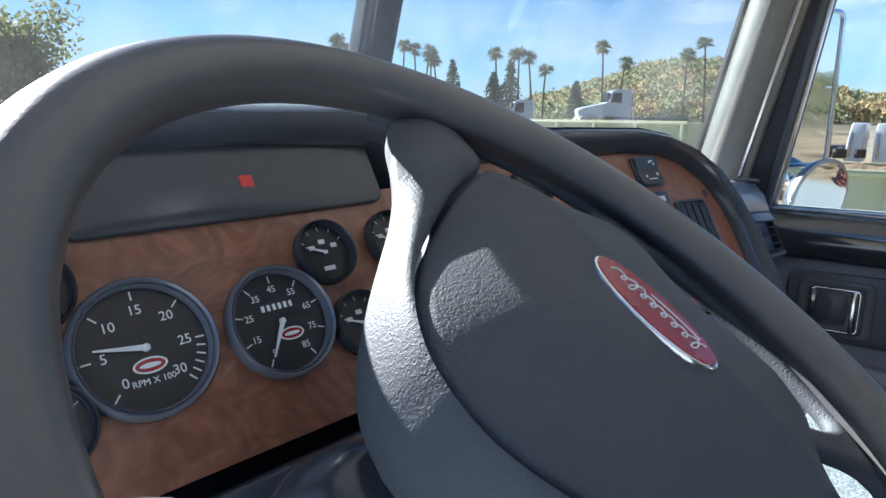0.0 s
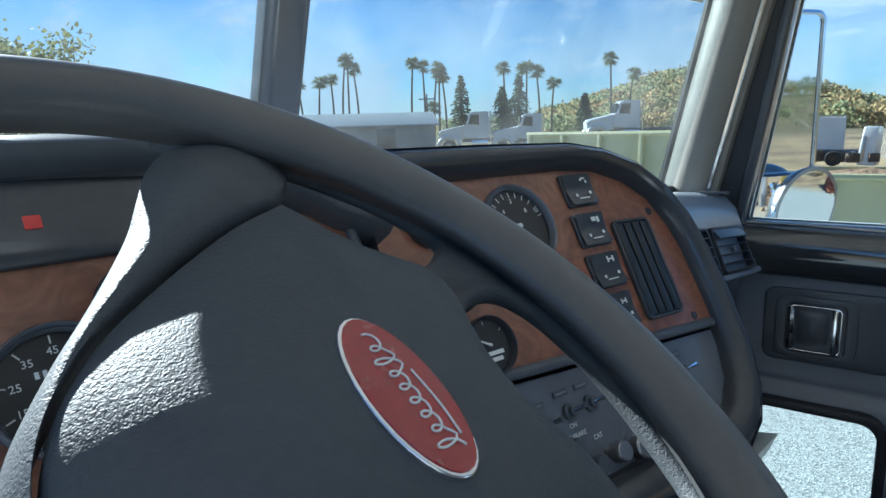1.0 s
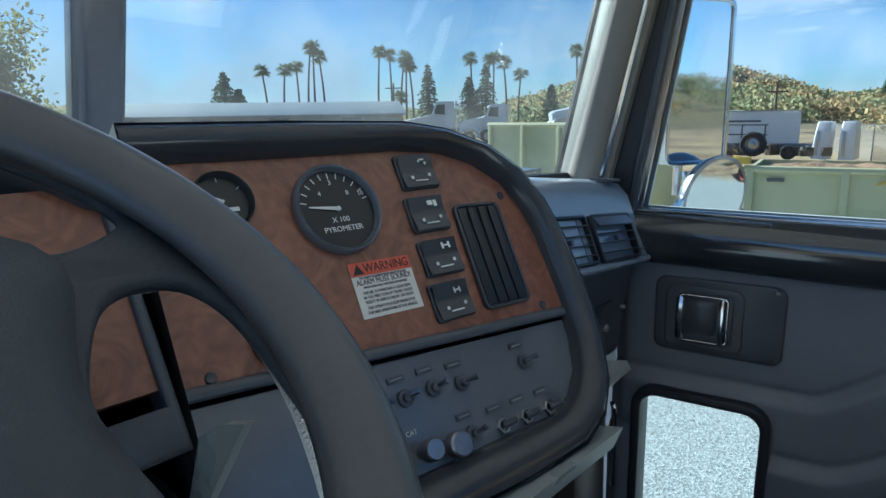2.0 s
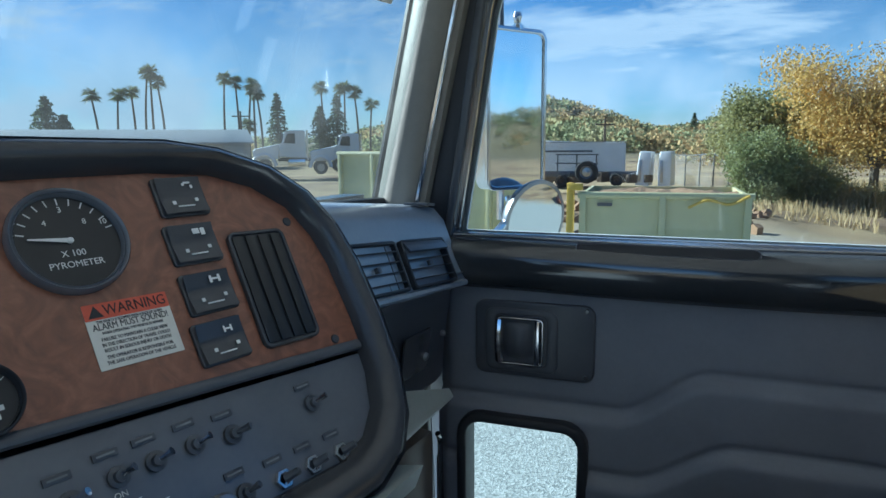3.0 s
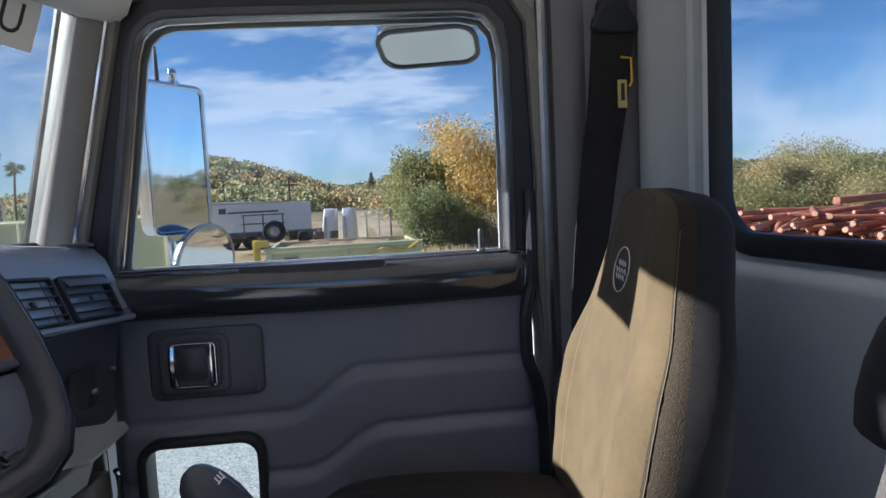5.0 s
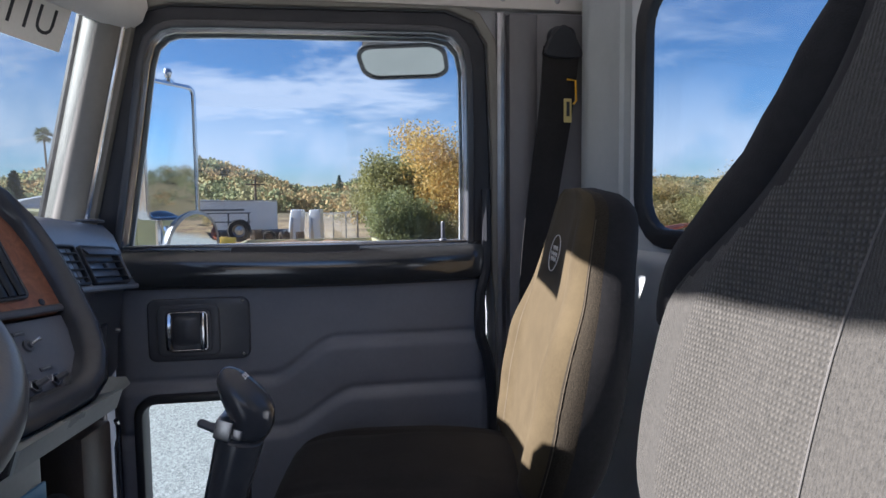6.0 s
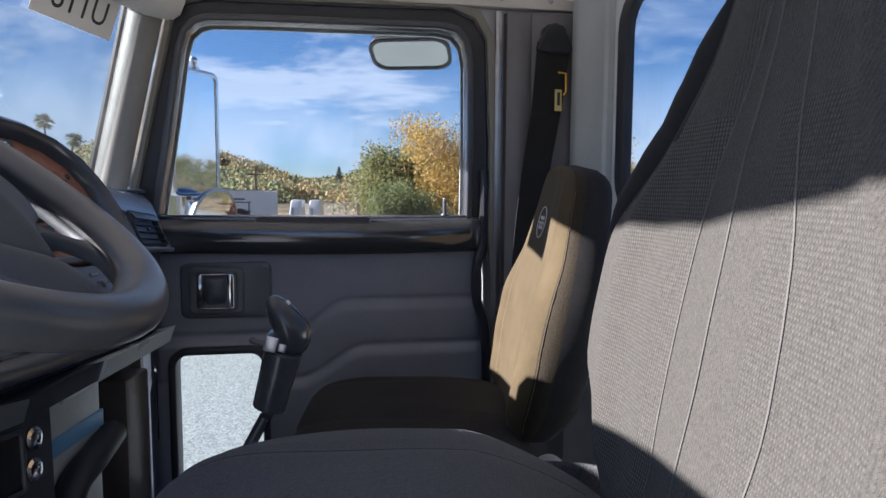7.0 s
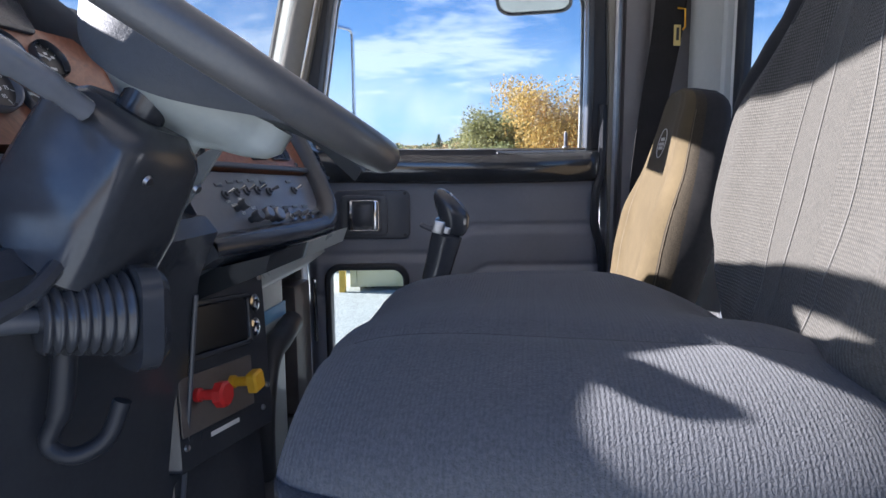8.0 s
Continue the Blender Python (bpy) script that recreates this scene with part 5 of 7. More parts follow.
    for cx, w in ((-0.066, 0.140), (0.108, 0.150)):
        m = VENT @ Matrix.Translation((cx, -0.002, 0.008))
        fr = plate("air_vent", m, [rrect(w + 0.012, 0.090, 0.008), rrect(w, 0.078, 0.005)], -0.012, 0.003, RUBBER, dash, bevel=0.002)
        plate("vent_back", m, [rrect(w, 0.078, 0.005)], -0.022, -0.018, DIAL, fr)
        for k in range(4 if cx < 0 else 3):
            bm = bmesh.new()
            add_box(bm, m @ Matrix.Translation((0, -0.027 + 0.018 * k, -0.003)) @ pose(0, 0, 0, 12), (0, 0, 0), (w - 0.002, 0.0022, 0.012), 0.0006)
            part("slat", bm, RUBBER, fr)
        for k in range(5 if cx < 0 else 0):
            bm = bmesh.new()
            add_box(bm, m, (-w * 0.36 + w * 0.18 * k, 0, -0.010), (0.002, 0.076, 0.010))
            part("slat", bm, DIAL, fr)
        if cx > 0:      # half-closed damper flap
            bm = bmesh.new()
            add_box(bm, m @ Matrix.Translation((0, 0.030, 0.004)) @ pose(0, 0, 0, -24), (0, 0, 0), (w - 0.006, 0.022, 0.005), 0.0015)
            part("damper_flap", bm, BLACK, fr)
        bm = bmesh.new()
        add_box(bm, m, (0, -0.002, 0.0), (0.012, 0.010, 0.008), 0.002)
        part("vent_knob", bm, BLACK, fr)
    bm = bmesh.new()     # speaker grille slot on the top corner
    add_box(bm, pose(1.565, 0.395, 2.333, 0, 6, 10), (0, 0, 0), (0.045, 0.05, 0.006), 0.002)
    part("corner_grille", bm, BLACK, dash)
    bm = bmesh.new()
    rings = []
    for x in (1.05, 1.3, 1.55, 1.60):
        dy = 0.07 * (x - 1.36)
        prof = [(0.300 + dy, 2.196), (0.325 + dy, 2.17), (0.345 + dy, 2.05), (0.35 + dy, 1.975), (0.365 + dy, 1.955), (0.62, 1.93), (0.62, 2.19)]
        rings.append([bm.verts.new((x, y, z)) for y, z in prof])
    loop_faces(bm, rings, True, True, True)
    part("glove_panel", bm, BLACK, dash, angle=45)
    bm = bmesh.new()
    add_tube(bm, [(1.07, 0.274, 2.228), (1.36, 0.294, 2.200), (1.6, 0.312, 2.176)], 0.007, 8)
    part("glove_lip", bm, DASHTOP, dash)
    GLOVE = basis((1.455, 0.343, 2.068), (0.997, 0.07, -0.03), (0.0, -0.15, 0.99), (0.07, -0.99, -0.15))
    plate("glove_door", GLOVE, [rrect(0.105, 0.085, 0.008, -0.002, -0.004)], 0.001, 0.006, GLOSSBLK, dash, bevel=0.002)
    for x, y, r in ((0.034, -0.018, 0.008), (0.105, 0.012, 0.006)):
        bm = bmesh.new()
        add_lathe(bm, GLOVE @ Matrix.Translation((x, y, 0.003)), [(r, 0), (r, 0.006), (r * 0.7, 0.009)], 14)
        part("glove_button", bm, STEEL, dash)
    bm = bmesh.new()     # sloping tray under the wing
    add_prism(bm, basis((0.86, 0, 0), (0, 1, 0), (0, 0, 1), (1, 0, 0)), [(0.105, 2.075), (0.115, 2.045), (0.34, 1.955), (0.60, 1.93), (0.60, 1.98), (0.33, 2.02)], -0.22, -0.04)
    part("under_tray", bm, GLOSSPANEL, dash)
    bm = bmesh.new()     # curved lip along the foot of the glove panel, its reflection coloured in pale
    rings = []
    for x in (1.05, 1.2, 1.35, 1.5, 1.545):
        w = 1.0 - 0.8 * smooth(1.40, 1.545, x)
        rings.append([bm.verts.new((x, 0.300 + dy * (x - 1.0) + o * w, 1.955 + dz * w)) for o, dz, dy in ((0.047, 0.066, 0.02), (0.026, 0.036, 0.02), (0.010, 0.010, 0.02), (0.000, -0.012, 0.02), (0.002, -0.022, 0.02), (0.012, -0.028, 0.02), (0.070, -0.020, 0.02), (0.075, 0.055, 0.02))])
    loop_faces(bm, rings, True, True, True)
    part("glove_foot", bm, PALEGREY, dash, "lip at the foot of the dash, pale for its reflection", angle=60)
    bm = bmesh.new()
    add_tube(bm, soft_path([Vector(q) for q in ((1.552, 0.352, 1.862), (1.565, 0.354, 1.837), (1.572, 0.357, 1.75), (1.578, 0.359, 1.655))]), 0.006, 8)
    part("kick_strip", bm, CHROME, dash, "bright strip beside the footwell")
    bm = bmesh.new()
    add_box(bm, I4, (1.50, 0.42, 1.66), (0.13, 0.10, 0.40), 0.01)
    part("kick_panel", bm, VALVEPLATE, dash, "dark brown footwell panel")
    bm = bmesh.new()     # bent bracket hanging below the column
    add_tube(bm, soft_path([Vector(p) for p in ((0.24, 0.165, 2.05), (0.235, 0.175, 1.97), (0.23, 0.19, 1.93), (0.235, 0.165, 1.915), (0.25, 0.135, 1.93), (0.26, 0.12, 1.97))]), [0.013] * 8 + [0.010] * 30, 10)
    part("hanging_bracket", bm, RUBBER, dash)
    bm = bmesh.new()     # underside plate below the wing; pale colour stands for its reflection
    add_prism(bm, basis((0.98, 0, 0), (0, 1, 0), (0, 0, 1), (1, 0, 0)), [(0.100, 2.076), (0.112, 2.044), (0.345, 1.956), (0.60, 1.932), (0.60, 1.975), (0.33, 2.02)], -0.159, 0.10)
    part("underside_reflection", bm, PALEGREY, dash, "plate under the dash, its reflection put in as pale colour")
    bm = bmesh.new()     # pale gusset between the column and the wing
    add_prism(bm, basis((0.592, 0, 0), (0, 1, 0), (0, 0, 1), (1, 0, 0)), [(0.148, 2.256), (0.178, 2.246), (0.218, 2.222), (0.245, 2.16), (0.262, 2.13), (0.232, 2.145), (0.214, 2.166)], -0.004, 0.004)
    part("gusset", bm, PALEGREY, dash, "pale satin gusset plate beside the column")
    bm = bmesh.new()
    add_tube(bm, soft_path([Vector(q) for q in ((0.575, 0.203, 2.02), (0.572, 0.213, 1.93), (0.566, 0.226, 1.80), (0.56, 0.242, 1.66))]), 0.004, 8)
    part("edge_strip", bm, BLACK, dash)
    # knee panel below the column
    bm = bmesh.new()
    add_prism(bm, basis((0.2, 0, 0), (0, 1, 0), (0, 0, 1), (1, 0, 0)), [(0.185, 2.145), (0.165, 2.12), (0.20, 2.05), (0.222, 1.95), (0.235, 1.85), (0.262, 1.55), (0.70, 1.50), (0.70, 2.2)], -0.32, 0.385)
    part("knee_panel", bm, GLOSSBLK, dash)
    # pale painted heater box beside the console, with a blue band and a black hose
    box = thing("heater_box", (1.02, 0.45, FLOOR_Z), "pale grey-green heater box with a blue band under the dash", "heater box")
    bm = bmesh.new()
    add_box(bm, I4, (1.03, 0.48, 1.72), (0.34, 0.34, 0.54), 0.015)
    part("casing", bm, PALEGREY, box)
    bm = bmesh.new()
    add_box(bm, I4, (1.03, 0.308, 1.855), (0.335, 0.006, 0.035), 0.002)
    part("band", bm, BLUEBAND, box, "faded blue band")
    bm = bmesh.new()
    add_tube(bm, soft_path([Vector(p) for p in ((0.98, 0.29, 1.50), (0.98, 0.285, 1.66), (1.03, 0.285, 1.77), (1.12, 0.285, 1.80), (1.22, 0.30, 1.81))]), 0.030, 12)
    part("hose", bm, RUBBER, box, "black rubber hose")
    # lower console with the parking-brake valves
    cons = thing("lower_console", (0.73, 0.3, FLOOR_Z), "black lower console with a red and a yellow brake valve", "console")
    CON = facing((0.735, 0.230, 1.92), (-0.05, -0.99, 0.10)) @ pose(0, 0, 0, 0, 0, -7)
    bm = bmesh.new()
    add_prism(bm, CON, rrect(0.32, 0.32, 0.01, -0.018, -0.05), -0.30, 0.0, 0.004)
    part("body", bm, GLOSSBLK, cons)
    bm = bmesh.new()
    add_prism(bm, CON, rrect(0.30, 0.26, 0.01, -0.01, -0.33), -0.26, -0.03, 0.004)
    part("lower_body", bm, GLOSSBLK, cons)
    plate("cubby_frame", CON, [rrect(0.205, 0.100, 0.008, -0.035, 0.014), rrect(0.185, 0.080, 0.006, -0.035, 0.014)], 0.001, 0.010, GLOSSBLK, cons, bevel=0.003)
    plate("cubby_door", CON, [rrect(0.183, 0.078, 0.006, -0.035, 0.014)], 0.001, 0.005, DIAL, cons, bevel=0.001)
    for x, y in ((0.092, 0.041), (0.088, -0.006)):
        bm = bmesh.new()
        add_lathe(bm, CON @ Matrix.Translation((x, y, 0)), [(0.018, 0), (0.018, 0.006), (0.012, 0.008), (0.011, 0.003)], 24)
        part("socket", bm, CHROME, cons, "chrome-ringed socket")
    plate("valve_plate", CON, [rrect(0.235, 0.095, 0.004, -0.055, -0.105)], 0.001, 0.004, VALVEPLATE, cons, "brown-grey valve plate", bevel=0.001)
    for x, yv, mt, n in ((-0.127, -0.092, RED, 8), (-0.016, -0.094, YELLOW, 4)):
        m = CON @ Matrix.Translation((x, yv, 0.004))
        bm = bmesh.new()
        add_lathe(bm, m, [(0.012, 0), (0.012, 0.008), (0.009, 0.010), (0.009, 0.040)], 16)
        vlv = part("valve_stem", bm, mt, cons)
        bm = bmesh.new()
        if n == 8:
            add_prism(bm, m, oval(0.022, 0.022, n=8, turn=0.39), 0.040, 0.058, 0.004)
        else:
            add_prism(bm, m @ pose(0, 0, 0, 0, 0, 12), rrect(0.036, 0.036, 0.006), 0.040, 0.058, 0.004)
        part("valve_knob", bm, mt, vlv)
    plate("label_plate", CON, [rrect(0.150, 0.022, 0.001, -0.045, -0.168)], 0.001, 0.003, GLOSSBLK, cons)
    plate("label_bar", CON, [rrect(0.095, 0.008, 0.001, -0.045, -0.168)], 0.003, 0.0036, WHITE, cons)
    for x, y in ((-0.160, 0.075), (-0.160, -0.04), (-0.160, -0.17), (0.125, 0.09), (0.125, -0.13), (0.10, -0.17)):
        bm = bmesh.new()
        add_lathe(bm, CON @ Matrix.Translation((x, y, 0)), [(0.006, 0), (0.005, 0.004), (0.002, 0.003)], 10)
        part("screw", bm, STEEL, cons)


build_dash()


# ---- seats ----
def build_seat(cx, cz, base_y, fabric, front, tall, label, place_label):
    """cz: top of the cushion; base_y: front of the backrest at its foot."""
    seat = thing("driver_seat" if tall else "passenger_seat", (cx, base_y + 0.1, FLOOR_Z), label, "seat", "cab seats")
    H = 0.62 if tall else 0.563
    table = [(0.0, 0.195, 0.050), (0.08, 0.235, 0.066), (0.18, 0.272, 0.075), (0.28, 0.289, 0.079), (0.42, 0.272, 0.079), (0.50, 0.226, 0.076), (0.58, 0.174, 0.072), (0.68, 0.135, 0.067), (0.80, 0.116, 0.062), (0.92, 0.104, 0.055), (0.97, 0.108, 0.046), (1.0, 0.07, 0.025)]
    if not tall:
        table = [(0.0, 0.205, 0.050), (0.10, 0.252, 0.066), (0.28, 0.287, 0.070), (0.45, 0.284, 0.070), (0.60, 0.256, 0.068), (0.72, 0.222, 0.066), (0.84, 0.190, 0.063), (0.92, 0.170, 0.058), (0.965, 0.145, 0.047), (0.99, 0.110, 0.033), (1.0, 0.07, 0.02)]
    lean = 0.17
    zb = cz - 0.03
    def surf(a, h):
        w, d = lerp_table(table, h)
        c, s = math.cos(a), math.sin(a)
        ex = 0.62
        x = w * math.copysign(abs(c) ** ex, c)
        y = d * math.copysign(abs(s) ** ex, s)
        if s < 0:       # front: bolsters stand proud, seams sink
            q = x / max(w, 1e-6)
            y *= 1.0 - 0.16 * math.exp(-(q / 0.55) ** 4) * smooth(0.0, 0.1, h)
            proud = (0.016 if tall else 0.030) * smooth(-0.02, 0.10, h) * (1 - smooth(0.42, 0.68, h))
            y -= proud * smooth(0.50, 0.74, abs(q)) * abs(s) ** 0.5
            for sq in ((-0.62, 0.22) if tall else (-0.62, 0.62)):
                y += 0.006 * math.exp(-((q - sq) / 0.04) ** 2)
        if tall:        # full, square lower bolsters
            low = smooth(0.08, 0.20, h) * (1 - smooth(0.40, 0.60, h)) * smooth(0.78, 1.0, abs(x) / max(w, 1e-6)) * (1 - max(0.0, s)) ** 3
            y -= 0.020 * low
        crease = 0.0 if tall else 0.010 * max(0.0, noise.noise((h * 26 + 2.5 * y * 8, 3.1, 0.4))) * (1 - abs(s)) ** 0.5 * smooth(0.05, 0.25, h) * (1 - smooth(0.55, 0.75, h))
        x -= math.copysign(crease, x)
        bumpy = 0.004 * noise.noise((x * 7, h * 6, cx * 5))
        return Vector((cx + x, base_y - d - y - lean * h * H * (0.7 + 0.5 * h) - (bumpy if s < 0 else -bumpy), zb + h * H))
    n = 72
    bm = bmesh.new()
    rings = []
    for h in [k / 46 for k in range(47)]:
        rings.append([bm.verts.new(surf(2 * math.pi * k / n, h)) for k in range(n)])
    loop_faces(bm, rings, True, True, True)
    back = part("backrest", bm, fabric, seat, angle=180)
    back.data.materials.append(front)
    back.data.materials.append(FABKNIT if tall else FABWEAVESHADE)
    for f in back.data.polygons:      # front face in its own cloth
        if f.index >= 46 * n:
            continue
        a, h = 2 * math.pi * (f.index % n + 0.5) / n, (f.index // n + 0.5) / 46
        if tall:
            c = abs(math.cos(a)) ** 0.62
            f.material_index = 1 if math.sin(a) < -0.25 and c < 0.97 - (0.30 if math.cos(a) > 0 else 0.0) * smooth(0.38, 0.58, h) or math.sin(a) < 0 and h < 0.38 else 0
            # knit ends at this height in place of fading into the seat's upper shadow
            if f.material_index == 1 and 0.25 < c < 0.72 and h < 0.58:
                f.material_index = 2
        else:
            # band of woven cloth beside the front, coloured as if in shade
            f.material_index = 2 if 0.06 < a - math.pi < 0.44 else 1 if math.sin(a) < -0.1 else 0
    for q in ((-0.62, -0.36, -0.02, 0.22) if tall else (-0.955, -0.62, 0.62)):    # stitched seams
        bm = bmesh.new()
        pts = []
        for k in range(26):
            h = 0.04 + 0.86 * k / 25
            w, d = lerp_table(table, h)
            a = -math.acos(max(-1, min(1, math.copysign(abs(q) ** (1 / 0.62), q))))
            pts.append(surf(a, h) + Vector((-0.0006 if q < -0.9 else 0, 0.0008, 0)))
        if tall:
            add_tube(bm, pts, 0.0007, 6)
        else:
            add_tube(bm, pts, 0.0022 if q > -0.9 else 0.0010, 6)
        part("seam", bm, STITCH if tall else SEAMTAN, back, "stitched seam")
    if tall:      # puffy dark bolsters up the sides of the head part
        for side in (0.0, math.pi):
            bm = bmesh.new()
            pts = [surf(side, h) + Vector((0.030 * math.cos(side), 0.018, 0)) for h in [0.36 + 0.59 * k / 24 for k in range(25)]]
            rad = [0.006 + 0.034 * math.sin(math.pi * min(1.0, (k + 2) / 20)) ** 0.6 if k < 18 else max(0.008, 0.040 - 0.005 * (k - 17)) for k in range(25)]
            rad = [r * (1 + 0.015 * math.sin(k * 1.9)) for k, r in enumerate(rad)]
            add_tube(bm, pts, rad, 14)
            part("side_bolster", bm, FABDARK, seat, "puffy black side bolster", angle=180)
    # cushion, worn hollow in the middle and creased along it, its far edge falling to the back
    def sag(q, y, t):
        d = -0.066 * (max(0.0, 0.37 - t) / 0.37) ** 1.3 * smooth(-0.35, 0.25, q) - 0.012 * math.exp(-((q - 0.05) / 0.30) ** 2)
        for q0, bow, dip in ((0.36, 0.10, 0.0030), (0.17, 0.16, 0.0036), (-0.04, 0.12, 0.0026)):
            d -= dip * math.exp(-((q - q0 + bow * (t - 0.5) ** 2 * 3 + 0.02 * math.sin(y * 23)) / 0.022) ** 2) * math.exp(-((t - 0.55) / 0.34) ** 4)
        return d
    L, W = (0.425, 0.285) if tall else (0.46, 0.275)
    cz += 0.023 if tall else 0.0
    bm = bmesh.new()
    rings = []
    fy = base_y - 0.05
    for k in range(61):
        t = k / 60
        e = max(0.0, 1 - abs(2 * t - 1) ** 5) ** 0.35
        y = fy + (L + 0.05) * t
        ring = []
        for j in range(120):
            a = 2 * math.pi * j / 120
            c, s = math.cos(a), math.sin(a)
            w = W * (0.92 + 0.08 * e) * (0.6 + 0.4 * e) if k in (0, 60) else W * (0.86 + 0.14 * e)
            x = w * math.copysign(abs(c) ** 0.45, c)
            z = 0.075 * (0.35 + 0.65 * e) * math.copysign(abs(s) ** 0.6, s)
            if s > 0:
                z -= 0.030 * abs(x / w) ** 2.2 + 0.012 * (2 * t - 1) ** 2 - 0.010
                for sq in (-0.5, 0.5):
                    z -= 0.005 * math.exp(-((x / w - sq) / 0.04) ** 2)
                z += 0.004 * noise.noise((x * 8, y * 8, cx)) + 0.005 * noise.noise((x * 16, y * 5, cx + 3)) * e
                if tall:
                    z += sag(x / w, y, t)
            ring.append(bm.verts.new((cx + x, y, cz - 0.075 + z)))
        rings.append(ring)
    loop_faces(bm, rings, True, True, True)
    for sq in (-0.5, 0.5):
        b2 = bmesh.new()
        pts = []
        for k in range(5, 38):
            t = k / 40
            e = max(0.0, 1 - abs(2 * t - 1) ** 5) ** 0.35
            x = sq * W * (0.86 + 0.14 * e)
            s = max(0.0, 1 - abs(sq) ** (2 / 0.45)) ** 0.5
            y = fy + (L + 0.05) * t
            z = 0.075 * (0.35 + 0.65 * e) * s ** 0.6 - 0.030 * abs(sq) ** 2.2 - 0.012 * (2 * t - 1) ** 2 + 0.010 - 0.005 + 0.004 * noise.noise((x * 8, y * 8, cx)) + 0.005 * noise.noise((x * 16, y * 5, cx + 3)) * e + (sag(sq, y, t) if tall else 0.0)
            pts.append(Vector((cx + x, y, cz - 0.075 + z)))
        add_tube(b2, pts, 0.0009, 6)
        part("cushion_seam", b2, FABDARK, seat)
    part("cushion", bm, FABCUSHION if tall else FABDARK, seat, angle=180)
    # base
    bm = bmesh.new()
    add_box(bm, I4, (cx, base_y + 0.2, cz - 0.185), (0.46, 0.42, 0.07), 0.015)
    part("seat_frame", bm, BLACK, seat)
    bm = bmesh.new()
    add_box(bm, I4, (cx, base_y + 0.2, (FLOOR_Z + cz - 0.22) / 2), (0.36, 0.34, cz - 0.22 - FLOOR_Z), 0.02)
    part("suspension_base", bm, RUBBER, seat)
    for s in (-1, 1):
        bm = bmesh.new()
        add_lathe(bm, pose(cx + s * 0.25, base_y - 0.07, cz - 0.075, 0, 90 * s, 0), [(0.032, -0.02), (0.032, 0.010), (0.026, 0.016)], 24)
        part("hinge_cover", bm, BLACK if tall else TRIMGREY, seat)
    # round stitched mark on the headrest
    h = 0.775 if not tall else 0.80
    p0, p1 = surf(-math.pi / 2, h), surf(-math.pi / 2, h + 0.03)
    up = (p1 - p0).normalized()
    ex = Vector((-1, 0, 0))
    mk = basis(p0 + Vector((0, 0.002, 0)), ex, up, ex.cross(up))
    bm = bmesh.new()
    add_tube(bm, [mk @ Vector((0.044 * math.cos(a), 0.036 * math.sin(a), 0.002)) for a in [2 * math.pi * k / 40 for k in range(40)]], 0.0010, 6, True)
    for y, w in ((0.010, 0.044), (-0.002, 0.060), (-0.012, 0.050)):
        add_tube(bm, [mk @ Vector((-w / 2 + w * k / 7, y + 0.004 * (-1) ** k, 0.002)) for k in range(8)], 0.0009, 6)
    part("stitched_mark", bm, MARK, back, "round pale stitched mark")
    return seat


build_seat(0.325, 2.06, -0.555, FABDARK, FABRIC, True, "charcoal cloth driver seat with a high back, partly in sun", "")
build_seat(1.315, 1.86, -0.555, FABDARK, FABTAN, False, "passenger seat with a tan cloth front and dark sides", "")


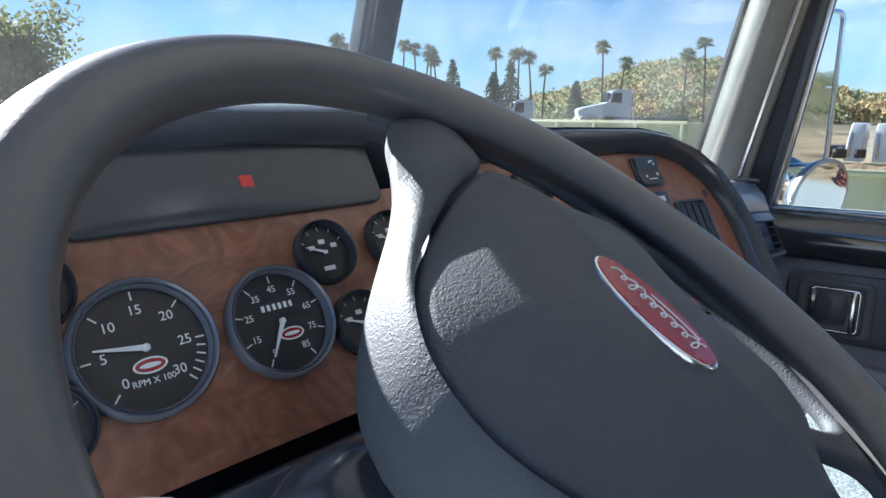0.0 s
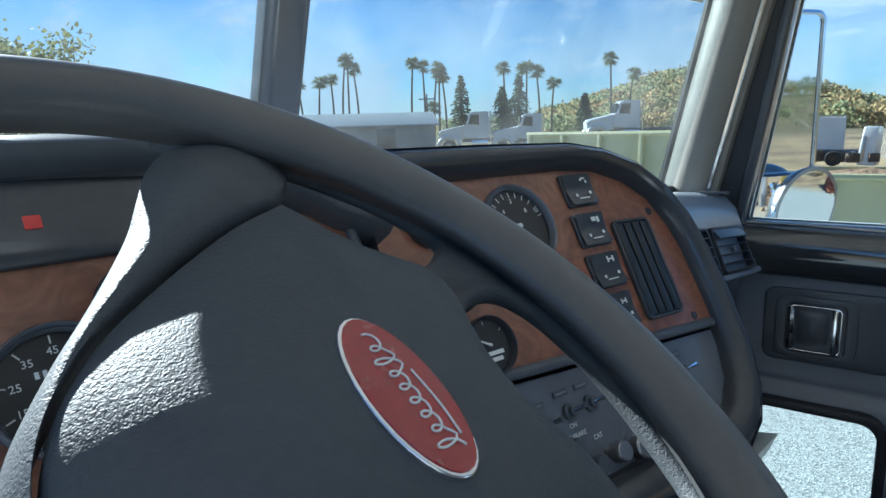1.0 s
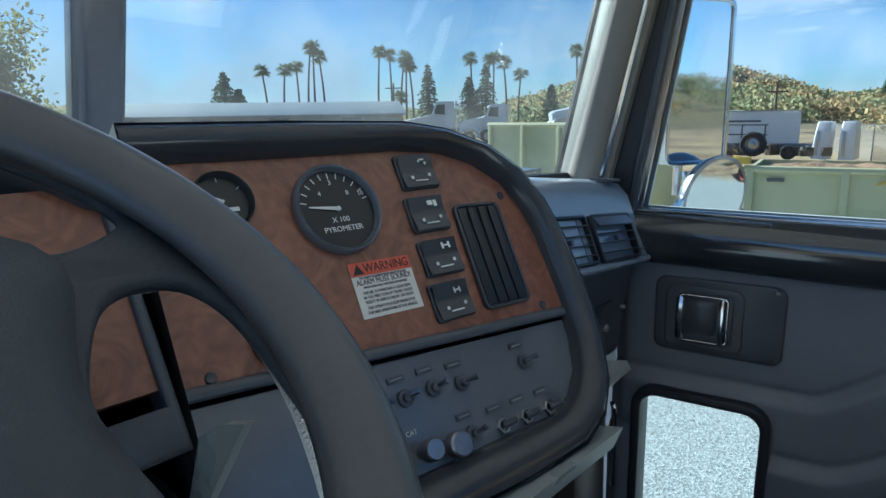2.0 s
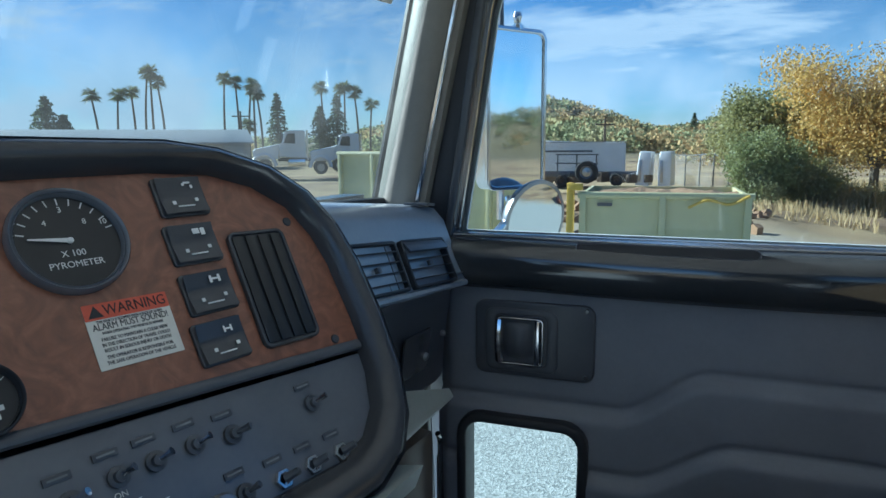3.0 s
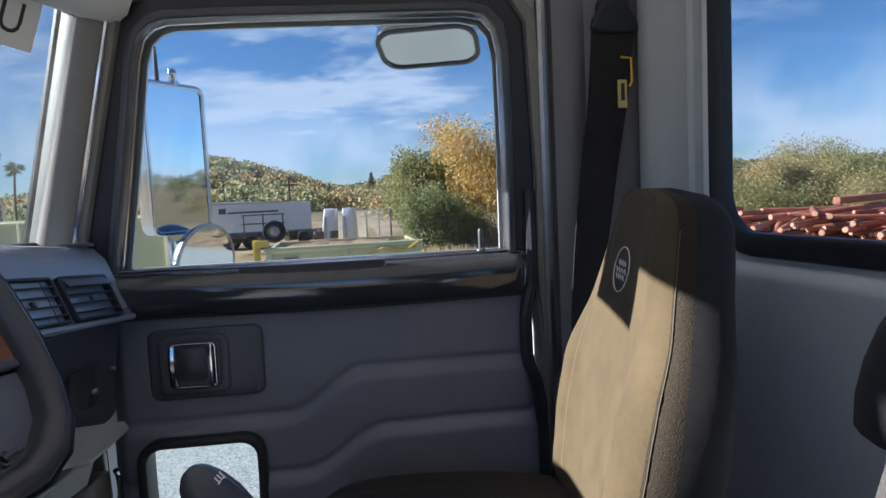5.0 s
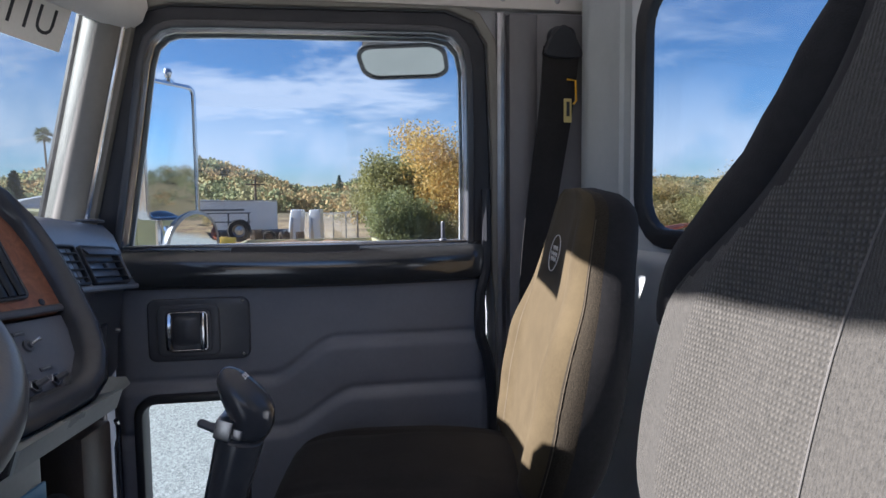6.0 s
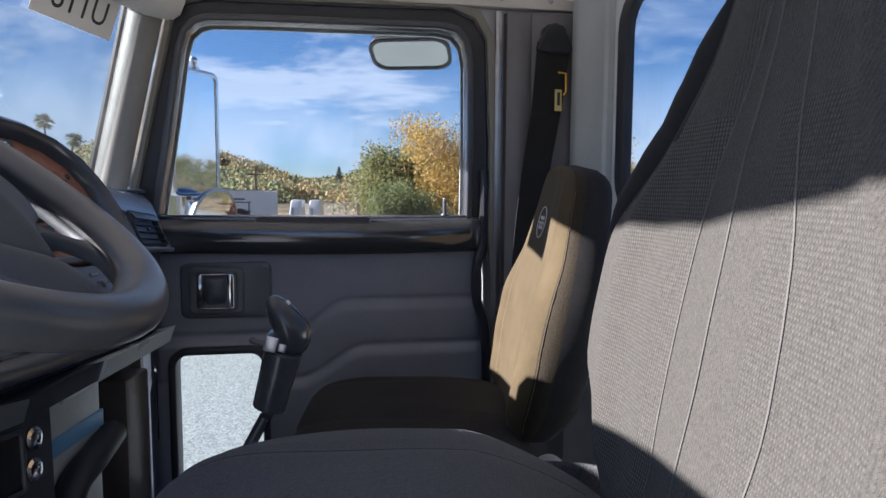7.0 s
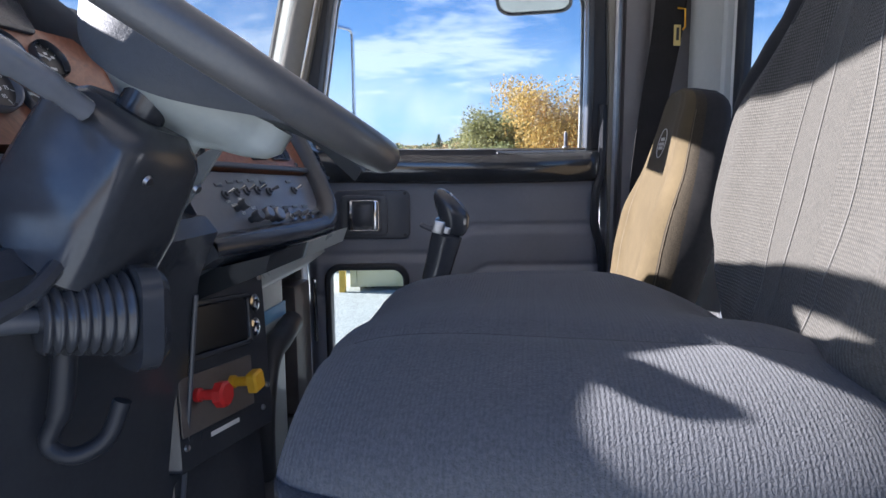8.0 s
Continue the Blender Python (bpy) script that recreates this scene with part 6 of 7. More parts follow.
# ---- gear lever ----
def build_lever():
    lev = thing("gear_lever", (0.78, 0.02, FLOOR_Z), "black gear lever with a polished knob and vinyl grip", "gear lever")
    top = Vector((0.812, -0.181, 2.138))
    d = Vector((-0.06, -0.27, 0.96)).normalized()
    ex = Vector((1, 0, 0)).cross(d).normalized()
    m = basis(top, ex.cross(d), ex, d)
    for off in (-0.012, 0.014):
        bm = bmesh.new()
        add_tube(bm, [m @ Vector((off, 0.0, -0.15)), Vector((0.80 + off, -0.035, 1.80)), Vector((0.80 + off * 0.6, 0.07, FLOOR_Z))], 0.009, 10)
        part("rod", bm, GLOSSBLK, lev)
    bm = bmesh.new()
    add_lathe(bm, m, [(0.020, -0.142), (0.0250, -0.140), (0.0255, -0.134), (0.0265, -0.100), (0.0285, -0.064), (0.0285, -0.048), (0.022, -0.043)], 24)
    part("grip", bm, GLOSSBLK, lev, "black vinyl grip")
    bm = bmesh.new()
    add_lathe(bm, m, [(0.020, -0.052), (0.021, -0.046), (0.021, -0.034), (0.020, -0.026)], 20)
    part("collar", bm, STEEL, lev, "steel collar")
    bm = bmesh.new()
    rings = []
    for h, a, b, s in ((-0.042, 0.020, 0.022, 0.004), (-0.034, 0.022, 0.024, 0.005), (-0.022, 0.024, 0.026, 0.005), (-0.0043, 0.027, 0.030, -0.003), (0.0060, 0.0265, 0.0285, -0.010), (0.0140, 0.025, 0.0255, -0.017), (0.023, 0.020, 0.0185, -0.025), (0.029, 0.013, 0.011, -0.030), (0.032, 0.005, 0.004, -0.032)):
        rings.append([bm.verts.new(m @ Vector((a * 1.06 * math.cos(2 * math.pi * k / 28), s + 0.002 + b * 1.08 * math.sin(2 * math.pi * k / 28), h))) for k in range(28)])
    loop_faces(bm, rings, True, True, True)
    knob = part("knob", bm, GLOSSBLK, lev, "glossy black knob", angle=180)
    for x in (-0.006, -0.001, 0.004):
        plate("pattern_bar", m @ pose(x, -0.010, 0.0252, -36), [rrect(0.0016, 0.012, 0.0005)], 0.0, 0.0008, WHITE, knob)
    plate("pattern_bar", m @ pose(0.0005, -0.010, 0.0252, -36), [rrect(0.013, 0.0014, 0.0005)], 0.0, 0.0009, WHITE, knob)
    bm = bmesh.new()
    add_box(bm, m, (0.010, -0.0165, -0.034), (0.034, 0.021, 0.025), 0.003)
    add_box(bm, m, (0.012, 0.000, -0.036), (0.026, 0.012, 0.013), 0.002)
    part("splitter_block", bm, STEEL, lev, "square bright splitter block")
    bm = bmesh.new()
    add_tube(bm, soft_path([m @ Vector(p) for p in ((0.0, -0.020, -0.046), (0.0, -0.038, -0.046), (0.0, -0.054, -0.044))]), [0.0065] * 6 + [0.0055] * 6 + [0.003], 8, flat=0.8)
    part("range_selector", bm, BLACK, lev)
    bm = bmesh.new()
    prof = []
    for k in range(6):
        prof += [(0.11 - 0.014 * k, 0.03 * k), (0.095 - 0.014 * k, 0.012 + 0.03 * k)]
    add_lathe(bm, Matrix.Translation((0.80, 0.075, FLOOR_Z)), prof, 24)
    part("floor_boot", bm, RUBBER, lev)


build_lever()


# ---- belt, mirrors, sign ----
def build_belt():
    belt = thing("seat_belt", (1.72, -0.80, 2.1), "black seat belt hanging from its pillar anchor", "seat belt")
    path = [DOOR @ Vector(p) for p in ((1.100, 2.77, 0.060), (1.082, 2.60, 0.064), (1.050, 2.40, 0.068), (1.022, 2.20, 0.075), (1.0, 1.90, 0.08))]
    bm = bmesh.new()
    side = Vector((0.25, -0.97, 0)).normalized() * 0.052
    out = Vector((-0.97, -0.25, 0)) * 0.0015
    rings = []
    for k, p in enumerate(soft_path(path, 5)):
        w = side * (1.0 - 0.32 * k / 20)
        rings.append([bm.verts.new(q) for q in (p - w + out, p + w + out, p + w - out, p - w - out)])
    loop_faces(bm, rings, True, True, True)
    part("webbing", bm, FABDARK, belt)
    bm = bmesh.new()
    m = basis(DOOR @ Vector((1.102, 2.785, 0.056)), side.normalized(), (0, 0, 1), -out.normalized() * -1)
    add_prism(bm, m, rrect(0.075, 0.075, 0.025), -0.012, 0.012, 0.005)
    part("anchor", bm, RUBBER, belt)
    bm = bmesh.new()
    add_prism(bm, m, soft_loop([(-0.050, -0.040), (0.0, -0.046), (0.050, -0.040), (0.050, -0.018), (0.026, 0.022), (0.0, 0.040), (-0.026, 0.022), (-0.050, -0.018)]), -0.006, 0.016, 0.004)
    part("guide_loop", bm, RUBBER, belt)
    t = basis(DOOR @ Vector((1.112, 2.60, 0.070)), side.normalized(), (0, 0, 1), out.normalized())
    plate("care_tag", t, [rrect(0.022, 0.062, 0.002, 0.0, 0.004)], 0.002, 0.003, LABELY, belt, "pale yellow care tag")
    plate("tag_print", t, [rrect(0.009, 0.038, 0.001, 0.001, 0.008)], 0.003, 0.0035, INK, belt)
    bm = bmesh.new()
    add_tube(bm, [t @ Vector(p) for p in ((0.016, 0.020, 0.004), (0.024, 0.030, 0.004), (0.022, 0.082, 0.004), (-0.002, 0.084, 0.004))], 0.003, 6)
    part("tag_clip", bm, YELLOW, belt)
    # soft trim beside the belt
    bm = bmesh.new()
    rings = []
    for z in (1.5, 2.2, 2.5, 2.86):
        rings.append([bm.verts.new(DOOR @ Vector((u, z, n))) for u, n in ((0.965, 0.0), (0.97, 0.02), (1.0, 0.032), (1.03, 0.03), (1.045, 0.022), (1.06, 0.03), (1.12, 0.036), (1.19, 0.03), (1.20, 0.0))])
    loop_faces(bm, rings, True, True, True)
    tagged(part("trim", bm, PILLARVINYL), "dark grey vinyl cover over the pillar behind the door", "trim", kind="structure")
    bm = bmesh.new()
    add_tube(bm, [DOOR @ Vector((0.945, z, 0.018)) for z in (1.5, 2.0, 2.5, 2.86)], 0.012, 8)
    tagged(part("trim", bm, STEEL), "bright metal edge of the door opening", "trim", kind="structure")


build_belt()


def build_mirrors():
    mir = thing("side_mirror", (2.24, 0.49, 2.30), "tall chrome-framed truck mirror on tubular arms outside the door", "mirror")
    m = facing((2.24, 0.474, 2.545), (-0.42, -0.91, 0.0))
    loop = rrect(0.225, 0.455, 0.03)
    bm = bmesh.new()
    add_prism(bm, m, loop, -0.045, 0.0, 0.004)
    part("housing", bm, CHROME, mir)
    plate("frame", m, [rrect(0.230, 0.46, 0.032), rrect(0.205, 0.435, 0.022)], -0.002, 0.010, CHROME, mir, bevel=0.003)
    plate("mirror_glass", m, [rrect(0.207, 0.437, 0.022)], 0.001, 0.004, MIRROR, mir)
    bm = bmesh.new()
    add_tube(bm, [(2.27, 0.535, 2.22), (2.27, 0.535, 2.5), (2.27, 0.535, 2.76)], 0.012, 8)
    part("back_post", bm, CHROME, mir)
    bm = bmesh.new()
    add_tube(bm, soft_path([(2.25, 0.50, 2.29), (2.22, 0.48, 2.25), (2.05, 0.44, 2.22), (1.78, 0.38, 2.20)]), 0.012, 8)
    part("lower_arm", bm, CHROME, mir)
    bm = bmesh.new()
    add_lathe(bm, Matrix.Translation((2.25, 0.475, 2.77)), [(0.018, 0), (0.018, 0.012), (0.010, 0.014), (0.010, 0.03), (0.014, 0.035), (0.010, 0.048)], 14)
    part("top_nut", bm, CHROME, mir)
    ant = thing("aerial", (2.33, 0.56, 2.75), "short black aerial on the mirror bracket", "aerial")
    bm = bmesh.new()
    add_lathe(bm, Matrix.Translation((2.33, 0.56, 2.72)), [(0.014, 0), (0.014, 0.06), (0.008, 0.065), (0.006, 0.16), (0.003, 0.20)], 12)
    part("mast", bm, BLACK, ant)
    cvx = thing("convex_mirror", (2.22, 0.41, 2.15), "round chrome convex mirror below the side mirror", "mirror")
    m2 = facing((2.226, 0.408, 2.224), (-0.36, -0.92, -0.14)) @ Matrix.Scale(1.15, 4)
    bm = bmesh.new()
    add_lathe(bm, m2, [(0.02, -0.07), (0.06, -0.055), (0.098, -0.02), (0.108, 0.0), (0.108, 0.006), (0.098, 0.008)], 40, True, False)
    part("shell", bm, STEEL, cvx)
    bm = bmesh.new()
    add_lathe(bm, m2, [(0.098, 0.0075), (0.08, 0.0105), (0.055, 0.0135), (0.03, 0.0153), (0.008, 0.016)], 40, False, True)
    part("mirror_glass", bm, MIRROR, cvx, angle=180)
    bm = bmesh.new()
    add_tube(bm, [(2.24, 0.42, 2.21), (2.26, 0.46, 2.25)], 0.01, 8)
    part("bracket", bm, CHROME, cvx)
    ld = thing("look_down_mirror", (1.97, -0.32, 2.84), "small chrome look-down mirror hung above the door window", "mirror")
    m3 = facing((1.972, -0.322, 2.779), (-0.45, 0.06, -0.89))
    bm = bmesh.new()
    add_prism(bm, m3, rrect(0.262, 0.150, 0.05), -0.035, 0.0, 0.006)
    part("housing", bm, CHROME, ld)
    plate("frame", m3, [rrect(0.264, 0.152, 0.052), rrect(0.238, 0.128, 0.042)], -0.002, 0.008, GLOSSBLK, ld, bevel=0.003)
    plate("mirror_glass", m3, [rrect(0.242, 0.132, 0.042)], 0.001, 0.003, DULLMIRROR, ld)
    for y in (-0.262, -0.378):
        bm = bmesh.new()
        add_tube(bm, [(1.97, y, 2.82), (1.95, y + 0.01, 2.86), (1.86, y + 0.02, 2.885)], 0.011, 8)
        part("bracket", bm, CHROME, ld)


build_mirrors()


def build_sign():
    ex = (PIL_HI - POST_HI); ex.z = 0; ex.normalize()
    up = ((PIL_HI - PIL_LO).normalized() + (POST_HI - POST_LO).normalized()).normalized()
    n = ex.cross(up).normalized()
    if n.y > 0:
        n = -n
    t = (2.755 - 2.33) / 0.54
    a, b = POST_LO.lerp(POST_HI, t), PIL_LO.lerp(PIL_HI, t)
    c = a.lerp(b, 0.738) + Vector((0, 0, 0.006))
    m = basis(c + n * 0.010, ex, up, ex.cross(up)) @ pose(0, 0, 0, 0, 0, -3)
    s = tagged(plate("paper_sign", m, [rrect(0.245, 0.098, 0.002)], 0, 0.0008, PAPER), "white paper sign taped inside the top of the windscreen", "sign")
    words("lettering", "U118", m @ Matrix.Translation((0.008, 0.002, 0.0012)) @ Matrix.Diagonal((-1, 1, 1, 1)), 0.085, INK, s, squeeze=0.92)


build_sign()


# ---- yard ----
def wheel_parts(parent, c, axis, r, w, rim=STEEL):
    """A tyre with its rim as parts of a vehicle."""
    m = facing(c, axis)
    bm = bmesh.new()
    add_lathe(bm, m, [(r * 0.56, -w / 2), (r * 0.9, -w / 2), (r, -w * 0.36), (r, w * 0.36), (r * 0.9, w / 2), (r * 0.56, w / 2)], 28, False, False)
    wh = part("tyre", bm, TYRE, parent)
    bm = bmesh.new()
    add_lathe(bm, m, [(r * 0.57, -w * 0.45), (r * 0.57, w * 0.38), (r * 0.5, w * 0.3), (r * 0.42, w * 0.05), (r * 0.2, w * 0.1), (r * 0.18, w * 0.35), (r * 0.1, w * 0.38)], 24)
    part("rim", bm, rim, wh)


def build_white_truck(x, y, heading, z=0.0, scale=1.0, name="white_lorry", group="white lorries"):
    """A conventional tractor unit; its nose points along heading (degrees)."""
    m = Matrix.Translation((x, y, z)) @ Matrix.Rotation(radians(heading), 4, "Z") @ Matrix.Scale(scale, 4)
    t = thing(name, (x, y, z), "white conventional lorry tractor parked in the yard", "lorry", group)
    sidef = m @ basis((0, 0, 0), (1, 0, 0), (0, 0, 1), (0, -1, 0))
    bm = bmesh.new()
    add_prism(bm, sidef, [(0.0, 1.15), (0.0, 2.05), (0.25, 2.15), (0.45, 2.85), (0.75, 2.98), (1.75, 2.98), (1.85, 2.9), (1.85, 1.05)], -1.0, 1.0, 0.06)
    part("cab", bm, WHITEPAINT, t)
    bm = bmesh.new()
    add_prism(bm, sidef, [(-1.75, 0.95), (-1.82, 1.55), (-1.65, 1.72), (0.05, 2.06), (0.05, 1.0)], -0.85, 0.85, 0.10)
    part("bonnet", bm, WHITEPAINT, t)
    for s in (-1.005, 1.005):
        bm = bmesh.new()
        add_prism(bm, sidef, [(0.38, 2.12), (0.58, 2.75), (1.15, 2.78), (1.15, 2.05)], s - 0.01 * (1 if s > 0 else -1), s + 0.012 * (1 if s > 0 else -1))
        part("side_window", bm, DARKGLASS, t)
        bm = bmesh.new()
        add_tube(bm, [m @ Vector((-1.05 + 0.78 * math.cos(a), s * 0.92, 0.5 + 0.78 * math.sin(a))) for a in [math.pi * k / 10 for k in range(11)]], 0.12, 8)
        part("wing", bm, WHITEPAINT, t)
    bm = bmesh.new()
    add_prism(bm, m @ basis((0, 0, 0), (0, -1, 0), (0, 0, 1), (-1, 0, 0)), [(-0.85, 2.14), (0.85, 2.14), (0.80, 2.80), (-0.80, 2.80)], -0.35, -0.20)
    part("windscreen", bm, DARKGLASS, t)
    bm = bmesh.new()
    add_box(bm, m, (3.0, 0, 0.95), (6.2, 0.85, 0.25), 0.03)
    part("chassis", bm, BLACK, t)
    bm = bmesh.new()
    add_box(bm, m, (1.2, -0.95, 0.72), (1.2, 0.5, 0.55), 0.12)
    add_box(bm, m, (1.2, 0.95, 0.72), (1.2, 0.5, 0.55), 0.12)
    part("fuel_tanks", bm, CHROME, t)
    ax = (m.to_3x3() @ Vector((0, -1, 0))).normalized()
    for xx, yy in ((-1.05, 0.95), (-1.05, -0.95), (4.2, 0.85), (4.2, -0.85), (5.5, 0.85), (5.5, -0.85)):
        wheel_parts(t, m @ Vector((xx, yy, 0.5)), ax if yy > 0 else -ax, 0.5 * scale, 0.34 * scale)
    for yy in (1.12, -1.12):
        bm = bmesh.new()
        add_lathe(bm, m @ Matrix.Translation((1.98, yy * 0.9, 0.9)), [(0.06, 0), (0.06, 2.1)], 12)
        part("exhaust_stack", bm, CHROME, t)
    return t


build_white_truck(35.3, 32.6, 312, 0.45)
build_white_truck(37.6, 29.5, 312, 0.35, 0.95)
build_white_truck(42.0, 24.4, 312, 0.9)


def build_bins():
    """Two pale olive roll-off bins with ribs; low one has a yellow gate post."""
    for (ax, ay), (bx, by), h, name, lab in (((12.1, 8.9), (11.55, 4.85), 2.24, "tall_waste_bin", "tall pale olive steel waste bin in the gravel yard"),
                                        ((9.98, 2.68), (10.45, 0.33), 1.66, "waste_bin", "pale olive steel waste bin with rail and latch")):
        a, b = Vector((ax, ay, 0)), Vector((bx, by, 0))
        d = (b - a).normalized()
        n = Vector((d.y, -d.x, 0))          # towards the cab
        if n.x > 0:
            n = -n
        L = (b - a).length
        t = thing(name, (a + b) / 2, lab, "waste bin", "waste bins")
        m = basis(a, d, (0, 0, 1), d.cross(Vector((0, 0, 1))))
        w = 2.1 if h < 2 else 1.2
        sgn = 1 if m.to_3x3().col[2].dot(n) > 0 else -1
        for z0, z1, nm in ((0.0, -0.05, "front_side"), (-w, -w + 0.05, "back_side")):
            bm = bmesh.new()
            add_prism(bm, m, [(0, 0.2), (L, 0.2), (L, h), (0, h)], sgn * z0, sgn * z1)
            part(nm, bm, OLIVE, t)
        for u in (0.0, L - 0.05):
            bm = bmesh.new()
            add_prism(bm, m, [(u, 0.2), (u + 0.05, 0.2), (u + 0.05, h), (u, h)], sgn * -0.05, sgn * (-w + 0.05))
            part("end_wall", bm, OLIVE, t)
        bm = bmesh.new()
        add_prism(bm, m, [(0, 0.12), (L, 0.12), (L, 0.2), (0, 0.2)], 0, sgn * -w)
        part("floor_plate", bm, OLIVE, t)
        bm = bmesh.new()
        add_tube(bm, [m @ Vector((-0.02, h, 0.03 * sgn)), m @ Vector((L + 0.02, h, 0.03 * sgn))], 0.05, 8)
        part("top_rail", bm, OLIVE, t)
        k = max(2, int(L / 0.95))
        for i in range(k + 1):
            bm = bmesh.new()
            add_box(bm, m, (0.06 + (L - 0.12) * i / k, (h + 0.2) / 2, 0.04 * sgn), (0.09, h - 0.2, 0.08), 0.01)
            part("rib", bm, OLIVE, t)
        if h < 2:      # heaped with dirt up to the rim
            load = thing("dirt_load", (a + b) / 2, "brown dirt and clods filling the pale olive bin", "dirt")
            bm = bmesh.new()
            add_sheet(bm, lambda s, q: m @ Vector((0.07 + (L - 0.14) * s, h - 0.09 + 0.07 * math.sin(math.pi * q) ** 0.5 * (0.6 + 0.4 * math.sin(math.pi * s)) + 0.09 * noise.noise((s * 7, q * 6, 2)), sgn * (-0.07 - (w - 0.14) * q))), 60, 40)
            part("heap", bm, DIRT, load)
        for u in (0.3, L - 0.3):
            wheel_parts(t, m @ Vector((u, 0.1, -0.3 * sgn)), m.to_3x3().col[2], 0.1, 0.12)
        if h < 2:
            bm = bmesh.new()
            add_tube(bm, soft_path([m @ Vector(p) for p in ((L - 0.85, h - 0.16, 0.10 * sgn), (L - 0.6, h - 0.05, 0.10 * sgn), (L - 0.3, h - 0.10, 0.10 * sgn), (L - 0.05, h + 0.02, 0.10 * sgn))]), 0.022, 6)
            part("latch_bar", bm, YELLOWPOST, t)
            bm = bmesh.new()
            add_box(bm, m, (0.38, h - 0.14, 0.03 * sgn), (0.22, 0.05, 0.03))
            part("label_plate", bm, BLACK, t)
    post = thing("yellow_post", (9.93, 2.80, 0), "faded yellow steel post at the bin's corner", "post")
    bm = bmesh.new()
    add_box(bm, I4, (9.93, 2.80, 0.92), (0.10, 0.10, 1.84), 0.012)
    part("shaft", bm, YELLOWPOST, post)
    bm = bmesh.new()
    add_box(bm, I4, (9.90, 2.72, 1.78), (0.08, 0.22, 0.10), 0.012)
    part("hinge_lug", bm, YELLOWPOST, post)


build_bins()


def build_box_trailer():
    t = thing("box_trailer", (33.7, 10.2, 0.4), "white box trailer parked behind the rubble bank", "trailer")
    a, b = Vector((32.85, 12.7, 0)), Vector((34.4, 7.85, 0))
    d = (b - a).normalized()
    m = basis(a, d, (0, 0, 1), d.cross(Vector((0, 0, 1))))
    L = (b - a).length
    bm = bmesh.new()
    add_prism(bm, m, [(0, 0.50), (L, 0.50), (L, 2.36), (0, 2.55)], -2.2, 0.0, 0.03)
    part("body", bm, WHITEPAINT, t)
    for z, hh in ((2.42, 0.05), (0.55, 0.07)):
        bm = bmesh.new()
        add_box(bm, m, (L / 2, z if z < 1 else z, 0.02), (L, hh, 0.05))
        part("edge_rail", bm, STEEL, t)
    for k in range(9):
        bm = bmesh.new()
        add_box(bm, m, (0.05 + (L - 0.1) * k / 8, 1.55, 0.012), (0.03, 1.5, 0.02))
        part("seam_post", bm, WHITEPAINT, t)
    bm = bmesh.new()
    add_box(bm, m, (L * 0.42, 1.95, 0.015), (L * 0.5, 0.10, 0.02))
    part("lettering_bar", bm, PANELGREY, t)
    bm = bmesh.new()
    add_box(bm, m, (L * 0.12, 2.05, 0.015), (0.35, 0.28, 0.02))
    part("logo_panel", bm, BLACK, t)
    for u in (1.0, 1.9):
        wheel_parts(t, m @ Vector((u, 0.45, -0.25)), m.to_3x3().col[2], 0.42, 0.28)
    # bare chassis in front of it, with one big upright wheel
    c = thing("trailer_chassis", (30.3, 8.5, 0.4), "bare truck chassis with a large steel-rimmed wheel", "chassis")
    for off in (0.0, 0.8):
        bm = bmesh.new()
        add_box(bm, Matrix.Translation((30.2 + off, 9.0, 0.92)) @ Matrix.Rotation(radians(12), 4, "Z"), (0, 0, 0), (0.10, 6.2, 0.24), 0.02)
        part("rail", bm, BLACK, c)
    for y in (6.6, 8.0, 9.4, 10.8):
        bm = bmesh.new()
        add_box(bm, I4, (30.55, y, 0.92), (1.1, 0.12, 0.16), 0.02)
        part("cross_member", bm, BLACK, c)
    wheel_parts(c, Vector((29.75, 8.50, 1.05)), Vector((-1, -0.1, 0)), 0.52, 0.32)
    wheel_parts(c, Vector((29.95, 9.75, 0.62)), Vector((-1, -0.1, 0)), 0.28, 0.25, BARK)
    wheel_parts(c, Vector((30.1, 7.2, 0.72)), Vector((-1, -0.1, 0)), 0.30, 0.3, BARK)
    bm = bmesh.new()
    for k in range(9):
        add_box(bm, Matrix.Translation((30.2 + 0.4 * random.random(), 5.9 + 0.65 * k, 0.72)) @ Matrix.Rotation(random.random() * 3, 4, "Z"), (0, 0, 0.1 * random.random()), (0.3 + 0.4 * random.random(), 0.25, 0.2 + 0.3 * random.random()), 0.03)
    part("axle_parts", bm, BARK, c)
    rack = thing("steel_rack", (30.6, 9.2, 0.4), "dark steel pipe rack on the bare chassis", "rack")
    for y in (8.30, 9.25, 10.2):
        bm = bmesh.new()
        add_tube(bm, [(30.6, y, 1.0), (30.6, y, 1.86)], 0.035, 6)
        part("post", bm, BLACK, rack)
    for z in (1.42, 1.84):
        bm = bmesh.new()
        add_tube(bm, [(30.6, 8.2, z), (30.6, 10.3, z)], 0.03, 6)
        part("rail", bm, BLACK, rack)
    for y, lean in ((6.15, 3), (5.15, -2)):
        f = thing("wind_fairing", (30.9, y, 0.5), "white upright lorry wind fairing standing on the ground", "fairing", "wind fairings")
        bm = bmesh.new()
        mm = Matrix.Translation((30.9, y, 0.45)) @ Matrix.Rotation(radians(lean), 4, "X")
        rings = []
        for z, wx, wy, sy in ((0, 0.5, 0.29, 0.0), (0.9, 0.48, 0.28, -0.02), (1.45, 0.42, 0.26, -0.04), (1.52, 0.38, 0.24, -0.05)):
            rings.append([bm.verts.new(mm @ Vector((x, yy + sy, z))) for x, yy in rrect(2 * wx, 2 * wy, 0.06)])
        loop_faces(bm, rings, True, True, True)
        part("shell", bm, WHITEPAINT, f)
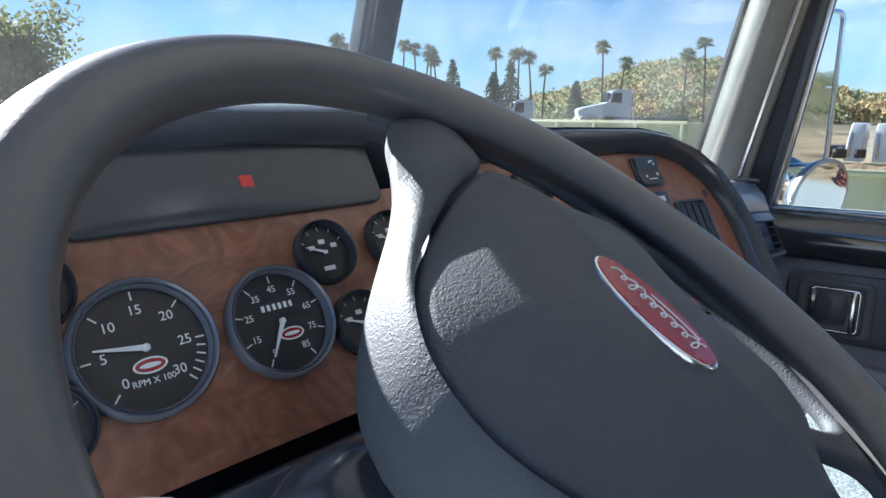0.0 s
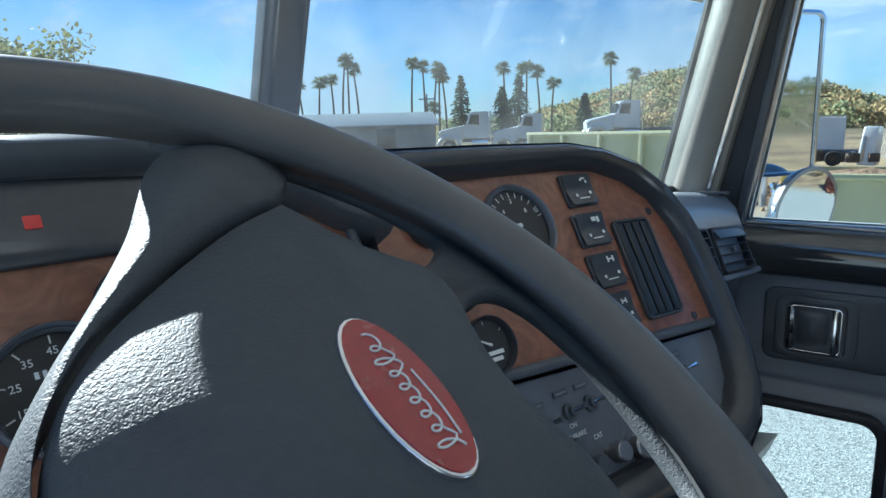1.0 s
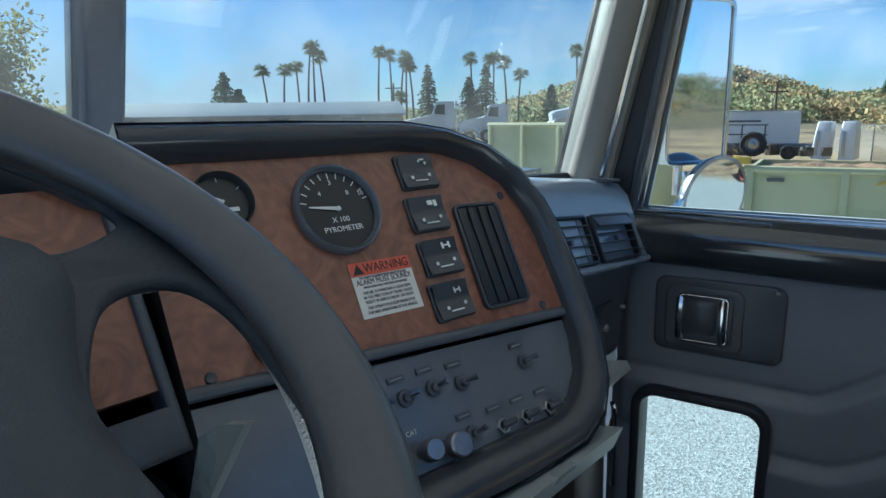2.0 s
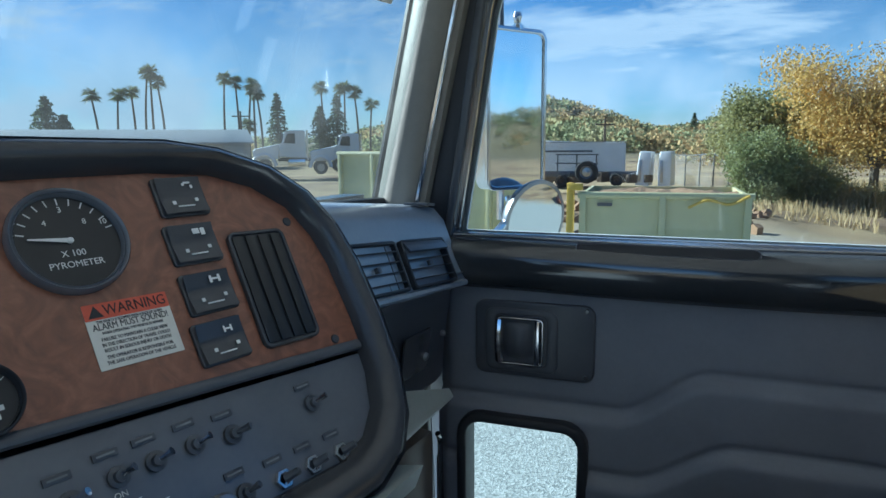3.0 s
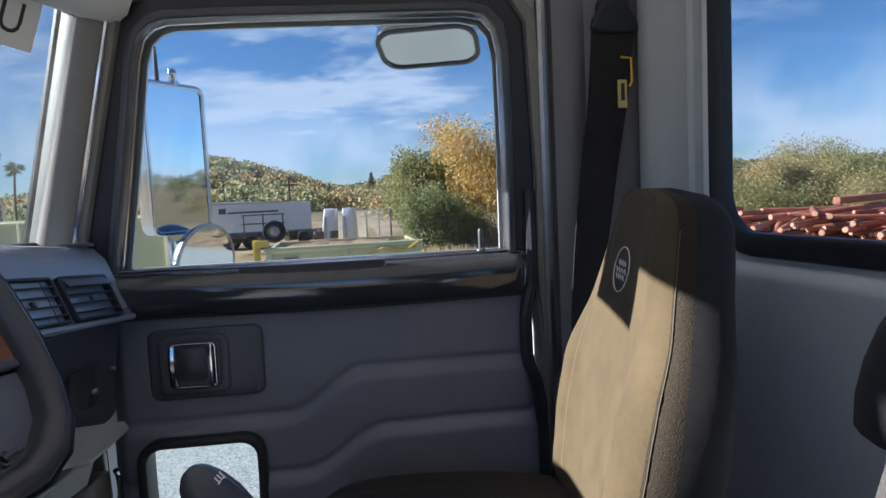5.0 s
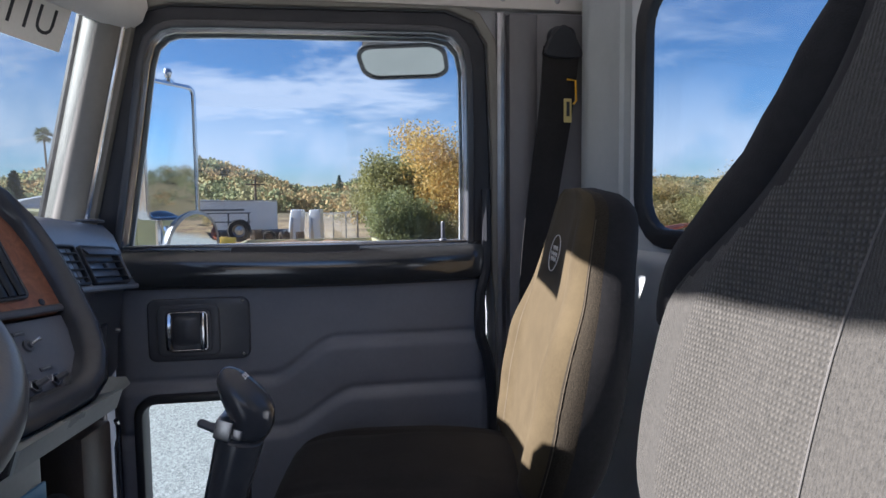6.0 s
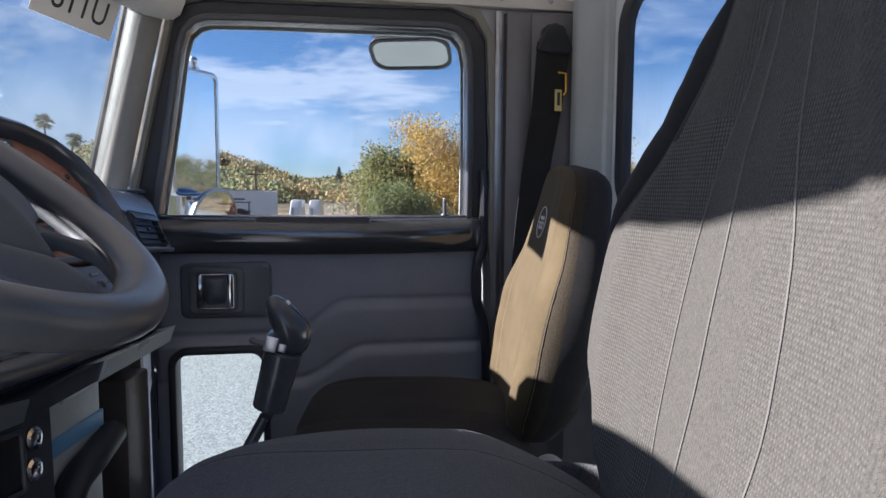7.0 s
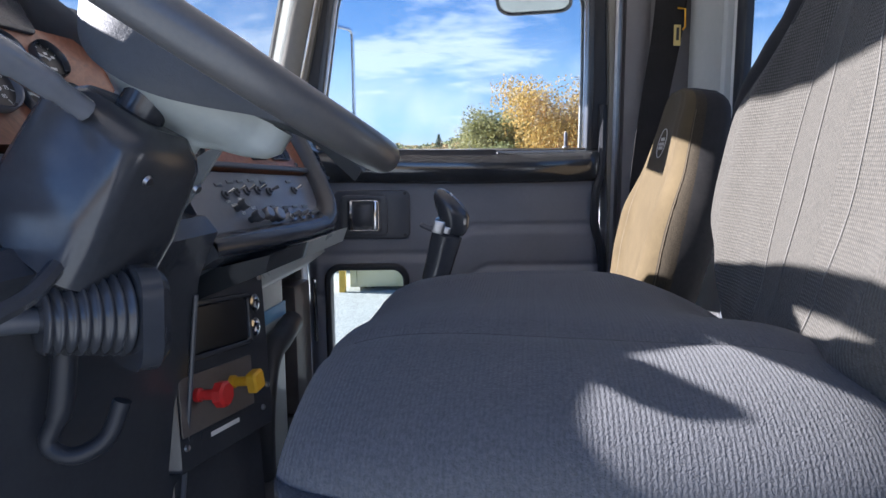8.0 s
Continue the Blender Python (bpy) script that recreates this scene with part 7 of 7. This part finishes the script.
        bm = bmesh.new()
        add_box(bm, mm, (-0.5, 0.12, 0.65), (0.04, 0.12, 1.0), 0.01)
        part("rib", bm, STEEL, f)


build_box_trailer()


def build_fence():
    """Chain-link: posts, rails and a wire mesh."""
    f = thing("chain_link_fence", (28, 3.6, 0), "galvanised chain-link fence with steel posts", "fence")
    pts = [Vector((44.0, 8.4, 0.0)), Vector((39.5, 6.4, 0.0)), Vector((36.4, 5.2, 0)), Vector((33.2, 4.06, 0)), Vector((31.0, 3.20, 0))]
    H = 1.6
    base = [0.0, 0.03, 0.08, 0.18, 0.28]
    for p, z in zip(pts, base):
        bm = bmesh.new()
        add_tube(bm, [p + Vector((0, 0, z - 0.3)), p + Vector((0, 0, z + H))], 0.035, 8)
        part("post", bm, GALV, f)
    for (p, z), (q, y) in zip(zip(pts, base), zip(pts[1:], base[1:])):
        bm = bmesh.new()
        add_tube(bm, [p + Vector((0, 0, z + H)), q + Vector((0, 0, y + H))], 0.022, 6)
        part("rail", bm, GALV, f)
        bm = bmesh.new()
        L = (q - p).length
        n = int(L / 0.3)
        for k in range(-int(H / 0.3), n):
            for s in (0, 1):
                u0, u1 = k / n, k / n + H / L
                a0, a1 = (max(0, u0), min(1, u1))
                if a1 <= a0:
                    continue
                h0, h1 = (a0 - u0) / (u1 - u0), (a1 - u0) / (u1 - u0)
                if s:
                    h0, h1 = 1 - h0, 1 - h1
                P0 = p.lerp(q, a0) + Vector((0, 0, z + (y - z) * a0 + H * h0))
                P1 = p.lerp(q, a1) + Vector((0, 0, z + (y - z) * a1 + H * h1))
                add_tube(bm, [P0, P1], 0.0055, 3)
        tagged(part("wire_mesh", bm, GALV, f), kind="stuff")
    # end bay: a lower panel stepping down from the corner post
    foot = [(pts[-1], 0.1, 1.88), (Vector((30.2, 2.50, 0)), 0.1, 1.34), (Vector((29.6, 1.92, 0)), 0.1, 0.95)]
    for (p, z, h), (q, y, g) in zip(foot, foot[1:]):
        bm = bmesh.new()
        add_tube(bm, [p + Vector((0, 0, h)), q + Vector((0, 0, g))], 0.028, 6)
        part("brace", bm, GALV, f)
        bm = bmesh.new()
        add_tube(bm, [q + Vector((0, 0, y - 0.3)), q + Vector((0, 0, g))], 0.035, 8)
        part("post", bm, GALV, f)


build_fence()


# ---- trees ----
def add_leaf(bm, p, size, rnd):
    d = Vector((rnd.gauss(0, 1), rnd.gauss(0, 1), rnd.gauss(0, 1))).normalized()
    a = d.orthogonal().normalized()
    b = d.cross(a)
    c = rnd.random() * 6.28
    a, b = a * math.cos(c) + b * math.sin(c), b * math.cos(c) - a * math.sin(c)
    s = size * (0.6 + 0.8 * rnd.random())
    vs = [bm.verts.new(p + q * s) for q in (a * 0.5, b * 0.32, -a * 0.5, -b * 0.32)]
    bm.faces.new(vs)


def raw_part(name, bm, material, parent, kind=""):
    me = bpy.data.meshes.new(name)
    bm.to_mesh(me)
    bm.free()
    me.materials.append(material)
    return attach(new(name, me), parent)


def build_oak(x, y, z, h, r, leafmat, label, seed, leaf=0.22, dense=5200, name="oak_tree", trunk=0.16, squash=0.8, low=0.34):
    rnd = random.Random(seed)
    t = thing(name, (x, y, z), label, "tree")
    bm = bmesh.new()
    base = Vector((x, y, z - 0.1))
    fork = base + Vector((rnd.uniform(-0.2, 0.2), rnd.uniform(-0.2, 0.2), h * 0.28))
    add_tube(bm, soft_path([base, base.lerp(fork, 0.5) + Vector((0.1, 0, 0)), fork], 4), [trunk * 1.3] + [trunk * 1.05] * 7 + [trunk * 0.8], 9)
    tips = []
    for k in range(9):
        a = 2 * math.pi * k / 9 + rnd.uniform(-0.3, 0.3)
        e = base + Vector((r * 0.75 * math.cos(a) * rnd.uniform(0.5, 1), r * 0.75 * math.sin(a) * rnd.uniform(0.5, 1), h * rnd.uniform(low, 0.92)))
        mid = fork.lerp(e, 0.5) + Vector((rnd.uniform(-0.3, 0.3), rnd.uniform(-0.3, 0.3), h * 0.06))
        pts = soft_path([fork - Vector((0, 0, 0.15)), mid, e], 5)
        add_tube(bm, pts, [trunk * 0.55 * (1 - 0.85 * i / (len(pts) - 1)) for i in range(len(pts))], 6)
        tips += [e, mid]
        for j in range(4):
            s = pts[rnd.randint(4, len(pts) - 1)]
            q = s + Vector((rnd.uniform(-1, 1), rnd.uniform(-1, 1), rnd.uniform(-0.2, 0.9))) * r * 0.42
            add_tube(bm, [s, s.lerp(q, 0.5) + Vector((0, 0, 0.08)), q], [trunk * 0.16, trunk * 0.10, trunk * 0.04], 4)
            tips.append(q)
    part("trunk", bm, PALEBARK if leafmat is OAKGOLD else BARK, t)
    bm = bmesh.new()
    clumps = [p + Vector((rnd.gauss(0, 1), rnd.gauss(0, 1), rnd.gauss(0, 0.7))) * r * 0.10 for p in tips for _ in range(2)]
    for k in range(dense):
        c = clumps[rnd.randrange(len(clumps))]
        o = Vector([max(-1.7, min(1.7, rnd.gauss(0, s))) for s in (1, 1, squash)]) * r * 0.16
        add_leaf(bm, c + o, leaf, rnd)
    raw_part("crown", bm, leafmat, t)
    return t


build_oak(28.4, -2.5, 0, 5.5, 3.2, OAKGOLD, "golden autumn oak with bare grey limbs showing", 3, 0.112, 54000, trunk=0.15, low=0.48)
build_oak(27.2, -5.6, 0, 4.7, 2.6, OAKGOLD, "smaller golden autumn oak beside the dry field", 4, 0.12, 28000, trunk=0.12, low=0.45)
build_oak(25.6, 0.95, -0.3, 2.8, 1.45, OAKGREEN, "dense green bush at the end of the fence", 5, 0.085, 28000, "bush", 0.07, 1.0)
build_oak(26.6, -0.35, -0.2, 2.0, 1.25, OAKDARK, "ragged olive bush between the green bush and the oak", 15, 0.085, 12000, "bush", 0.05, 0.8)
build_oak(27.4, -1.6, -0.2, 1.3, 1.3, OAKBROWN, "low dry brush under the golden oak", 16, 0.08, 9000, "bush", 0.04, 0.6)
build_oak(31.0, 1.5, 0.1, 4.2, 2.5, OAKDARK, "olive-green oak behind the fence", 6, 0.12, 34000)
build_oak(8.6, 40.5, 0.5, 9.0, 4.2, OAKDARK, "tall dark oak in front of the sun", 7, 0.30, 12000, trunk=0.3)
build_oak(4.0, 40.5, 0.5, 9.0, 5.0, OAKDARK, "broad dark oak at the yard's edge", 8, 0.30, 10000, trunk=0.3)
for i, (x, y, h, r, mt) in enumerate(((38, -14, 2.7, 2.2, OAKBROWN), (36, -17.5, 2.9, 2.4, OAKBROWN), (38, -21, 3.6, 3.0, OAKBROWN), (33, -21, 3.3, 2.6, OAKDARK), (30, -24, 3.8, 2.8, OAKBROWN), (39, -12.6, 4.3, 2.2, OAKGOLD), (23, -26, 5, 3.2, OAKDARK))):
    build_oak(x - 1.5, y + 1.2, 0.0, h * 0.55, r * 1.05, (OAKBROWN, OAKDARK, OAKGREEN)[i % 3], "low olive thicket bush below the oaks", 50 + i, 0.09, 18000, "bush", 0.06, 0.9)
    build_oak(x, y, 0.2, h, r, mt, "olive and brown oak beyond the log stack", 20 + i, 0.095, 30000)


def build_palm(x, y, ztop, bend, seed, zb=0.0, size=1.0):
    rnd = random.Random(seed)
    t = thing("palm_tree", (x, y, zb), "tall slender fan palm with a shaggy head", "palm tree", "palm trees")
    bm = bmesh.new()
    top = Vector((x + bend, y - bend * 0.5, ztop))
    base = Vector((x, y, zb - 0.3))
    mid = base.lerp(top, 0.55) + Vector((-bend * 0.3, bend * 0.15, 0))
    pts = soft_path([base, mid, top], 5)
    add_tube(bm, pts, [0.17 - 0.07 * i / (len(pts) - 1) for i in range(len(pts))], 8)
    part("trunk", bm, BARK, t)
    bm = bmesh.new()
    for k in range(34):
        a = rnd.random() * 2 * math.pi
        e = rnd.uniform(-1.0, 1.15)
        L = size * rnd.uniform(1.0, 1.4)
        d = Vector((math.cos(a) * math.cos(e), math.sin(a) * math.cos(e), math.sin(e)))
        side = d.cross(Vector((0, 0, 1))).normalized() if abs(d.z) < 0.99 else Vector((1, 0, 0))
        stem = top + d * L * 0.55
        for j in range(9):         # fan of drooping blades
            f = (j - 4) / 4
            tip = top + (d * math.cos(f * 1.1) + side * math.sin(f * 1.1)) * L + Vector((0, 0, -0.28 * L * (0.4 + abs(f))))
            w = side * 0.035 * L + Vector((0, 0, 0.02))
            vs = [bm.verts.new(q) for q in (top + d * 0.1, stem.lerp(tip, 0.35) + w, tip, stem.lerp(tip, 0.35) - w)]
            bm.faces.new(vs)
    raw_part("crown", bm, PALMLEAF, t)


PALMS = [(49.55, 75.13, 8.6), (51.2, 74.0, 8.8), (52.9, 72.8, 9.1), (53.8, 72.2, 11.4), (54.5, 71.6, 11.7), (55.6, 70.8, 10.4), (61.0, 66.2, 11.1), (62.4, 64.9, 10.5), (63.2, 64.1, 10.4), (63.8, 63.6, 9.7),
         (64.5, 62.9, 9.1), (62.9, 64.4, 5.1), (69.8, 56.9, 10.0), (70.9, 55.5, 9.75), (71.6, 54.7, 10.0), (72.7, 53.2, 9.4), (73.6, 52.0, 7.9), (77.8, 45.4, 10.6), (78.9, 43.5, 8.7), (82.4, 36.3, 9.4), (83.3, 34.0, 10.7)]
for i, (x, y, zt) in enumerate(PALMS):
    build_palm(x, y, zt, (-0.5, 0.35, -0.2, 0.6, 0.1)[i % 5], 100 + i, 0.3)


def build_conifer(x, y, zb, zt, w, seed):
    rnd = random.Random(seed)
    t = thing("conifer", (x, y, zb), "dark slender conifer with layered branches", "conifer", "conifers")
    bm = bmesh.new()
    add_tube(bm, [(x, y, zb - 0.4), (x, y, (zb + zt) / 2), (x, y, zt)], [0.2, 0.12, 0.02], 7)
    part("trunk", bm, BARK, t)
    bm = bmesh.new()
    H = zt - zb
    n = 19
    for k in range(n):
        f = k / n
        z = zb + H * (0.06 + 0.92 * f)
        R = 1.75 * w * (1 - f) ** 0.85 * rnd.uniform(0.7, 1.2) + 0.08
        for j in range(11):
            a = rnd.random() * 6.28
            e = Vector((x + R * math.cos(a), y + R * math.sin(a), z - 0.10 * R))
            for q in range(16):
                s = q / 15
                p = Vector((x, y, z)).lerp(e, s) + Vector((0, 0, 0.12 * R * math.sin(s * 3.14)))
                add_leaf(bm, p + Vector((rnd.gauss(0, 0.07), rnd.gauss(0, 0.07), rnd.gauss(0, 0.05))), 0.30, rnd)
    raw_part("crown", bm, PINELEAF, t)


for i, (x, y, zb, zt, w) in enumerate(((58.6, 54.6, 1.5, 8.7, 0.95), (61.9, 50.9, 1.0, 7.2, 1.15), (63.1, 49.3, 1.0, 8.5, 1.25), (40.0, 69.3, 2.0, 7.9, 1.3), (41.3, 68.5, 2.0, 5.9, 1.1), (192.0, 27.2, 3.0, 10.2, 1.25), (74.0, 47.0, 1.5, 6.3, 0.8))):
    build_conifer(x, y, zb, zt, w, 300 + i)


def build_far_woods():
    rnd = random.Random(11)
    lots = [bmesh.new() for _ in range(3)]
    made = 0
    while made < 7000:
        lot = rnd.random()
        az = radians(rnd.uniform(-30, 36) if lot < 0.50 else rnd.uniform(-62, 112) if lot < 0.88 else rnd.uniform(-170, -62))
        r = rnd.uniform(62, 262) if rnd.random() < 0.6 else rnd.uniform(200, 262)
        x, y = r * math.cos(az), r * math.sin(az)
        deg = math.degrees(az)
        if 36 < deg < 100 and r < 105:
            continue
        if 8 < deg < 36 and r < 120:
            continue
        if deg < -12 and r < 130:
            continue
        if deg < 8 and r < 60:
            continue
        z = ground_height(x, y)
        s = rnd.uniform(0.9, 2.5) * (0.75 + r / 330) * (0.55 if 36 < deg < 100 else 1.0)
        c = Vector((x, y, z + s * 0.6))
        patch = noise.noise((x * 0.025, y * 0.025, 4.0)) + 0.55 * rnd.gauss(0, 1) * 0.6
        bm = lots[0 if patch < -0.08 else 1 if patch < 0.24 else 2]
        lobes = [(Vector((0, 0, 0)), 1.0)] + [(Vector((rnd.gauss(0, 0.5), rnd.gauss(0, 0.5), rnd.uniform(0, 0.5))) * s, rnd.uniform(0.4, 0.7)) for _ in range(3)]
        for k in range(96):
            o, f = lobes[k % 4]
            d = Vector((rnd.gauss(0, 1), rnd.gauss(0, 1), rnd.gauss(0.25, 0.9))).normalized()
            n = (d + Vector((rnd.gauss(0, 0.7), rnd.gauss(0, 0.7), rnd.gauss(0, 0.7)))).normalized()
            p, e = c + o + d * s * f * rnd.uniform(0.75, 1.0), n.orthogonal().normalized()
            g, w = n.cross(e), s * 0.115 * rnd.uniform(0.6, 1.5)
            bm.faces.new([bm.verts.new(p + q * w) for q in (e, g * 0.8, -e * 0.9, -g)])
        made += 1
    for bm, m, text in zip(lots, (HILLGREEN, HILLOLIVE, HILLRUST), ("dark green oaks", "olive oaks", "rusty autumn oaks")):
        tagged(raw_part("far_woods", bm, m, None), text + " covering the hills behind the yard", "woods", kind="stuff")
    bm = bmesh.new()
    for k in range(16000):
        x, y = rnd.uniform(19, 44), rnd.uniform(-14, 2.2)
        if noise.noise((x * 0.3, y * 0.3, 5)) < -0.25:
            continue
        z = ground_height(x, y)
        hgt = rnd.uniform(0.12, 0.42) * (2.6 if (x - 28.5) ** 2 + (y + 2.6) ** 2 < 7 else 1.0)
        a = rnd.random() * 6.28
        d = Vector((math.cos(a), math.sin(a), 0)) * 0.03
        t = Vector((rnd.gauss(0, 0.06), rnd.gauss(0, 0.06), hgt))
        p = Vector((x, y, z - 0.02))
        bm.faces.new([bm.verts.new(q) for q in (p - d, p + d, p + t)])
    ob = raw_part("dry_grass", bm, DRYGRASS, None)
    tagged(ob, "tall dry straw-coloured grass at the foot of the trees", "grass", kind="stuff")
    bm = bmesh.new()
    for k in range(420):
        x, y = rnd.uniform(13, 24), rnd.uniform(0.5, 8.2)
        s = rnd.uniform(0.05, 0.22)
        m = Matrix.Translation((x, y, ground_height(x, y) + s * 0.2)) @ Euler((rnd.random() * 3, rnd.random() * 3, rnd.random() * 3)).to_matrix().to_4x4()
        add_prism(bm, m, [(s * math.cos(a) * rnd.uniform(0.7, 1), s * math.sin(a) * rnd.uniform(0.7, 1)) for a in (0.2, 1.3, 2.4, 3.4, 4.6, 5.5)], -s * 0.4, s * 0.4)
    ob = raw_part("rubble", bm, DIRT, None)
    tagged(ob, "brown broken rubble and clods on the bank", "rubble", kind="stuff")


build_far_woods()


def build_shed():
    s = thing("long_shed", (40, 56, 0), "long low grey-roofed shed across the yard", "building")
    a, b = Vector((25.5, 66.5, 0)), Vector((49.5, 50.0, 0))
    d = (b - a).normalized()
    m = basis(a, d, (0, 0, 1), d.cross(Vector((0, 0, 1))))
    L = (b - a).length
    bm = bmesh.new()
    add_prism(bm, m, [(0, 0), (L, 0), (L, 2.7), (0, 2.7)], -7.0, 0.0)
    part("wall", bm, WALLGREY, s)
    bm = bmesh.new()
    add_prism(bm, basis(a, d.cross(Vector((0, 0, 1))), (0, 0, 1), -d), [(0.5, 2.6), (-3.5, 3.95), (-7.5, 2.6), (-7.5, 2.75), (-3.5, 4.1), (0.5, 2.75)], 0.4, -L - 0.4)
    part("roof", bm, ROOFGREY, s)
    for k in range(8):
        u = 1.6 + (L - 3.2) * k / 7
        bm = bmesh.new()
        add_box(bm, m, (u, 1.3, 0.03), (2.0, 2.2, 0.08), 0.02)
        dr = part("roller_door" if k % 2 else "window", bm, WALLGREY if k % 2 else DARKGLASS, s)
        bm = bmesh.new()
        add_box(bm, m, (u, 2.45, 0.06), (2.2, 0.12, 0.14), 0.02)
        part("lintel", bm, ROOFGREY, dr)


build_shed()


def build_logs():
    """Stack of thin red-barked logs by the cab's rear quarter; ends towards the yard."""
    d = Vector((0.50, -0.87, 0)).normalized()
    across = Vector((0.42, 0.91, 0)).normalized()
    p = thing("log", Vector((15.0, -7.2, 0.2)), "thin red-barked log with a pale cut end in a stack", "log", "stacked logs")
    m = basis((15.0, -7.2, 0.2), d.cross(Vector((0, 0, 1))), (0, 0, 1), d)
    bm = bmesh.new()
    add_lathe(bm, m, [(0.058, -1.6), (0.064, -1.5), (0.060, 0.0), (0.064, 1.55), (0.058, 1.6)], 12, False, False)
    lg = part("bark", bm, LOGMAT, p)
    bm = bmesh.new()
    add_lathe(bm, m, [(0.057, -1.595), (0.046, -1.604)], 12)
    add_lathe(bm, m, [(0.057, 1.595), (0.046, 1.604)], 12)
    part("cut_end", bm, CUTWOOD, lg, "pale cut end")
    rnd = random.Random(9)
    lower = bmesh.new()
    for row in range(15):
        for k in range(38 - row // 2):
            c = Vector((13.9, -7.6, 0)) + across * (-0.160 * (k - 15.5) + 0.080 * (row % 2)) + d * (1.3 * noise.noise((k * 0.33, row * 0.5, 1)) + 1.3 * rnd.random()) + Vector((0, 0, 0.07 + 0.112 * row + 0.03 * rnd.random())) + across * rnd.gauss(0, 0.03)
            if row < 9:
                mm = m.copy()
                mm.translation = c
                add_lathe(lower, mm, [(0.058, -1.6), (0.064, -1.5), (0.064, 1.55), (0.058, 1.6)], 8)
            elif rnd.random() < (0.85 if row < 11 else 0.62 if row < 13 else 0.34):
                spin = Euler((rnd.gauss(0, 0.04), rnd.gauss(0, 0.04), rnd.gauss(0, 0.32))).to_matrix().to_4x4() @ Matrix.Scale(rnd.uniform(0.62, 1.12), 4)
                copy_thing(p, Matrix.Translation(c) @ spin)
    st = thing("log_stack", (14, -7.6, 0), "lower rows of a stack of red-barked logs", "log stack")
    tagged(part("lower_logs", lower, LOGMAT, st), kind="stuff")
    b = thing("squared_beam", (15.3, -9.2, 1.84), "squared red-brown timber lying across the logs", "timber")
    bm = bmesh.new()
    mb = Matrix.Translation((14.9, -9.4, 1.87)) @ Matrix.Rotation(radians(-52), 4, "Z")
    add_box(bm, mb, (0, 0, 0), (3.4, 0.15, 0.15), 0.03)
    part("timber", bm, LOGMAT, b)


build_logs()


def build_poles():
    for x, y, h in ((58.0, 60.0, 6.5), (62.0, 16.5, 4.6), (118.0, 44.0, 7.4)):
        p = thing("power_pole", (x, y, 0), "wooden power pole with a cross-arm", "pole", "power poles")
        bm = bmesh.new()
        add_tube(bm, [(x, y, -0.3), (x, y, h)], [0.15, 0.10], 8)
        part("shaft", bm, BARK, p)
        bm = bmesh.new()
        add_box(bm, Matrix.Translation((x, y, h - 0.6)) @ Matrix.Rotation(radians(-45), 4, "Z"), (0, 0, 0), (2.0, 0.12, 0.14))
        part("cross_arm", bm, BARK, p)


build_poles()
